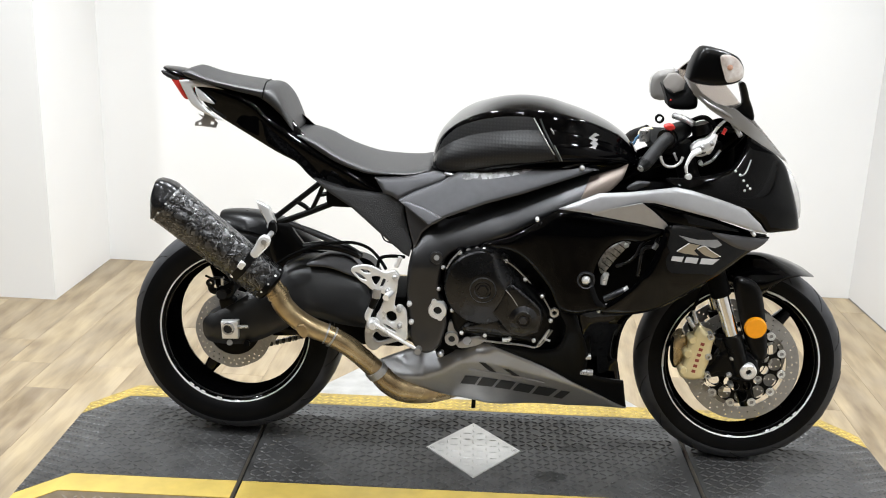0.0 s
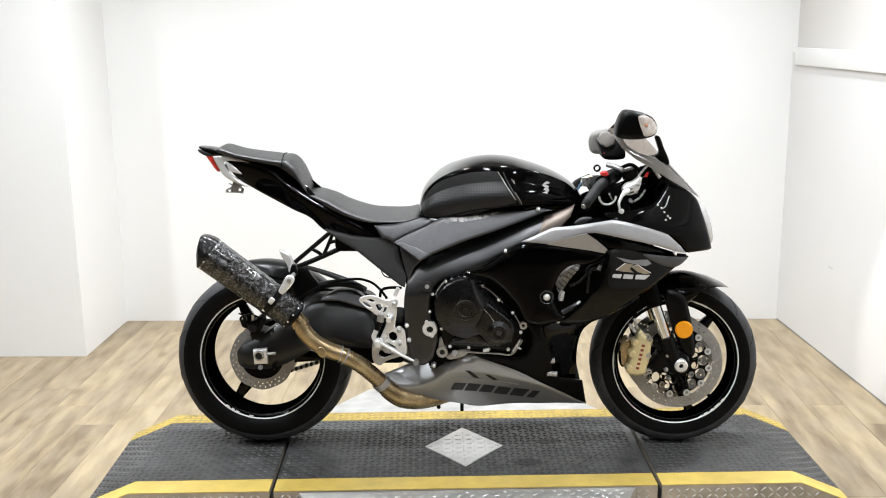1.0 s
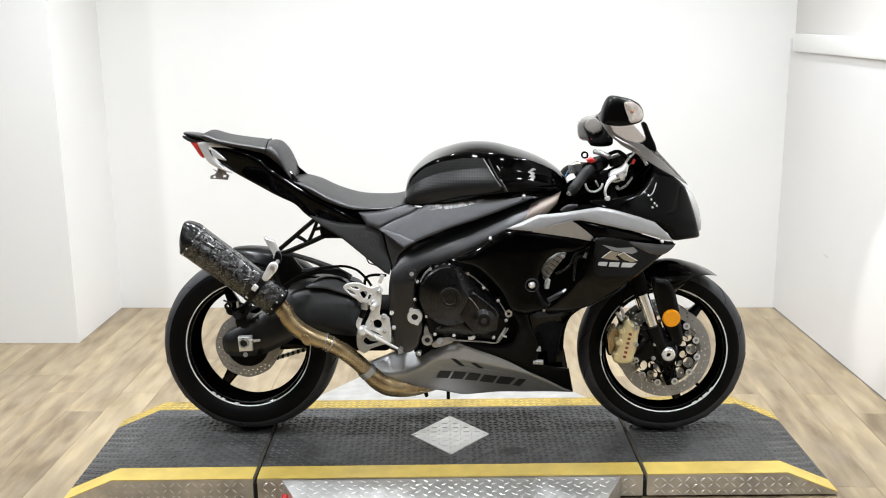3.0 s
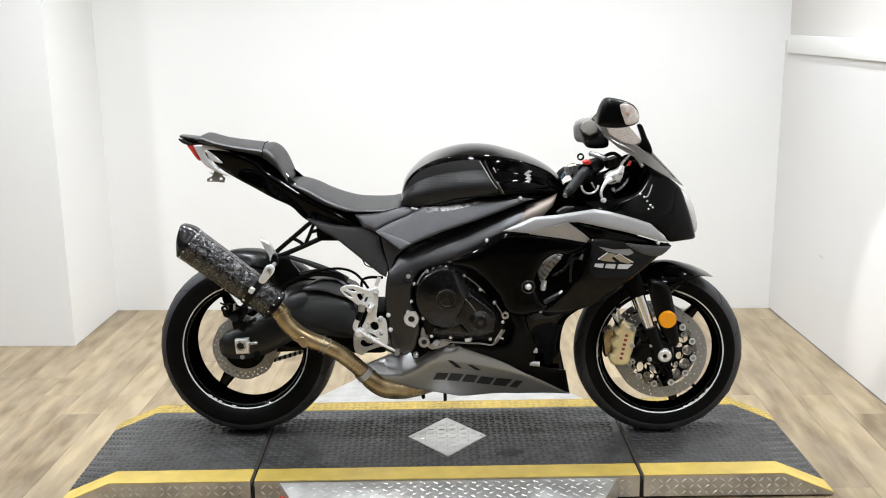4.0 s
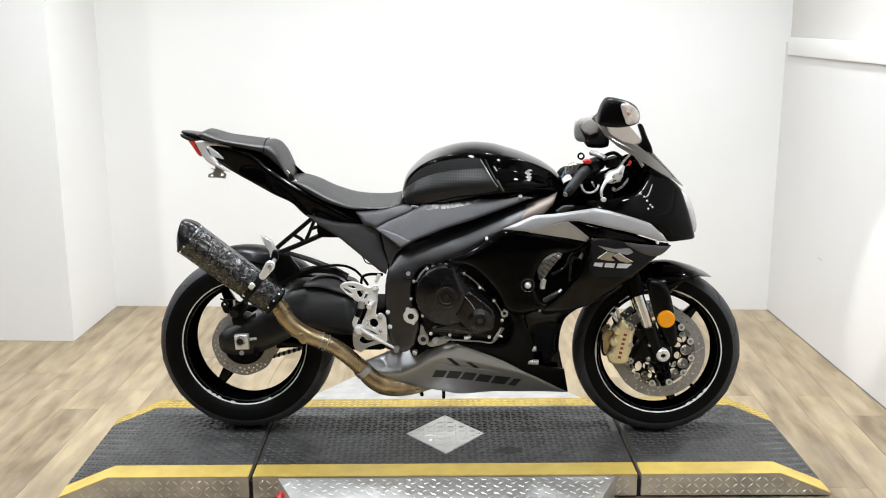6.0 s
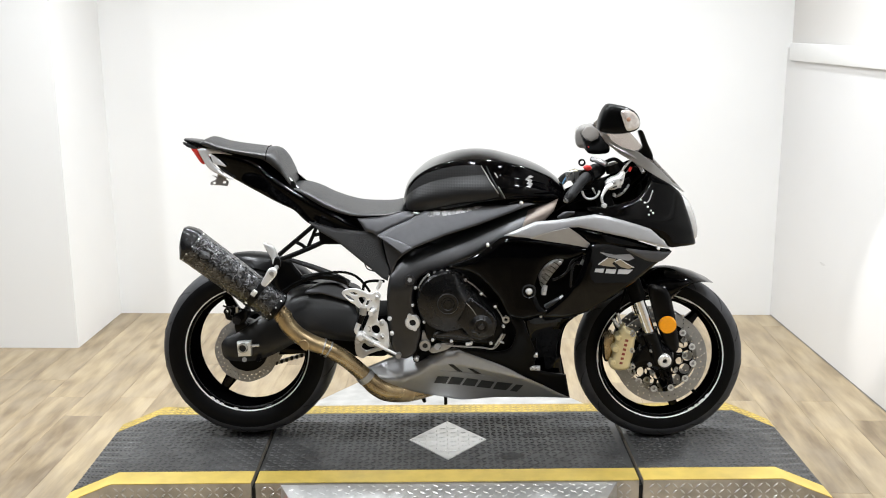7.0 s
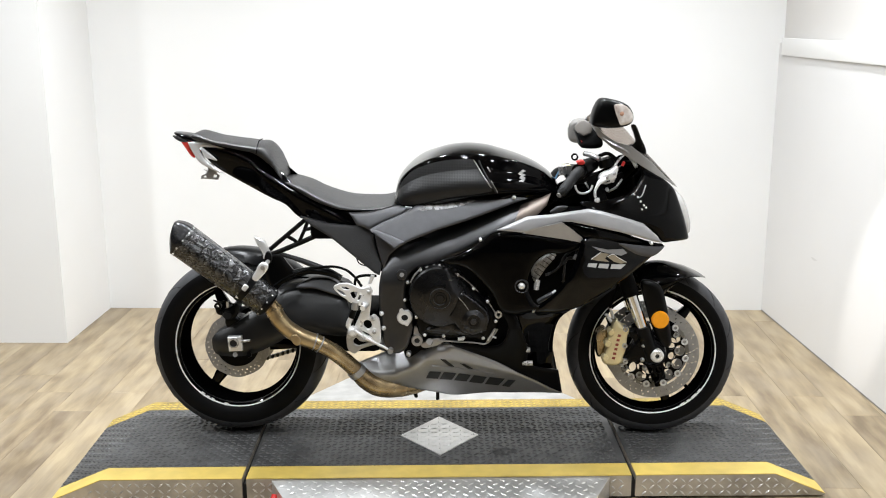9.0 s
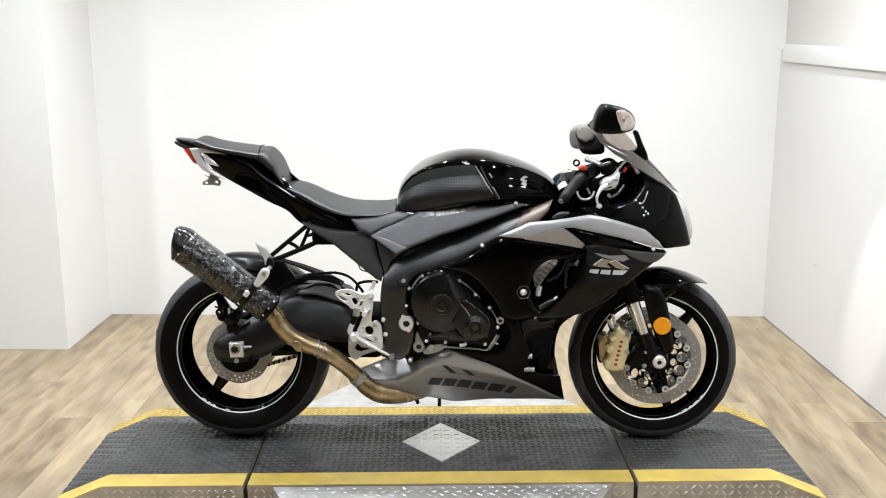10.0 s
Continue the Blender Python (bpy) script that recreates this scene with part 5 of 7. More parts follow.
part("cover_lug", tube([(0.063, -0.212, 0.396), (0.081, -0.212, 0.398)], 0.006), bright_alu, cover)
part("case_screw", rod((-0.035, -0.200, 0.629), (-0.036, -0.180, 0.624), 0.006), disc_steel, cover)
part("case_screw", rod((-0.013, -0.200, 0.636), (-0.014, -0.180, 0.631), 0.005), disc_steel, cover)
part("gasket_edge", tube([(0.001, -0.200, 0.388), (0.055, -0.200, 0.384), (0.114, -0.200, 0.381), (0.154, -0.200, 0.378), (0.179, -0.200, 0.408), (0.190, -0.200, 0.427)], 0.003), disc_steel, cover)
sight = part("sight_glass", revolve([(0.009, -0.004), (0.018, -0.004), (0.019, 0.01), (0.009, 0.01)], (-0.069, -0.200, 0.387), 24, closed=True), disc_steel, BIKE, "oil sight window")
part("glass_disc", revolve([(0, 0), (0.01, 0), (0.01, 0.008), (0, 0.008)], (-0.069, -0.200, 0.387), 20), black_gap, sight)
part("drain_bolt", rod((-0.028, -0.205, 0.385), (-0.029, -0.180, 0.377), 0.011), steel, BIKE)
part("case_bracket", panel([(-0.078, 0.430), (-0.062, 0.424), (-0.054, 0.390), (-0.066, 0.366), (-0.080, 0.382)], lambda x, z: 0.195, 0.002, 0.004, 0.02), disc_steel, BIKE)
part("case_bracket", panel([(-0.055, 0.372), (-0.009, 0.392), (0.022, 0.388), (0.000, 0.369), (-0.044, 0.357)], lambda x, z: 0.19, 0.002, 0.004, 0.02), disc_steel, BIKE)

# foot controls
heel = part("heel_guard", panel([(-0.331, 0.571), (-0.316, 0.584), (-0.282, 0.586), (-0.243, 0.57), (-0.22, 0.576), (-0.212, 0.561), (-0.216, 0.527), (-0.233, 0.508), (-0.25, 0.513), (-0.277, 0.522), (-0.291, 0.534), (-0.309, 0.546)], lambda x, z: 0.235, 0.0015, 0.003, 0.005,
            holes=([(-0.308, 0.575), (-0.289, 0.574), (-0.28, 0.567), (-0.296, 0.566)], [(-0.322, 0.568), (-0.303, 0.56), (-0.291, 0.547), (-0.309, 0.552)], [(-0.278, 0.556), (-0.255, 0.557), (-0.267, 0.535)], [(-0.247, 0.554), (-0.241, 0.552), (-0.249, 0.532), (-0.256, 0.53)])), bright_alu, BIKE, "bright aluminium heel guard plate")
rearset = part("rearset_plate", panel([(-0.232, 0.566), (-0.218, 0.569), (-0.212, 0.557), (-0.214, 0.518), (-0.219, 0.474), (-0.198, 0.472), (-0.188, 0.457), (-0.185, 0.391), (-0.203, 0.387), (-0.23, 0.405), (-0.25, 0.416), (-0.268, 0.436), (-0.257, 0.465), (-0.246, 0.494), (-0.237, 0.522)], lambda x, z: 0.222, 0.002, 0.004, 0.012,
            holes=([(-0.24, 0.454), (-0.228, 0.462), (-0.216, 0.456), (-0.213, 0.44), (-0.224, 0.43), (-0.237, 0.438)], [(-0.248, 0.426), (-0.23, 0.419), (-0.212, 0.405), (-0.233, 0.412)])), bright_alu, BIKE, "bright cast footrest bracket")
for p in ((-0.206, -0.229, 0.468), (-0.205, -0.229, 0.424), (-0.218, -0.24, 0.559), (-0.236, -0.24, 0.52)):
    part("rearset_bolt", button(p, 0.0072), steel, rearset)
    part("rearset_boss", rod(Vector(p) + Vector((0, 0.003, 0)), Vector(p) + Vector((0, 0.02, 0)), 0.0105, n=14), bright_alu, rearset)
part("pivot_knob", revolve([(0.0, -0.014), (0.01, -0.012), (0.016, -0.004), (0.017, 0.01), (0.0, 0.012)], (-0.272, -0.236, 0.428), 18), bright_alu, rearset)
part("pivot_knob", rod((-0.284, -0.24, 0.412), (-0.284, -0.215, 0.412), 0.007, n=12), steel, rearset)
part("foot_peg", tube([(-0.226, -0.226, 0.515), (-0.232, -0.255, 0.516), (-0.236, -0.272, 0.515)], 0.0085), bright_alu, rearset)
pedal = part("brake_pedal", tube([(-0.271, -0.242, 0.436), (-0.242, -0.244, 0.417), (-0.197, -0.247, 0.392), (-0.16, -0.25, 0.374)], [0.0055, 0.0056, 0.005, 0.0042]), bright_alu, BIKE, "bare metal brake pedal")
part("pedal_tip", rod((-0.152, -0.265, 0.371), (-0.152, -0.232, 0.367), 0.0085, n=14), disc_steel, pedal)
part("lower_bracket", panel([(-0.29, 0.429), (-0.269, 0.424), (-0.248, 0.398), (-0.223, 0.394), (-0.192, 0.401), (-0.185, 0.381), (-0.215, 0.372), (-0.25, 0.36), (-0.271, 0.345), (-0.292, 0.358), (-0.297, 0.394)], lambda x, z: 0.21, 0.002, 0.004, 0.006, holes=([(-0.275, 0.383), (-0.258, 0.372), (-0.227, 0.384), (-0.251, 0.386), (-0.266, 0.398)], )), disc_steel, BIKE, "grey metal lower bracket plate")
part("master_cylinder", rod((-0.262, -0.23, 0.524), (-0.266, -0.23, 0.5), 0.0115), disc_steel, BIKE)
part("cylinder_boot", rod((-0.266, -0.23, 0.501), (-0.277, -0.23, 0.472), 0.0095), satin_black, BIKE)
part("linkage", tube([(-0.278, -0.23, 0.472), (-0.287, -0.23, 0.447), (-0.276, -0.232, 0.43)], [0.008, 0.0085, 0.007]), bright_alu, BIKE)
part("brake_hose", tube([(-0.545, -0.150, 0.547), (-0.497, -0.150, 0.580), (-0.422, -0.150, 0.610), (-0.348, -0.150, 0.620), (-0.300, -0.160, 0.612), (-0.268, -0.180, 0.592), (-0.245, -0.200, 0.568)], 0.0042), matte_black, BIKE, "rear brake hose")
part("brake_hose", tube([(-0.268, -0.190, 0.569), (-0.262, -0.190, 0.593), (-0.235, -0.190, 0.601), (-0.199, -0.180, 0.597)], 0.0045), matte_black, BIKE)
part("banjo", rod((-0.218, -0.215, 0.581), (-0.207, -0.215, 0.607), 0.006), bright_alu, BIKE)
part("tie_loop", tube([(-0.266, -0.140, 0.646), (-0.257, -0.140, 0.628), (-0.235, -0.140, 0.620)], 0.002), matte_black, BIKE)
part("side_stand", tube([(-0.119, 0.100, 0.199), (-0.107, 0.130, 0.128), (-0.093, 0.160, 0.054)], [0.011, 0.010, 0.007]), satin_black, BIKE, "black side stand")

# lower fairing
BELLY_LINE = [(-0.29, 0.258), (-0.261, 0.258), (-0.198, 0.252), (-0.147, 0.255), (-0.096, 0.28), (-0.045, 0.32), (-0.004, 0.348)]


def belly_out(x, z):
    """The belly pan: tucked in towards its foot, with a turned-up facet at its rear upper edge."""
    d = z - along(BELLY_LINE, x)
    up = 1.2 * fold(d, 0.006) if x < 0.05 else 0.0
    tuck = 0.2 + 0.3 * min(1.0, max(0.0, (x + 0.1) / 0.35))
    return 0.204 - 0.2 * max(0.0, 0.43 - z) - tuck * max(0.0, 0.315 - 0.25 * max(0.0, x - 0.05) - z) - 0.25 * max(0.0, x - 0.25) - up * min(1.0, max(0.0, (0.05 - x) / 0.04))


for m in (False, True):
    part("belly_pan", panel([(-0.281, 0.279), (-0.204, 0.307), (-0.138, 0.328), (-0.100, 0.355), (-0.069, 0.368), (-0.027, 0.362), (0.001, 0.371), (0.034, 0.369), (0.110, 0.341), (0.193, 0.304), (0.297, 0.241), (0.377, 0.184), (0.416, 0.160), (0.416, 0.160), (0.302, 0.171), (0.169, 0.172), (0.054, 0.161), (-0.013, 0.177), (-0.117, 0.204), (-0.210, 0.236), (-0.264, 0.258)], belly_out, 0.004, 0.009, 0.006, step=0.0065, mirror=m), belly_silver, BIKE, "" if m else "silver belly pan with dark lettering bars")
    part("lower_fairing", panel([(0.041, 0.373), (0.092, 0.373), (0.156, 0.365), (0.201, 0.374), (0.220, 0.409), (0.223, 0.446), (0.203, 0.491), (0.244, 0.482), (0.265, 0.430), (0.290, 0.357), (0.300, 0.289), (0.397, 0.255), (0.397, 0.255), (0.417, 0.154), (0.417, 0.154), (0.378, 0.180), (0.299, 0.234), (0.194, 0.301), (0.110, 0.340)], lambda x, z: 0.222 - 0.38 * max(0.0, 0.43 - z) - 0.3 * max(0.0, x - 0.25), 0.006, 0.012, 0.006, mirror=m), lower_satin, BIKE, "" if m else "black lower fairing")
    part("front_lower_fairing", panel([(0.249, 0.462), (0.293, 0.469), (0.371, 0.458), (0.439, 0.443), (0.439, 0.443), (0.401, 0.419), (0.384, 0.362), (0.385, 0.277), (0.400, 0.206), (0.419, 0.147), (0.419, 0.147), (0.382, 0.176), (0.304, 0.269), (0.285, 0.356)], lambda x, z: max(0.05, 0.17 - 0.3 * max(0.0, 0.43 - z) - 0.75 * max(0.0, x - 0.27)), 0.006, 0.012, 0.006, mirror=m), fairing_gloss, BIKE)
    part("mid_fairing", panel([(0.002, 0.657), (0.073, 0.682), (0.134, 0.720), (0.187, 0.753), (0.280, 0.749), (0.388, 0.731), (0.448, 0.721), (0.444, 0.707), (0.392, 0.684), (0.347, 0.685), (0.312, 0.664), (0.289, 0.623), (0.282, 0.578), (0.301, 0.528), (0.319, 0.508), (0.245, 0.484), (0.245, 0.484), (0.202, 0.498), (0.173, 0.553), (0.119, 0.615), (0.073, 0.644)], lambda x, z: 0.245 - 0.15 * max(0, 0.5 - z) - 0.2 * max(0, z - 0.7), 0.008, 0.016, 0.006, mirror=m), gloss_black, BIKE, "" if m else "gloss black side fairing")
    part("front_side_fairing", panel([(0.449, 0.733), (0.501, 0.733), (0.584, 0.716), (0.697, 0.696), (0.720, 0.691), (0.680, 0.663), (0.607, 0.608), (0.527, 0.553), (0.438, 0.507), (0.368, 0.488), (0.309, 0.496), (0.357, 0.548), (0.394, 0.591), (0.423, 0.650), (0.439, 0.701)], lambda x, z: 0.262 - 0.25 * max(0, 0.6 - z) - 0.35 * max(0, x - 0.45), 0.008, 0.016, 0.006, mirror=m), fairing_gloss, BIKE, "" if m else "gloss black front side fairing")
    part("upper_side_panel", panel([(0.184, 0.764), (0.231, 0.784), (0.278, 0.804), (0.351, 0.810), (0.412, 0.819), (0.466, 0.826), (0.508, 0.818), (0.553, 0.805), (0.598, 0.790), (0.645, 0.772), (0.677, 0.743), (0.710, 0.707), (0.674, 0.716), (0.617, 0.738), (0.561, 0.755), (0.508, 0.768), (0.458, 0.780), (0.413, 0.789), (0.382, 0.788), (0.325, 0.772), (0.273, 0.756)], lambda x, z: 0.268 - 0.3 * max(0, z - 0.74) - 0.9 * max(0, x - 0.4) ** 2, 0.004, 0.009, 0.006, mirror=m, soft=False), silver_paint, BIKE, "" if m else "silver upper side fairing panel")
    part("silver_facet", panel([(0.264, 0.753), (0.264, 0.753), (0.324, 0.775), (0.382, 0.790), (0.382, 0.790), (0.410, 0.770), (0.448, 0.738), (0.461, 0.719), (0.461, 0.719), (0.388, 0.734)], lambda x, z: 0.262 - 0.28 * max(0.0, 0.785 - z), 0.0, 0.004, 0.006, mirror=m, soft=False), facet_silver, BIKE)
    part("fairing_slot", panel([(0.380, 0.783), (0.380, 0.783), (0.415, 0.783), (0.460, 0.773), (0.566, 0.746), (0.681, 0.705), (0.715, 0.697), (0.700, 0.691), (0.586, 0.712), (0.502, 0.730), (0.455, 0.730), (0.422, 0.758)], lambda x, z: 0.24 - 0.4 * max(0, x - 0.5), 0.004, 0.010, 0.006, mirror=m), gloss_black, BIKE)
    part("charcoal_facet", panel([(0.565, 0.714), (0.621, 0.705), (0.693, 0.694), (0.716, 0.690), (0.683, 0.665), (0.641, 0.669), (0.599, 0.690)], lambda x, z: 0.266 - 0.25 * max(0, 0.6 - z) - 0.35 * max(0, x - 0.45), 0.004, 0.010, 0.004, mirror=m), dark_silver, BIKE)
# nose and headlamp
NOSE_LINE = [(0.46, 0.803), (0.56, 0.796), (0.66, 0.785), (0.73, 0.77), (0.81, 0.738)]


def nose_out(x, z):
    """The nose flank: turned up above a low fold, tucked in below it."""
    d = z - along(NOSE_LINE, x)
    w = 0.03 + 0.2 * max(0.0, 1 - (max(0.0, x - 0.42) / 0.42) ** 2) ** 0.5
    return w - 0.5 * fold(d, 0.012) - 0.3 * fold(-d, 0.012)


for m in (False, True):
    part("nose_cowl", panel([(0.443, 0.841), (0.510, 0.845), (0.573, 0.855), (0.611, 0.872), (0.64, 0.91), (0.65, 0.94), (0.684, 0.923), (0.733, 0.888), (0.757, 0.862), (0.771, 0.828), (0.787, 0.782), (0.8, 0.738), (0.811, 0.704), (0.806, 0.7), (0.757, 0.701), (0.715, 0.703), (0.691, 0.730), (0.646, 0.760), (0.549, 0.79), (0.471, 0.815)], nose_out, 0.005, 0.01, 0.006, step=0.009, mirror=m), gloss_black, BIKE, "" if m else "gloss black nose fairing", sharp=75)
    part("nose_inner", panel([(0.36, 0.81), (0.443, 0.845), (0.510, 0.85), (0.573, 0.865), (0.62, 0.9), (0.65, 0.945), (0.6, 0.95), (0.54, 0.9), (0.46, 0.88), (0.39, 0.85)], lambda x, z: 0.085, 0.004, 0.008, 0.006, mirror=m), gloss_black, BIKE)
part("nose_core", loft([(0.597, 0.728, 0.722, 0.140), (0.705, 0.716, 0.809, 0.100), (0.765, 0.710, 0.802, 0.085)], power=2.6), matte_black, BIKE)
part("headlamp", loft([(0.72, 0.72, 0.86, 0.105), (0.745, 0.709, 0.866, 0.1), (0.77, 0.703, 0.856, 0.088), (0.795, 0.698, 0.834, 0.066), (0.812, 0.698, 0.804, 0.048), (0.823, 0.7, 0.775, 0.034), (0.83, 0.704, 0.748, 0.02)], power=2.3), clear_lens, BIKE, "clear bulging headlamp lens")
part("inner_cowl", panel([(0.334, 0.781), (0.377, 0.845), (0.466, 0.872), (0.572, 0.909), (0.623, 0.945), (0.637, 0.836), (0.576, 0.781), (0.468, 0.796)], lambda x, z: 0.04, 0.01, 0.02, 0.02), matte_black, BIKE)
part("cowl_stay", panel([(0.354, 0.803), (0.378, 0.821), (0.410, 0.821), (0.407, 0.814), (0.375, 0.800)], lambda x, z: 0.17, 0.003, 0.006, 0.01), dark_silver, BIKE)
for m in (False, True):
    part("fairing_liner", panel([(0.263, 0.671), (0.362, 0.687), (0.481, 0.713), (0.489, 0.672), (0.456, 0.560), (0.368, 0.460), (0.276, 0.467), (0.238, 0.558)], lambda x, z: 0.14, 0.01, 0.02, 0.006, mirror=m), matte_black, BIKE)
part("fairing_core", box(0.2, 0.42, -0.12, 0.12, 0.5, 0.74, 0.04), matte_black, BIKE)
part("fairing_core", box(0.06, 0.34, -0.07, 0.07, 0.24, 0.52, 0.03), matte_black, BIKE)
part("fairing_core", box(0.02, 0.5, -0.085, 0.085, 0.68, 0.8, 0.03), matte_black, BIKE)

# radiator and hoses in the fairing opening
rad_mesh = node_mat("stone guard mesh", (0.75, 0.75, 0.74), 0.4, metal=0.4, scale=210, second=(0.12, 0.12, 0.12), bump=0.6, bump_scale=260)
rad = part("radiator", panel([(0.298, 0.604), (0.303, 0.617), (0.314, 0.636), (0.34, 0.656), (0.367, 0.669), (0.377, 0.662), (0.362, 0.639), (0.341, 0.613), (0.32, 0.581), (0.307, 0.575)], lambda x, z: 0.16, 0.003, 0.006, 0.03), rad_mesh, BIKE, "aluminium radiator core behind a bright mesh")
for k in range(7):
    a = Vector((0.312, -0.161, 0.585)).lerp(Vector((0.366, -0.161, 0.662)), k / 6)
    part("radiator_fin", rod(a + Vector((-0.012, 0, 0.008)), a + Vector((0.008, 0, -0.006)), 0.0011, n=6), black_gap, rad)
part("coolant_hose", tube([(0.342, -0.170, 0.599), (0.367, -0.172, 0.610), (0.389, -0.175, 0.631), (0.402, -0.175, 0.661), (0.429, -0.170, 0.681), (0.452, -0.165, 0.687)], 0.0042), frame_black, BIKE)
part("coolant_hose", tube([(0.400, -0.165, 0.576), (0.401, -0.175, 0.608), (0.407, -0.178, 0.651), (0.434, -0.170, 0.658), (0.444, -0.160, 0.677)], 0.005), frame_black, BIKE)
part("hose_clip", rod((0.432, -0.182, 0.654), (0.44, -0.182, 0.668), 0.0065), disc_steel, BIKE)
part("radiator_cap", button((0.366, -0.168, 0.655), 0.006), bright_alu, rad)
part("hose_clip", tube([(0.319, -0.190, 0.587), (0.314, -0.190, 0.571), (0.313, -0.190, 0.556)], [0.0065, 0.0095, 0.008]), bright_alu, BIKE, "bright metal hose end")
part("hose_end", tube([(0.319, -0.190, 0.516), (0.347, -0.200, 0.536), (0.364, -0.200, 0.545)], 0.008), dark_silver, BIKE)
part("hose_cap", rod((0.364, -0.200, 0.545), (0.375, -0.200, 0.553), 0.007), bright_alu, BIKE)
fbm = part("fairing_bolt", revolve([(0.0185, -0.004), (0.0205, -0.006), (0.0225, -0.003), (0.0225, 0.012), (0.0185, 0.012)], (0.263, -0.246, 0.582), 32, closed=True), frame_black, BIKE, "ringed fairing bolt")
part("bolt_well", rod((0.263, -0.243, 0.582), (0.263, -0.23, 0.582), 0.0185, n=24), black_gap, fbm)
part("bolt_head", button((0.263, -0.248, 0.582), 0.0112, 0.015, 20), bright_alu, fbm)
for p in [(0.133, -0.250, 0.731), (0.303, -0.222, 0.493), (0.324, -0.222, 0.503), (0.669, -0.212, 0.712)]:
    part("fairing_rivet", button(p, 0.005), bright_alu, BIKE)
for p, q in (((0.265, -0.170, 0.345), (0.298, -0.170, 0.347)), ((0.274, -0.160, 0.299), (0.307, -0.160, 0.297))):
    part("side_slider", tube((p, q), 0.0085, smooth=False), steel, BIKE)
part("fairing_hinge", tube([(0.251, -0.200, 0.468), (0.261, -0.190, 0.425), (0.271, -0.185, 0.377)], 0.0016, 8), steel, BIKE)
part("belly_bolt", button((-0.098, -0.19, 0.336), 0.0085), steel, BIKE)
part("drain_pipe", rod((-0.007, -0.080, 0.167), (-0.007, -0.080, 0.138), 0.006), satin_black, BIKE)

# tank
def curve(pts):
    """A smooth curve of (x, value) pairs."""
    return [(v.x, v.y) for v in spline([Vector((x, y, 0)) for x, y in pts], 8, fixed=True)]


TANK_TOP = curve([(-0.146, 0.822), (-0.142, 0.857), (-0.13, 0.895), (-0.102, 0.927), (-0.056, 0.957), (-0.002, 0.983), (0.046, 0.996), (0.1, 1.0), (0.156, 0.994), (0.195, 0.983), (0.251, 0.965), (0.307, 0.942), (0.35, 0.916), (0.377, 0.891), (0.392, 0.868)])
TANK_RIDGE = curve([(-0.146, 0.819), (-0.14, 0.85), (-0.127, 0.888), (-0.106, 0.917), (-0.075, 0.943), (-0.03, 0.965), (0.03, 0.978), (0.092, 0.981), (0.154, 0.978), (0.217, 0.966), (0.27, 0.95), (0.322, 0.927), (0.355, 0.903), (0.378, 0.88), (0.392, 0.862)])
TANK_FOOT = [(-0.146, 0.815), (-0.1, 0.814), (-0.004, 0.825), (0.108, 0.841), (0.24, 0.842), (0.392, 0.838)]
TANK_WIDE = curve([(-0.146, 0.08), (-0.136, 0.118), (-0.11, 0.15), (-0.06, 0.172), (0.0, 0.18), (0.1, 0.184), (0.165, 0.178), (0.24, 0.16), (0.305, 0.136), (0.35, 0.114), (0.38, 0.09), (0.392, 0.07)])


def tank_side(x, z):
    """Half width of the tank at x and height z, below its shoulder crease."""
    foot, ridge, w = along(TANK_FOOT, x), along(TANK_RIDGE, x), along(TANK_WIDE, x)
    k = min(1.0, max(0.0, (z - foot) / max(ridge - foot, 0.004)))
    return w * (0.9 + 0.1 * math.sin(math.pi * min(1.0, k * 1.45)) - 0.24 * max(0.0, k - 0.3) ** 1.6)


def tank_skin(nx=64, ns=26):
    """The tank: bulging sides up to a creased shoulder and a gently domed top."""
    bm = bmesh.new()
    rings = []
    for i in range(nx + 1):
        x = -0.146 + 0.538 * (0.5 - 0.5 * math.cos(math.pi * i / nx))
        foot, ridge, top = along(TANK_FOOT, x), along(TANK_RIDGE, x), along(TANK_TOP, x)
        half = [(tank_side(x, foot + (ridge - foot) * k / ns), foot + (ridge - foot) * k / ns) for k in range(ns + 1)]
        w = half[-1][0]
        for k in range(1, 9):
            q = k / 9
            half.append((w * (1 - q), ridge + (top - ridge) * (1 - (1 - q) ** 2.2)))
        ring = [bm.verts.new((x, -y, z)) for y, z in half] + [bm.verts.new((x, 0, top))] + [bm.verts.new((x, y, z)) for y, z in reversed(half)]
        rings.append(ring)
    n = len(rings[0])
    for a, b in zip(rings, rings[1:]):
        for k in range(n):
            bm.faces.new((a[k], a[(k + 1) % n], b[(k + 1) % n], b[k]))
    bm.faces.new(rings[0])
    bm.faces.new(rings[-1])
    return bm


tank = part("fuel_tank", tank_skin(), gloss_black, BIKE, "gloss black fuel tank", sharp=75)
badge_alu = node_mat("badge aluminium", (0.5, 0.5, 0.5), 0.25, metal=0.7, var=0.1)
grip_rubber = dotted_mat("tank grip film", (0.009, 0.009, 0.0095), 0.4, 120, 0.14)


def skin_patch(outline, lift):
    """A film that follows the near side of the tank inside an outline."""
    bm = tank_skin(260, 110)
    poly = np.array([(v.x, v.z) for v in spline([Vector((p[0], 0, p[1])) for p in outline], 6, True)])
    cen = np.array([tuple(f.calc_center_median()) for f in bm.faces])
    ok = inside(poly, cen[:, [0, 2]])[0] & (cen[:, 1] < -0.02)
    bmesh.ops.delete(bm, geom=[f for f, k in zip(bm.faces[:], ok) if not k], context="FACES")
    for v in bm.verts:
        v.co.y -= lift
    return bm


def tank_line(pts, lift=0.0015):
    return [(x, -tank_side(x, z) - lift, z) for x, z in pts]


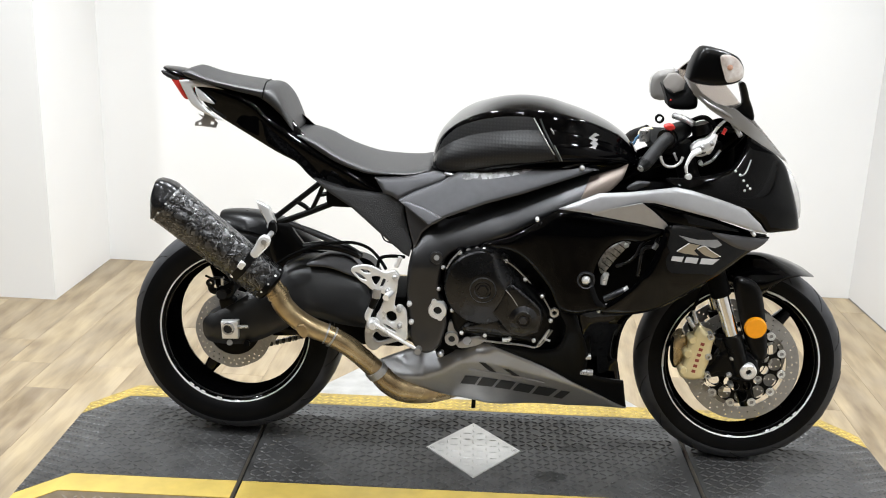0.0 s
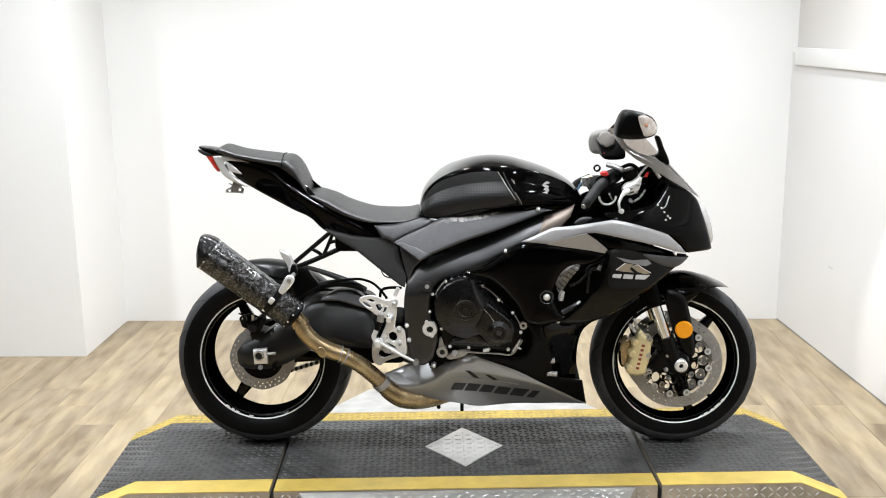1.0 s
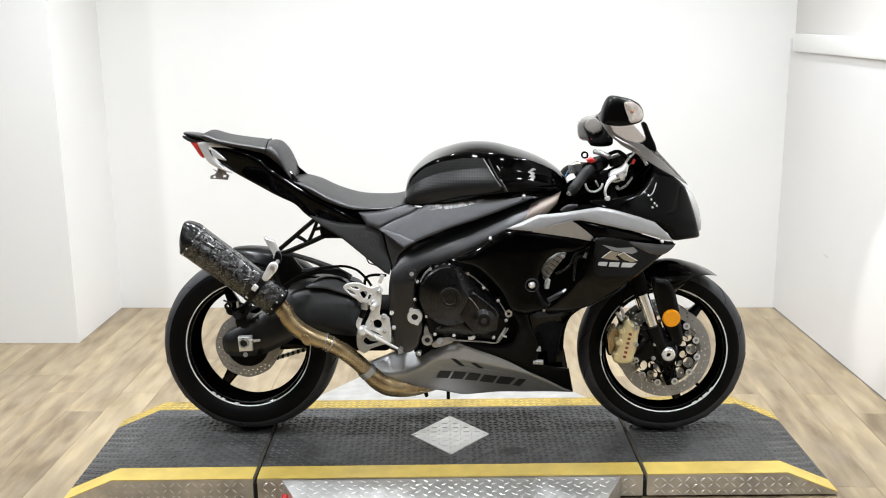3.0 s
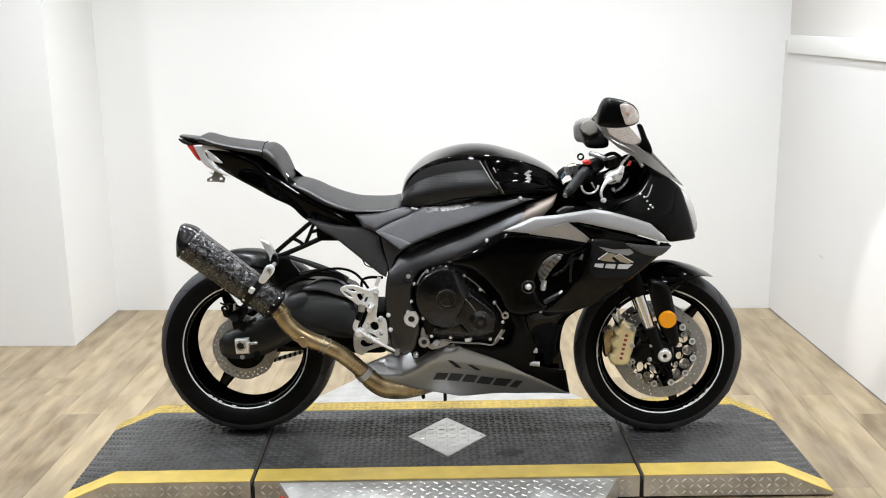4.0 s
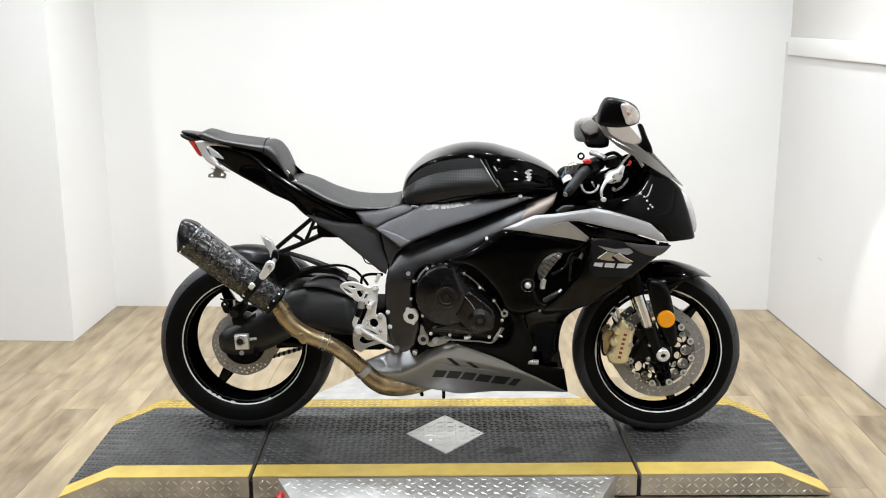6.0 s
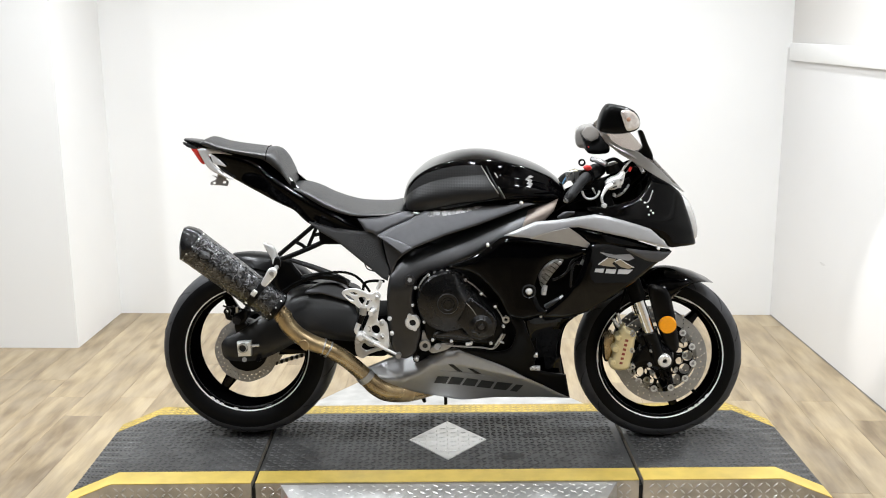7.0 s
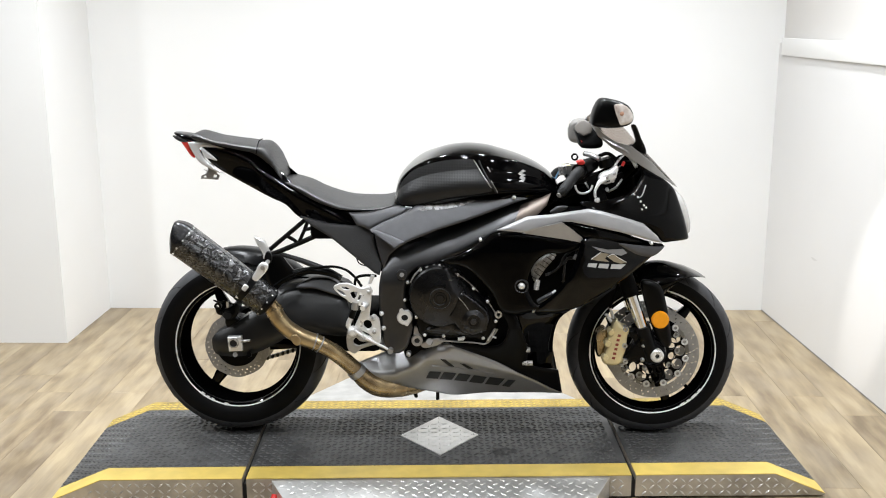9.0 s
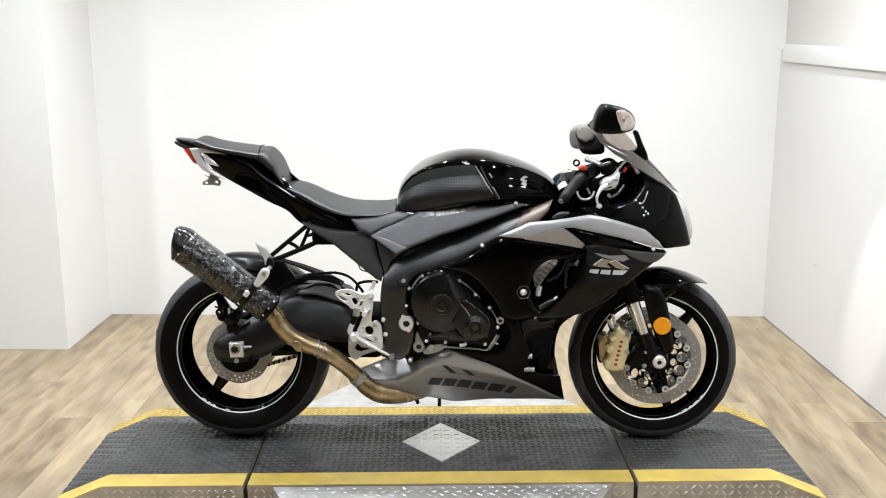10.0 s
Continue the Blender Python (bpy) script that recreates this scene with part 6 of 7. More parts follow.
pad = part("tank_pad", skin_patch([(-0.128, 0.83), (-0.126, 0.868), (-0.11, 0.902), (-0.078, 0.932), (-0.03, 0.953), (0.035, 0.966), (0.09, 0.969), (0.111, 0.966), (0.126, 0.944), (0.141, 0.92), (0.156, 0.898), (0.166, 0.882), (0.163, 0.87), (0.111, 0.86), (0.039, 0.851), (-0.033, 0.834), (-0.1, 0.822)], 0.0025), grip_rubber, tank, "textured black knee grip film")
part("pad_rim", tube(tank_line([(0.112, 0.967), (0.126, 0.945), (0.141, 0.921), (0.156, 0.899), (0.167, 0.883)], 0.003), 0.0016, 8), disc_steel, tank, "bright edge of the knee grip film")
part("pad_rim", tube(tank_line([(0.163, 0.869), (0.111, 0.859), (0.039, 0.85), (-0.033, 0.833), (-0.1, 0.821)], 0.002), 0.0028, 8), satin_black, tank)
part("tank_groove", tube(tank_line([(0.128, 0.965), (0.142, 0.935), (0.163, 0.9), (0.183, 0.866)], 0.0012), 0.0028, 8), black_gap, tank)
part("tank_groove", tube(tank_line([(0.155, 0.944), (0.164, 0.93)], 0.001), 0.002, 8), disc_steel, tank)
part("tank_groove", tube(tank_line([(0.166, 0.905), (0.178, 0.885), (0.188, 0.866)], 0.001), 0.0012, 8), disc_steel, tank)

for o in ([(0.252, 0.921), (0.268, 0.933), (0.281, 0.927), (0.266, 0.923), (0.277, 0.916), (0.268, 0.911)], [(0.255, 0.909), (0.266, 0.915), (0.277, 0.908), (0.269, 0.896), (0.254, 0.9), (0.265, 0.904)]):
    part("tank_badge", skin_patch([q for q in o for _ in (0, 1)], 0.0025), badge_alu, tank, "small silver badge shape")
part("tank_rivet", rod((-0.106, -0.150, 0.816), (-0.084, -0.150, 0.813), 0.004), steel, BIKE)

# front end
F0, F1 = Vector((0.596, -0.105, 0.608)), Vector((0.708, -0.105, 0.303))
for s in (1, -1):
    flip = Matrix.Diagonal((1, s, 1))
    part("fork_leg", rod(flip @ F0.lerp(F1, 0.66), flip @ F1, 0.027, 0.024, 20), satin_black, BIKE, "black fork lower leg")
    part("fork_tube", rod(flip @ F0.lerp(F1, 0.28), flip @ F0.lerp(F1, 0.68), 0.0195, n=24), chrome, BIKE, "chrome fork tube")
    part("fork_upper", rod(flip @ (F0 + (F0 - F1) * 1.0), flip @ F0.lerp(F1, 0.3), 0.027, n=20), matte_black, BIKE)
axle = part("front_axle_nut", revolve([(0.008, -0.012), (0.018, -0.012), (0.022, -0.008), (0.022, 0.02), (0.008, 0.02)], (0.719, -0.125, 0.314), 28, closed=True), bright_alu, BIKE, "bare metal axle end")
part("axle_bore", revolve([(0, -0.002), (0.011, -0.002), (0.011, 0.018), (0, 0.018)], (0.719, -0.125, 0.314), 20), black_gap, axle)
part("axle_clamp", panel([(0.650, 0.365), (0.677, 0.381), (0.706, 0.362), (0.740, 0.338), (0.753, 0.303), (0.732, 0.279), (0.695, 0.283), (0.653, 0.298), (0.616, 0.282), (0.601, 0.294), (0.624, 0.318)], lambda x, z: 0.115, 0.008, 0.012, 0.03), satin_black, BIKE, "black fork foot")
for p in [(0.676, -0.122, 0.346), (0.751, -0.110, 0.370), (0.673, -0.120, 0.296), (0.689, -0.090, 0.254)]:
    part("clamp_bolt", button(p, 0.0075), steel, BIKE)
dark_red = node_mat("faded red print", (0.3, 0.06, 0.04), 0.5, var=0.3, scale=200)
caliper = part("front_caliper", panel([(0.584, 0.431), (0.601, 0.413), (0.625, 0.402), (0.621, 0.378), (0.617, 0.332), (0.609, 0.305), (0.606, 0.284), (0.578, 0.275), (0.547, 0.282), (0.54, 0.301), (0.551, 0.32), (0.557, 0.344), (0.559, 0.374), (0.569, 0.394), (0.572, 0.413)], lambda x, z: 0.122, 0.007, 0.01, 0.045), gold_anodised, BIKE, "gold radial brake caliper")
for k in range(6):
    c = Vector((0.577, 0, 0.303)).lerp(Vector((0.593, 0, 0.381)), k / 5)
    part("lettering_bar", panel([(c.x - 0.0055, c.z - 0.003), (c.x + 0.0045, c.z - 0.005), (c.x + 0.006, c.z + 0.003), (c.x - 0.004, c.z + 0.005)], 0.1228, 0, 0.001, 0.002, soft=False), dark_red, caliper)
for x, z, r in ((0.557, 0.353, 0.013), (0.566, 0.391, 0.011), (0.55, 0.304, 0.011)):
    part("piston_cap", revolve([(0.0, -0.012), (r * 0.7, -0.012), (r, -0.006), (r, 0.03), (0.0, 0.03)], (x, -0.115, z), 20), gold_anodised, caliper)
for x, z in ((0.616, 0.292), (0.612, 0.347), (0.612, 0.404)):
    part("caliper_bolt", revolve([(0.004, -0.006), (0.0085, -0.006), (0.009, 0.02), (0.004, 0.02)], (x, -0.122, z), 14, closed=True), steel, caliper)
part("caliper_bridge", panel([(0.524, 0.375), (0.543, 0.395), (0.558, 0.385), (0.553, 0.345), (0.545, 0.31), (0.53, 0.305), (0.525, 0.34)], lambda x, z: 0.1, 0.004, 0.008, 0.05), bronze_pipe, caliper)
part("brake_pads", panel([(0.522, 0.37), (0.536, 0.378), (0.546, 0.345), (0.54, 0.3), (0.524, 0.306)], lambda x, z: 0.09, 0.002, 0.004, 0.03), matte_black, caliper)
part("fork_arm", panel([(0.609, 0.302), (0.644, 0.319), (0.649, 0.352), (0.629, 0.377), (0.633, 0.396), (0.675, 0.389), (0.702, 0.336), (0.688, 0.297), (0.633, 0.284), (0.606, 0.282)], lambda x, z: 0.112, 0.004, 0.008, 0.03), satin_black, BIKE)
part("front_hose", tube([(0.564, -0.110, 0.413), (0.552, -0.110, 0.444), (0.562, -0.110, 0.475), (0.576, -0.100, 0.511), (0.594, -0.090, 0.566)], 0.0045), matte_black, BIKE)
part("hose_fitting", rod((0.547, -0.115, 0.454), (0.566, -0.115, 0.427), 0.006), steel, BIKE)
part("hose_fitting", rod((0.561, -0.115, 0.473), (0.573, -0.115, 0.438), 0.005), steel, BIKE)
part("front_fender", loft([(0.630, 0.555, 0.560, 0.050), (0.644, 0.534, 0.578, 0.075), (0.670, 0.516, 0.591, 0.090), (0.699, 0.497, 0.602, 0.095), (0.733, 0.483, 0.606, 0.097), (0.767, 0.513, 0.602, 0.095), (0.797, 0.543, 0.593, 0.090), (0.828, 0.559, 0.582, 0.080), (0.855, 0.561, 0.569, 0.060), (0.875, 0.558, 0.559, 0.040), (0.892, 0.550, 0.549, 0.012)], 48, 1.7), gloss_black, BIKE, "gloss black front mudguard")
stay = part("fender_stay", panel([(0.660, 0.559), (0.696, 0.563), (0.728, 0.540), (0.747, 0.479), (0.762, 0.402), (0.768, 0.355), (0.755, 0.336), (0.732, 0.351), (0.703, 0.405), (0.678, 0.478)], lambda x, z: 0.118, 0.01, 0.016, 0.012), satin_black, BIKE, "satin black fork guard")
part("reflector", revolve([(0, -0.006), (0.026, -0.006), (0.029, -0.002), (0.029, 0.006), (0, 0.006)], (0.725, -0.124, 0.436), 40), orange_lens, stay, "round orange side reflector")

# controls and screen
bulb_amber = node_mat("amber bulb", (0.55, 0.3, 0.2), 0.35, var=0.3, scale=200)
display_face = node_mat("display face", (0.14, 0.125, 0.11), 0.6, var=0.08, scale=30)
display_grey = node_mat("pale display", (0.29, 0.278, 0.265), 0.2, var=0.05, scale=30)
pale_edge = node_mat("screen edge", (0.3, 0.295, 0.29), 0.3, var=0.06, scale=30)
GRIP = node_mat("grip rubber", (0.01, 0.01, 0.0105), 0.55, spec=0.2, var=0.2, scale=60, bump=0.4, bump_scale=500)
bar = part("handlebar", tube([(0.509, -0.060, 0.954), (0.476, -0.100, 0.942), (0.430, -0.160, 0.926)], 0.012), matte_black, BIKE)
part("grip", tube([(0.456, -0.125, 0.931), (0.436, -0.160, 0.926), (0.413, -0.185, 0.904), (0.388, -0.215, 0.879)], [0.0175, 0.0165, 0.0165, 0.0168]), GRIP, bar, "black rubber grip")
part("bar_end", tube([(0.390, -0.213, 0.881), (0.381, -0.224, 0.873), (0.375, -0.230, 0.869)], [0.016, 0.0155, 0.011]), satin_black, bar)
part("bar_end_ring", tube([(0.377, -0.228, 0.871), (0.374, -0.232, 0.868)], 0.0085), steel, bar)
part("switch_pod", tube([(0.495, -0.085, 0.946), (0.472, -0.112, 0.940), (0.454, -0.130, 0.933)], [0.022, 0.026, 0.024]), satin_black, bar, "black switch pod")
part("kill_switch", panel([(0.436, 0.958), (0.448, 0.965), (0.460, 0.962), (0.462, 0.954), (0.447, 0.949)], lambda x, z: 0.145, 0.003, 0.004, 0.022), red_plastic, bar, "red kill switch")
lever = part("brake_lever", tube([(0.522, -0.172, 0.908), (0.506, -0.182, 0.902), (0.495, -0.19, 0.887), (0.489, -0.195, 0.87), (0.492, -0.196, 0.856)], [0.0085, 0.0072, 0.0052, 0.0042, 0.004]), bright_alu, BIKE, "bare metal brake lever")
part("lever_ball", revolve([(0, -0.0095), (0.0065, -0.007), (0.0095, 0), (0.0065, 0.007), (0, 0.0095)], (0.497, -0.196, 0.846), 16), bright_alu, lever)
cylinder = part("lever_clamp", panel([(0.506, 0.909), (0.52, 0.925), (0.542, 0.934), (0.56, 0.95), (0.566, 0.945), (0.561, 0.915), (0.552, 0.9), (0.532, 0.89), (0.514, 0.892)], lambda x, z: 0.158, 0.007, 0.011, 0.03), bright_alu, BIKE, "bright cast brake master cylinder")
part("clamp_slot", panel([(0.52, 0.898), (0.54, 0.904), (0.54, 0.9), (0.523, 0.895)], 0.1595, 0.0, 0.001, 0.003, soft=False), black_gap, cylinder)
for p in ((0.553, -0.163, 0.925), (0.531, -0.163, 0.914)):
    part("clamp_bolt", button(p, 0.0052), disc_steel, cylinder)
part("throttle_cable", tube([(0.433, -0.150, 0.886), (0.436, -0.150, 0.874), (0.447, -0.150, 0.862), (0.466, -0.150, 0.861), (0.482, -0.148, 0.872), (0.487, -0.145, 0.886)], 0.0036), bright_alu, BIKE)
part("throttle_cable", tube([(0.466, -0.140, 0.893), (0.479, -0.120, 0.872), (0.496, -0.100, 0.862), (0.513, -0.080, 0.873)], 0.003), bright_alu, BIKE)


part("clutch_perch", panel([(0.403, 0.895), (0.41, 0.911), (0.437, 0.918), (0.441, 0.905), (0.418, 0.893)], -0.08, 0.003, 0.005, 0.02), node_mat("pale yellow plastic", (0.6, 0.53, 0.36), 0.4, var=0.1), BIKE, "pale yellow fluid cup")
part("blue_wire", tube([(0.379, 0.08, 0.852), (0.391, 0.08, 0.873), (0.4, 0.08, 0.892), (0.413, 0.08, 0.903)], 0.0035, 8), node_mat("blue sleeve", (0.1, 0.22, 0.36), 0.5, var=0.2), BIKE, "pale blue cable sleeve")
part("ignition_ring", revolve([(0.007, -0.006), (0.012, -0.006), (0.012, 0.006), (0.007, 0.006)], (0.450, 0.050, 0.949), 18, closed=True), matte_black, BIKE)
part("left_bar", tube([(0.450, 0.260, 0.883), (0.418, 0.300, 0.861), (0.407, 0.330, 0.844)], 0.016), GRIP, BIKE)
part("fork_preload_cap", rod((0.402, -0.05, 0.905), (0.4, -0.05, 0.933), 0.013, n=18), steel, BIKE, "bright fork adjuster cap")
part("triple_clamp", box(0.412, 0.49, -0.13, 0.13, 0.885, 0.915, 0.012), matte_black, BIKE, "dark top fork clamp")
part("wiring", tube([(0.502, -0.100, 0.967), (0.535, -0.120, 0.983), (0.571, -0.120, 0.961), (0.610, -0.100, 0.949)], 0.006), matte_black, BIKE)
part("red_plug", tube([(0.578, -0.150, 0.948), (0.584, -0.150, 0.962)], 0.0045), red_plastic, BIKE)
part("grip_flange", tube([(0.452, -0.125, 0.929), (0.444, -0.135, 0.926)], 0.026, 20), satin_black, bar)
part("top_clamp_plate", tube([(0.47, -0.060, 0.975), (0.492, -0.100, 0.973), (0.510, -0.120, 0.965)], 0.008), steel, BIKE)
part("lever_bracket", panel([(0.500, 0.872), (0.532, 0.888), (0.560, 0.902), (0.585, 0.920), (0.592, 0.902), (0.568, 0.869), (0.540, 0.847), (0.511, 0.843)], lambda x, z: 0.1, 0.004, 0.008, 0.03), matte_black, BIKE)
for p in [(0.513, -0.115, 0.882), (0.555, -0.115, 0.895), (0.539, -0.115, 0.866), (0.561, -0.115, 0.908)]:
    part("bracket_bolt", rod(p, Vector(p) + Vector((0, 0.02, 0)), 0.006, n=10), bright_alu, BIKE)
part("adjuster_rod", tube([(0.542, -0.110, 0.859), (0.567, -0.110, 0.874), (0.586, -0.100, 0.898)], 0.004), steel, BIKE)
part("fork_cap", rod((0.530, -0.105, 0.966), (0.538, -0.105, 0.941), 0.026, n=20), satin_black, BIKE)
part("cowl_bracket", tube([(0.587, -0.120, 0.994), (0.606, -0.120, 0.972), (0.625, -0.140, 0.943)], 0.006), steel, BIKE)
# thin bright tube standing for a highlight edge on the nose
part("cowl_seam", tube([(x, -nose_out(x, z) - 0.001, z) for x, z in ((0.627, 0.85), (0.641, 0.857), (0.655, 0.886))], 0.002), disc_steel, BIKE)
part("bar_wire", tube([(0.547, -0.150, 0.930), (0.565, -0.140, 0.961), (0.593, -0.130, 0.988)], 0.004), steel, BIKE)
dash = part("dash", panel([(0.443, 1.046), (0.455, 1.032), (0.473, 1.027), (0.495, 1.037), (0.507, 1.053), (0.523, 1.039), (0.531, 1.015), (0.526, 0.993), (0.490, 0.988), (0.459, 0.993), (0.454, 1.012)], lambda x, z: 0.03 - 0.6 * (z - 1.02), 0.01, 0.015, 0.06), matte_black, BIKE, "black instrument cluster")
part("display", panel([(0.441, 1.055), (0.454, 1.074), (0.478, 1.077), (0.499, 1.058), (0.493, 1.038), (0.469, 1.029), (0.447, 1.041)], lambda x, z: 0.036 - 0.6 * (z - 1.02), 0.002, 0.004, 0.004, soft=False), display_face, dash, "grey hexagonal display")
part("tell_tale", rod((0.461, -0.040, 1.012), (0.463, -0.020, 1.010), 0.002), red_plastic, dash)
# small bright buttons standing for glints on the nose flank
for x, z in [(0.615, 0.861), (0.627, 0.852), (0.636, 0.839), (0.646, 0.827), (0.639, 0.816), (0.653, 0.820)]:
    part("cowl_stud", button((x, -nose_out(x, z) - 0.001, z), 0.0036, 0.01, 10), bright_alu, BIKE)

smoke = bpy.data.materials.new("smoked screen")
smoke.use_nodes = True
sb = smoke.node_tree.nodes["Principled BSDF"]
sb.inputs["Base Color"].default_value = (0.4, 0.355, 0.32, 1)
sb.inputs["Roughness"].default_value = 0.06
sb.inputs["Transmission Weight"].default_value = 0.9
sb.inputs["IOR"].default_value = 1.1


SCREEN_EDGE = [(0.486, -0.07, 1.077), (0.503, -0.1, 1.049), (0.534, -0.13, 1.021), (0.59, -0.14, 0.993), (0.672, -0.11, 0.938), (0.766, -0.03, 0.871)]


def screen():
    """A thin curved windscreen between its side edges."""
    bm = bmesh.new()
    low = spline(SCREEN_EDGE, 5, fixed=True)
    ridge = spline([(0.518, 0.000, 1.117), (0.56, 0.000, 1.092), (0.6, 0.000, 1.055), (0.65, 0.000, 1.0), (0.715, 0.000, 0.932), (0.785, 0.000, 0.857)], 5, fixed=True)
    grid = []
    for a, b in zip(low, ridge):
        row = []
        for k in range(13):
            u = -1 + 2 * k / 12
            q = abs(u)
            p = b.lerp(Vector((a.x, 0, a.z)), q ** 2.2)
            row.append(Vector((p.x, math.copysign(abs(a.y) * q ** 0.9, u), p.z)))
        grid.append(row)
    for off in (0.0, 0.003):
        v = [[bm.verts.new(p - Vector((0, 0, off))) for p in row] for row in grid]
        for r, s in zip(v, v[1:]):
            for k in range(12):
                bm.faces.new((r[k], r[k + 1], s[k + 1], s[k]))
    return bm


part("windscreen", screen(), smoke, BIKE, "lightly smoked curved windscreen")
for s in (1, -1):
    flip = Matrix.Diagonal((1, s, 1))
    part("screen_edge", tube([flip @ Vector(p) for p in SCREEN_EDGE], 0.004, 8), pale_edge, BIKE)

part("screen_band", panel([(0.48, 1.082), (0.493, 1.077), (0.524, 1.042), (0.557, 1.022), (0.608, 1.008), (0.661, 0.967), (0.709, 0.923), (0.746, 0.884), (0.703, 0.909), (0.651, 0.94), (0.598, 0.973), (0.546, 1.003), (0.505, 1.037)], lambda x, z: 0.115 + 0.03 * math.sin(math.pi * min(1.0, max(0.0, (x - 0.5) / 0.28))) - 0.6 * max(0.0, x - 0.68), 0.001, 0.004, 0.003, soft=False), pale_edge, BIKE, "grey translucent lower screen band")

h = part("mirror", panel([(0.470, 1.087), (0.470, 1.093), (0.473, 1.114), (0.481, 1.138), (0.491, 1.155), (0.502, 1.162), (0.521, 1.161), (0.539, 1.157), (0.556, 1.153), (0.577, 1.143), (0.591, 1.123), (0.594, 1.103), (0.585, 1.087), (0.558, 1.078), (0.524, 1.075), (0.492, 1.077), (0.476, 1.081)], lambda x, z: 0.245 - 1.6 * ((x - 0.551) ** 2 + 0.6 * (z - 1.11) ** 2), 0.012, 0.014, 0.06, step=0.012), satin_black, BIKE, "black wing mirror with clear indicator")
part("indicator", panel([(0.534, 1.146), (0.553, 1.149), (0.573, 1.14), (0.588, 1.121), (0.591, 1.104), (0.58, 1.091), (0.555, 1.086), (0.545, 1.105), (0.537, 1.126)], lambda x, z: 0.2515 - 1.6 * ((x - 0.551) ** 2 + 0.6 * (z - 1.11) ** 2), 0.006, 0.012, 0.02, step=0.008), indicator_lens, h, "clear indicator lens")
part("indicator_bulb", revolve([(0.0, -0.003), (0.004, -0.002), (0.0065, 0.0), (0.0065, 0.01), (0.0, 0.01)], (0.556, -0.2535, 1.121), 16), bulb_amber, h, "amber bulb seen in the lens")
part("mirror_stalk", panel([(0.597, 1.077), (0.610, 1.079), (0.633, 1.037), (0.654, 1.001), (0.656, 0.980), (0.637, 0.988), (0.606, 1.002), (0.619, 1.022), (0.610, 1.048)], lambda x, z: 0.12 + 0.9 * max(0.0, z - 1.0), 0.004, 0.006, 0.016), satin_black, h)
h = part("mirror", panel([(0.448, 0.997), (0.449, 1.032), (0.464, 1.052), (0.495, 1.060), (0.515, 1.056), (0.521, 0.993), (0.490, 0.971), (0.458, 0.975)], -0.25, 0.012, 0.02, 0.03, step=0.012), display_grey, BIKE, "far wing mirror with pale glass")
part("mirror_stalk", tube([(0.515, 0.240, 1.026), (0.597, 0.200, 0.987), (0.665, 0.130, 0.961)], [0.010, 0.011, 0.014]), satin_black, h)
part("seat_base", box(-0.42, -0.02, -0.115, 0.115, 0.7, 0.795, 0.02), matte_black, BIKE)
part("seat_base", box(-0.1, 0.3, -0.1, 0.1, 0.7, 0.86, 0.03), matte_black, BIKE)

# lettering bars and badge shapes on the fairings
print_out = lambda x, z: belly_out(x, z) + 0.0018
dark_print = node_mat("dark print", (0.016, 0.016, 0.017), 0.35, var=0.2, scale=60)
for o in ([(-0.031, 0.267), (0.008, 0.264), (-0.005, 0.236), (-0.044, 0.239)], [(0.016, 0.264), (0.057, 0.258), (0.042, 0.230), (0.001, 0.234)], [(0.066, 0.258), (0.105, 0.253), (0.091, 0.223), (0.049, 0.228)], [(0.115, 0.251), (0.158, 0.245), (0.143, 0.215), (0.098, 0.221)], [(0.167, 0.245), (0.218, 0.240), (0.197, 0.208), (0.152, 0.213)], [(0.229, 0.236), (0.253, 0.234), (0.233, 0.202), (0.209, 0.206)]):
    part("lettering_bar", panel(o, print_out, 0, 0.003, 0.002, soft=False), dark_print, BIKE)
for o in ([(0.005, 0.318), (0.022, 0.316), (0.052, 0.285), (0.033, 0.289)], [(0.070, 0.301), (0.085, 0.299), (0.115, 0.278), (0.096, 0.279)]):
    part("belly_slot", panel(o, print_out, 0, 0.003, 0.002, soft=False), black_gap, BIKE)
part("belly_crease", tube([(x, -belly_out(x, z) - 0.0005, z) for x, z in ((-0.022, 0.290), (0.055, 0.282), (0.129, 0.271), (0.181, 0.261))], 0.003, 8), belly_silver, BIKE)
logo_out = lambda x, z: 0.2645 - 0.25 * max(0, 0.6 - z) - 0.35 * max(0, x - 0.45)
badge_grey = node_mat("badge grey", (0.26, 0.26, 0.265), 0.3, metal=0.5, var=0.1)
badge_white = node_mat("badge white", (0.55, 0.55, 0.55), 0.35, metal=0.2, var=0.1)
badge_tan = node_mat("badge bronze", (0.34, 0.29, 0.21), 0.3, metal=0.6, var=0.1)
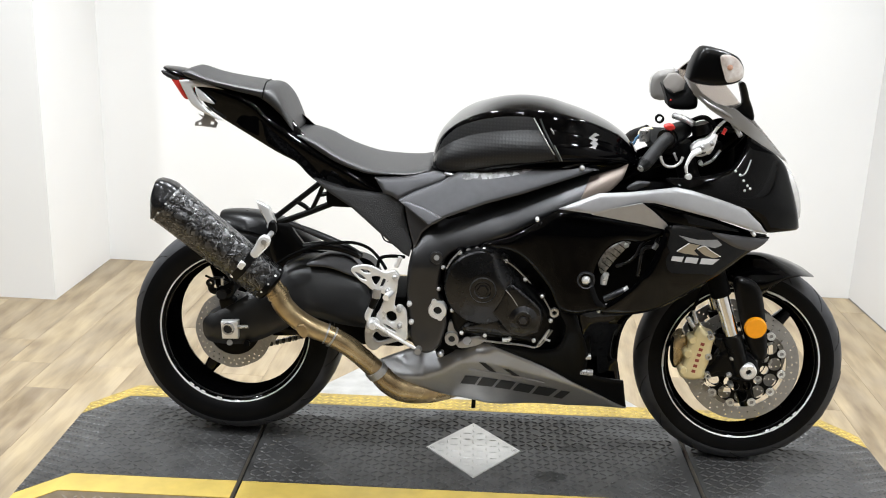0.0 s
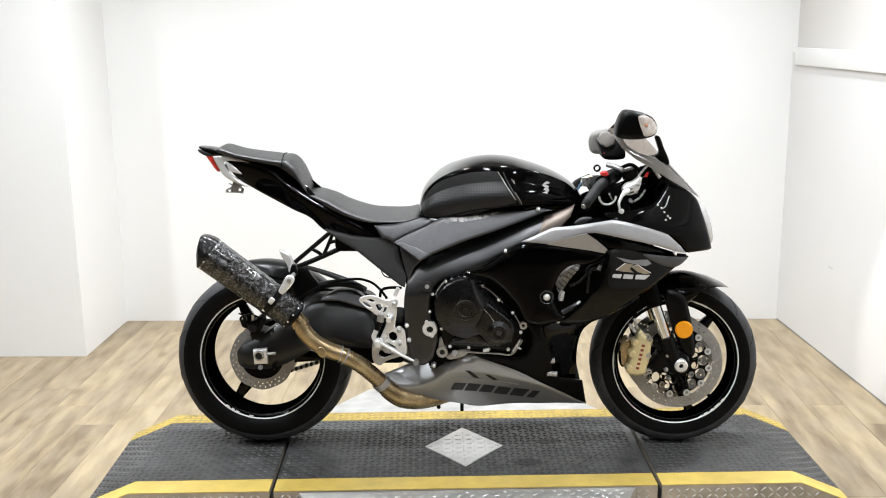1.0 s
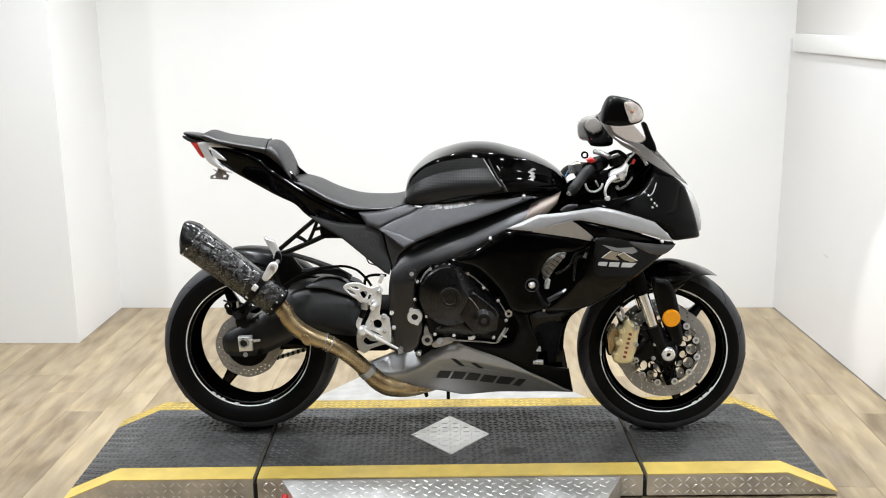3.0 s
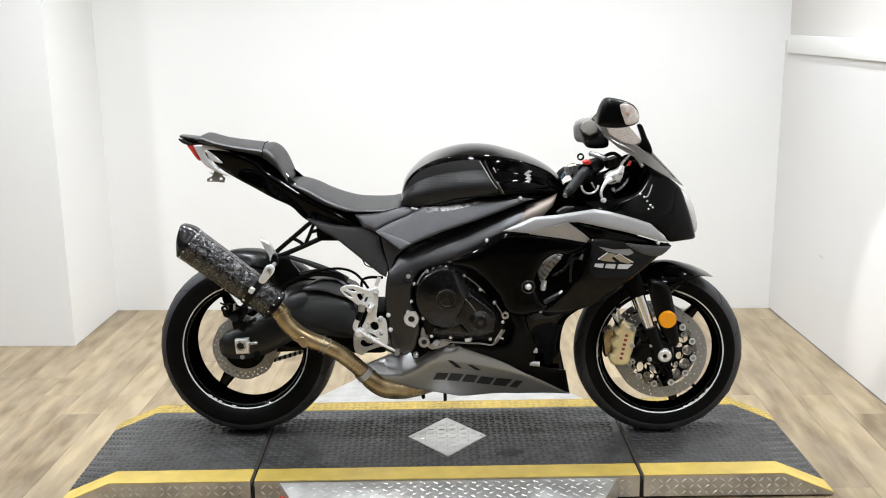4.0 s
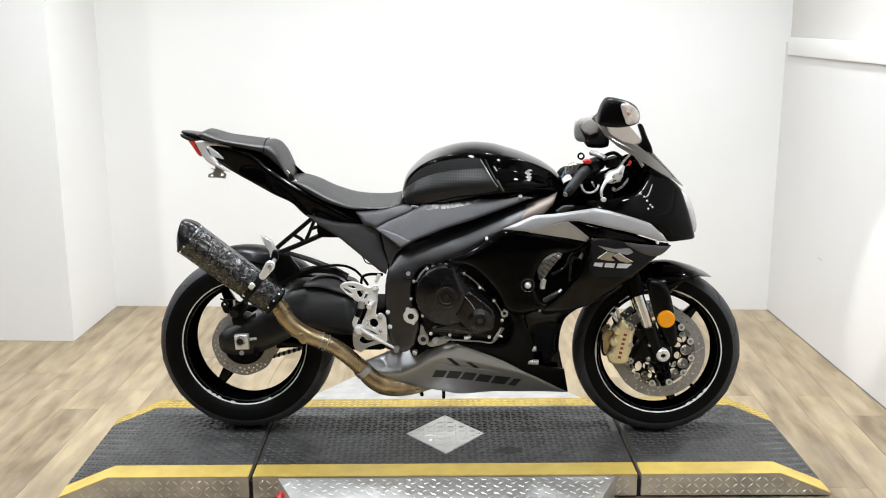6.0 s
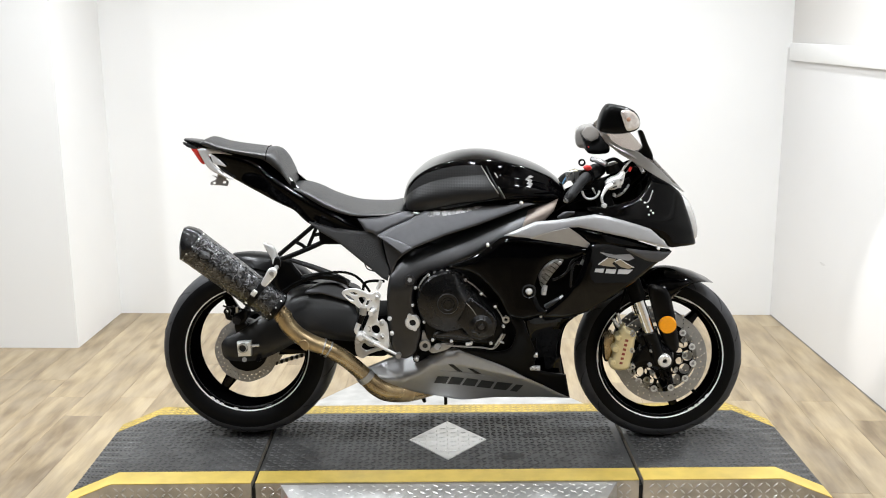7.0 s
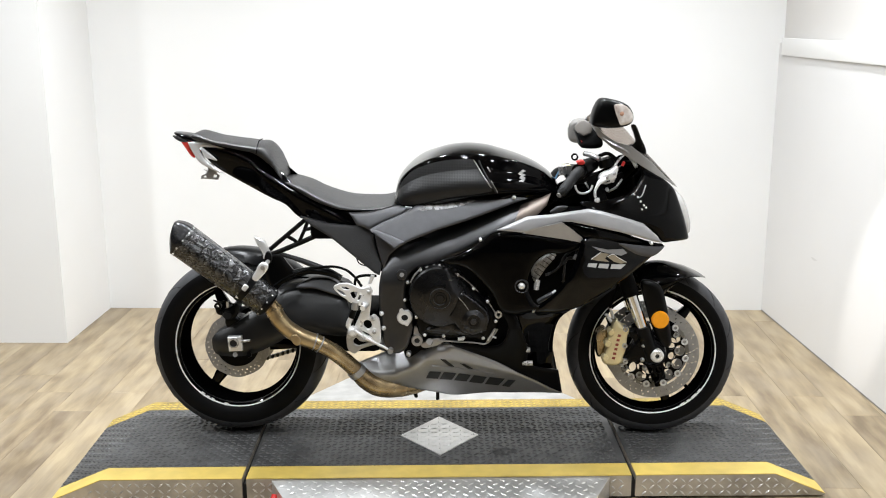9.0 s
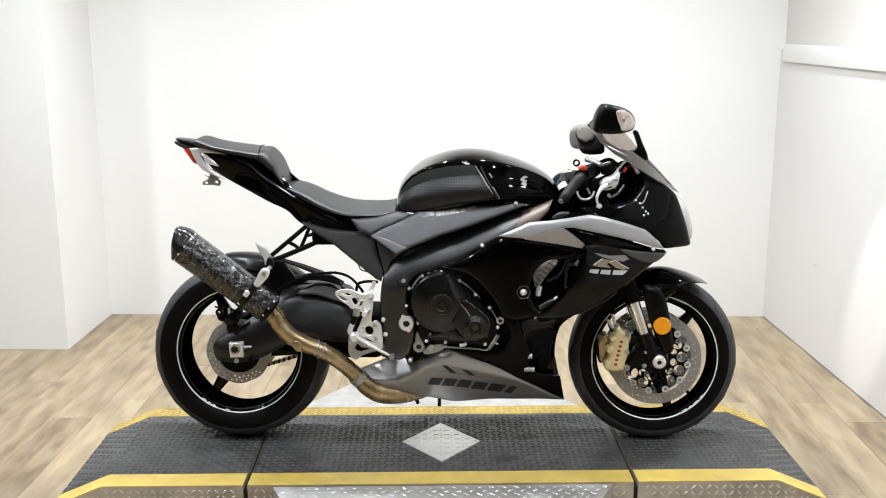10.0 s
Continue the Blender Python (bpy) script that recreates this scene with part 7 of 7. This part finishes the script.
for o, mt in (([(0.478, 0.712), (0.529, 0.698), (0.58, 0.696), (0.594, 0.682), (0.575, 0.675), (0.533, 0.686), (0.507, 0.694)], badge_grey), ([(0.477, 0.671), (0.507, 0.69), (0.535, 0.684), (0.522, 0.671), (0.535, 0.658), (0.498, 0.665)], badge_tan), ([(0.529, 0.675), (0.547, 0.681), (0.564, 0.67), (0.593, 0.652), (0.575, 0.649), (0.55, 0.658)], badge_tan)):
    part("badge_shape", panel(o, logo_out, 0, 0.003, 0.002, soft=False), mt, BIKE)
part("badge_edge", tube([(x, -logo_out(x, z) - 0.001, z) for x, z in ((0.477, 0.672), (0.492, 0.682), (0.507, 0.691))], 0.0016, 6), bright_alu, BIKE)
part("badge_edge", tube([(x, -logo_out(x, z) - 0.001, z) for x, z in ((0.529, 0.676), (0.547, 0.682), (0.566, 0.669), (0.593, 0.652))], 0.0012, 6), bright_alu, BIKE)
for o in ([(0.468, 0.659), (0.497, 0.656), (0.493, 0.643), (0.465, 0.649)], [(0.504, 0.655), (0.536, 0.651), (0.532, 0.637), (0.5, 0.642)], [(0.544, 0.65), (0.591, 0.645), (0.574, 0.632), (0.54, 0.636)]):
    part("badge_bar", panel(o, logo_out, 0, 0.002, 0.002, soft=False), badge_white, BIKE)

# ---- floor planks ----
def plank_mesh(length):
    bm = box(-PW / 2 + 0.0003, PW / 2 - 0.0003, 0, length - 0.0008, -0.008, 0.0)
    top = [e for e in bm.edges if all(v.co.z > -0.001 for v in e.verts)]
    bmesh.ops.bevel(bm, geom=top, offset=0.0007, segments=1, affect="EDGES")
    me = bpy.data.meshes.new("plank")
    bm.to_mesh(me)
    bm.free()
    me.materials.append(oak)
    return me


meshes = {}
rng = random.Random(9)
for col in range(int(7.3 / PW)):
    x = -4.1 + PW * (col + 0.5)
    y = BACK - 0.002 - rng.choice((0.2, 0.41, 0.61, 0.81, 1.02, 1.22))
    first = BACK - 0.002 - y
    spans = [(y, round(first, 3))]
    while y > -5.9:
        ln = min(PL, y + 6.0)
        y -= ln
        spans.append((y, round(ln, 3)))
    for y0, ln in spans:
        if ln not in meshes:
            meshes[ln] = plank_mesh(ln)
        p = new("plank", meshes[ln])
        p.location = (x, y0, 0)
        p.parent = floor_base
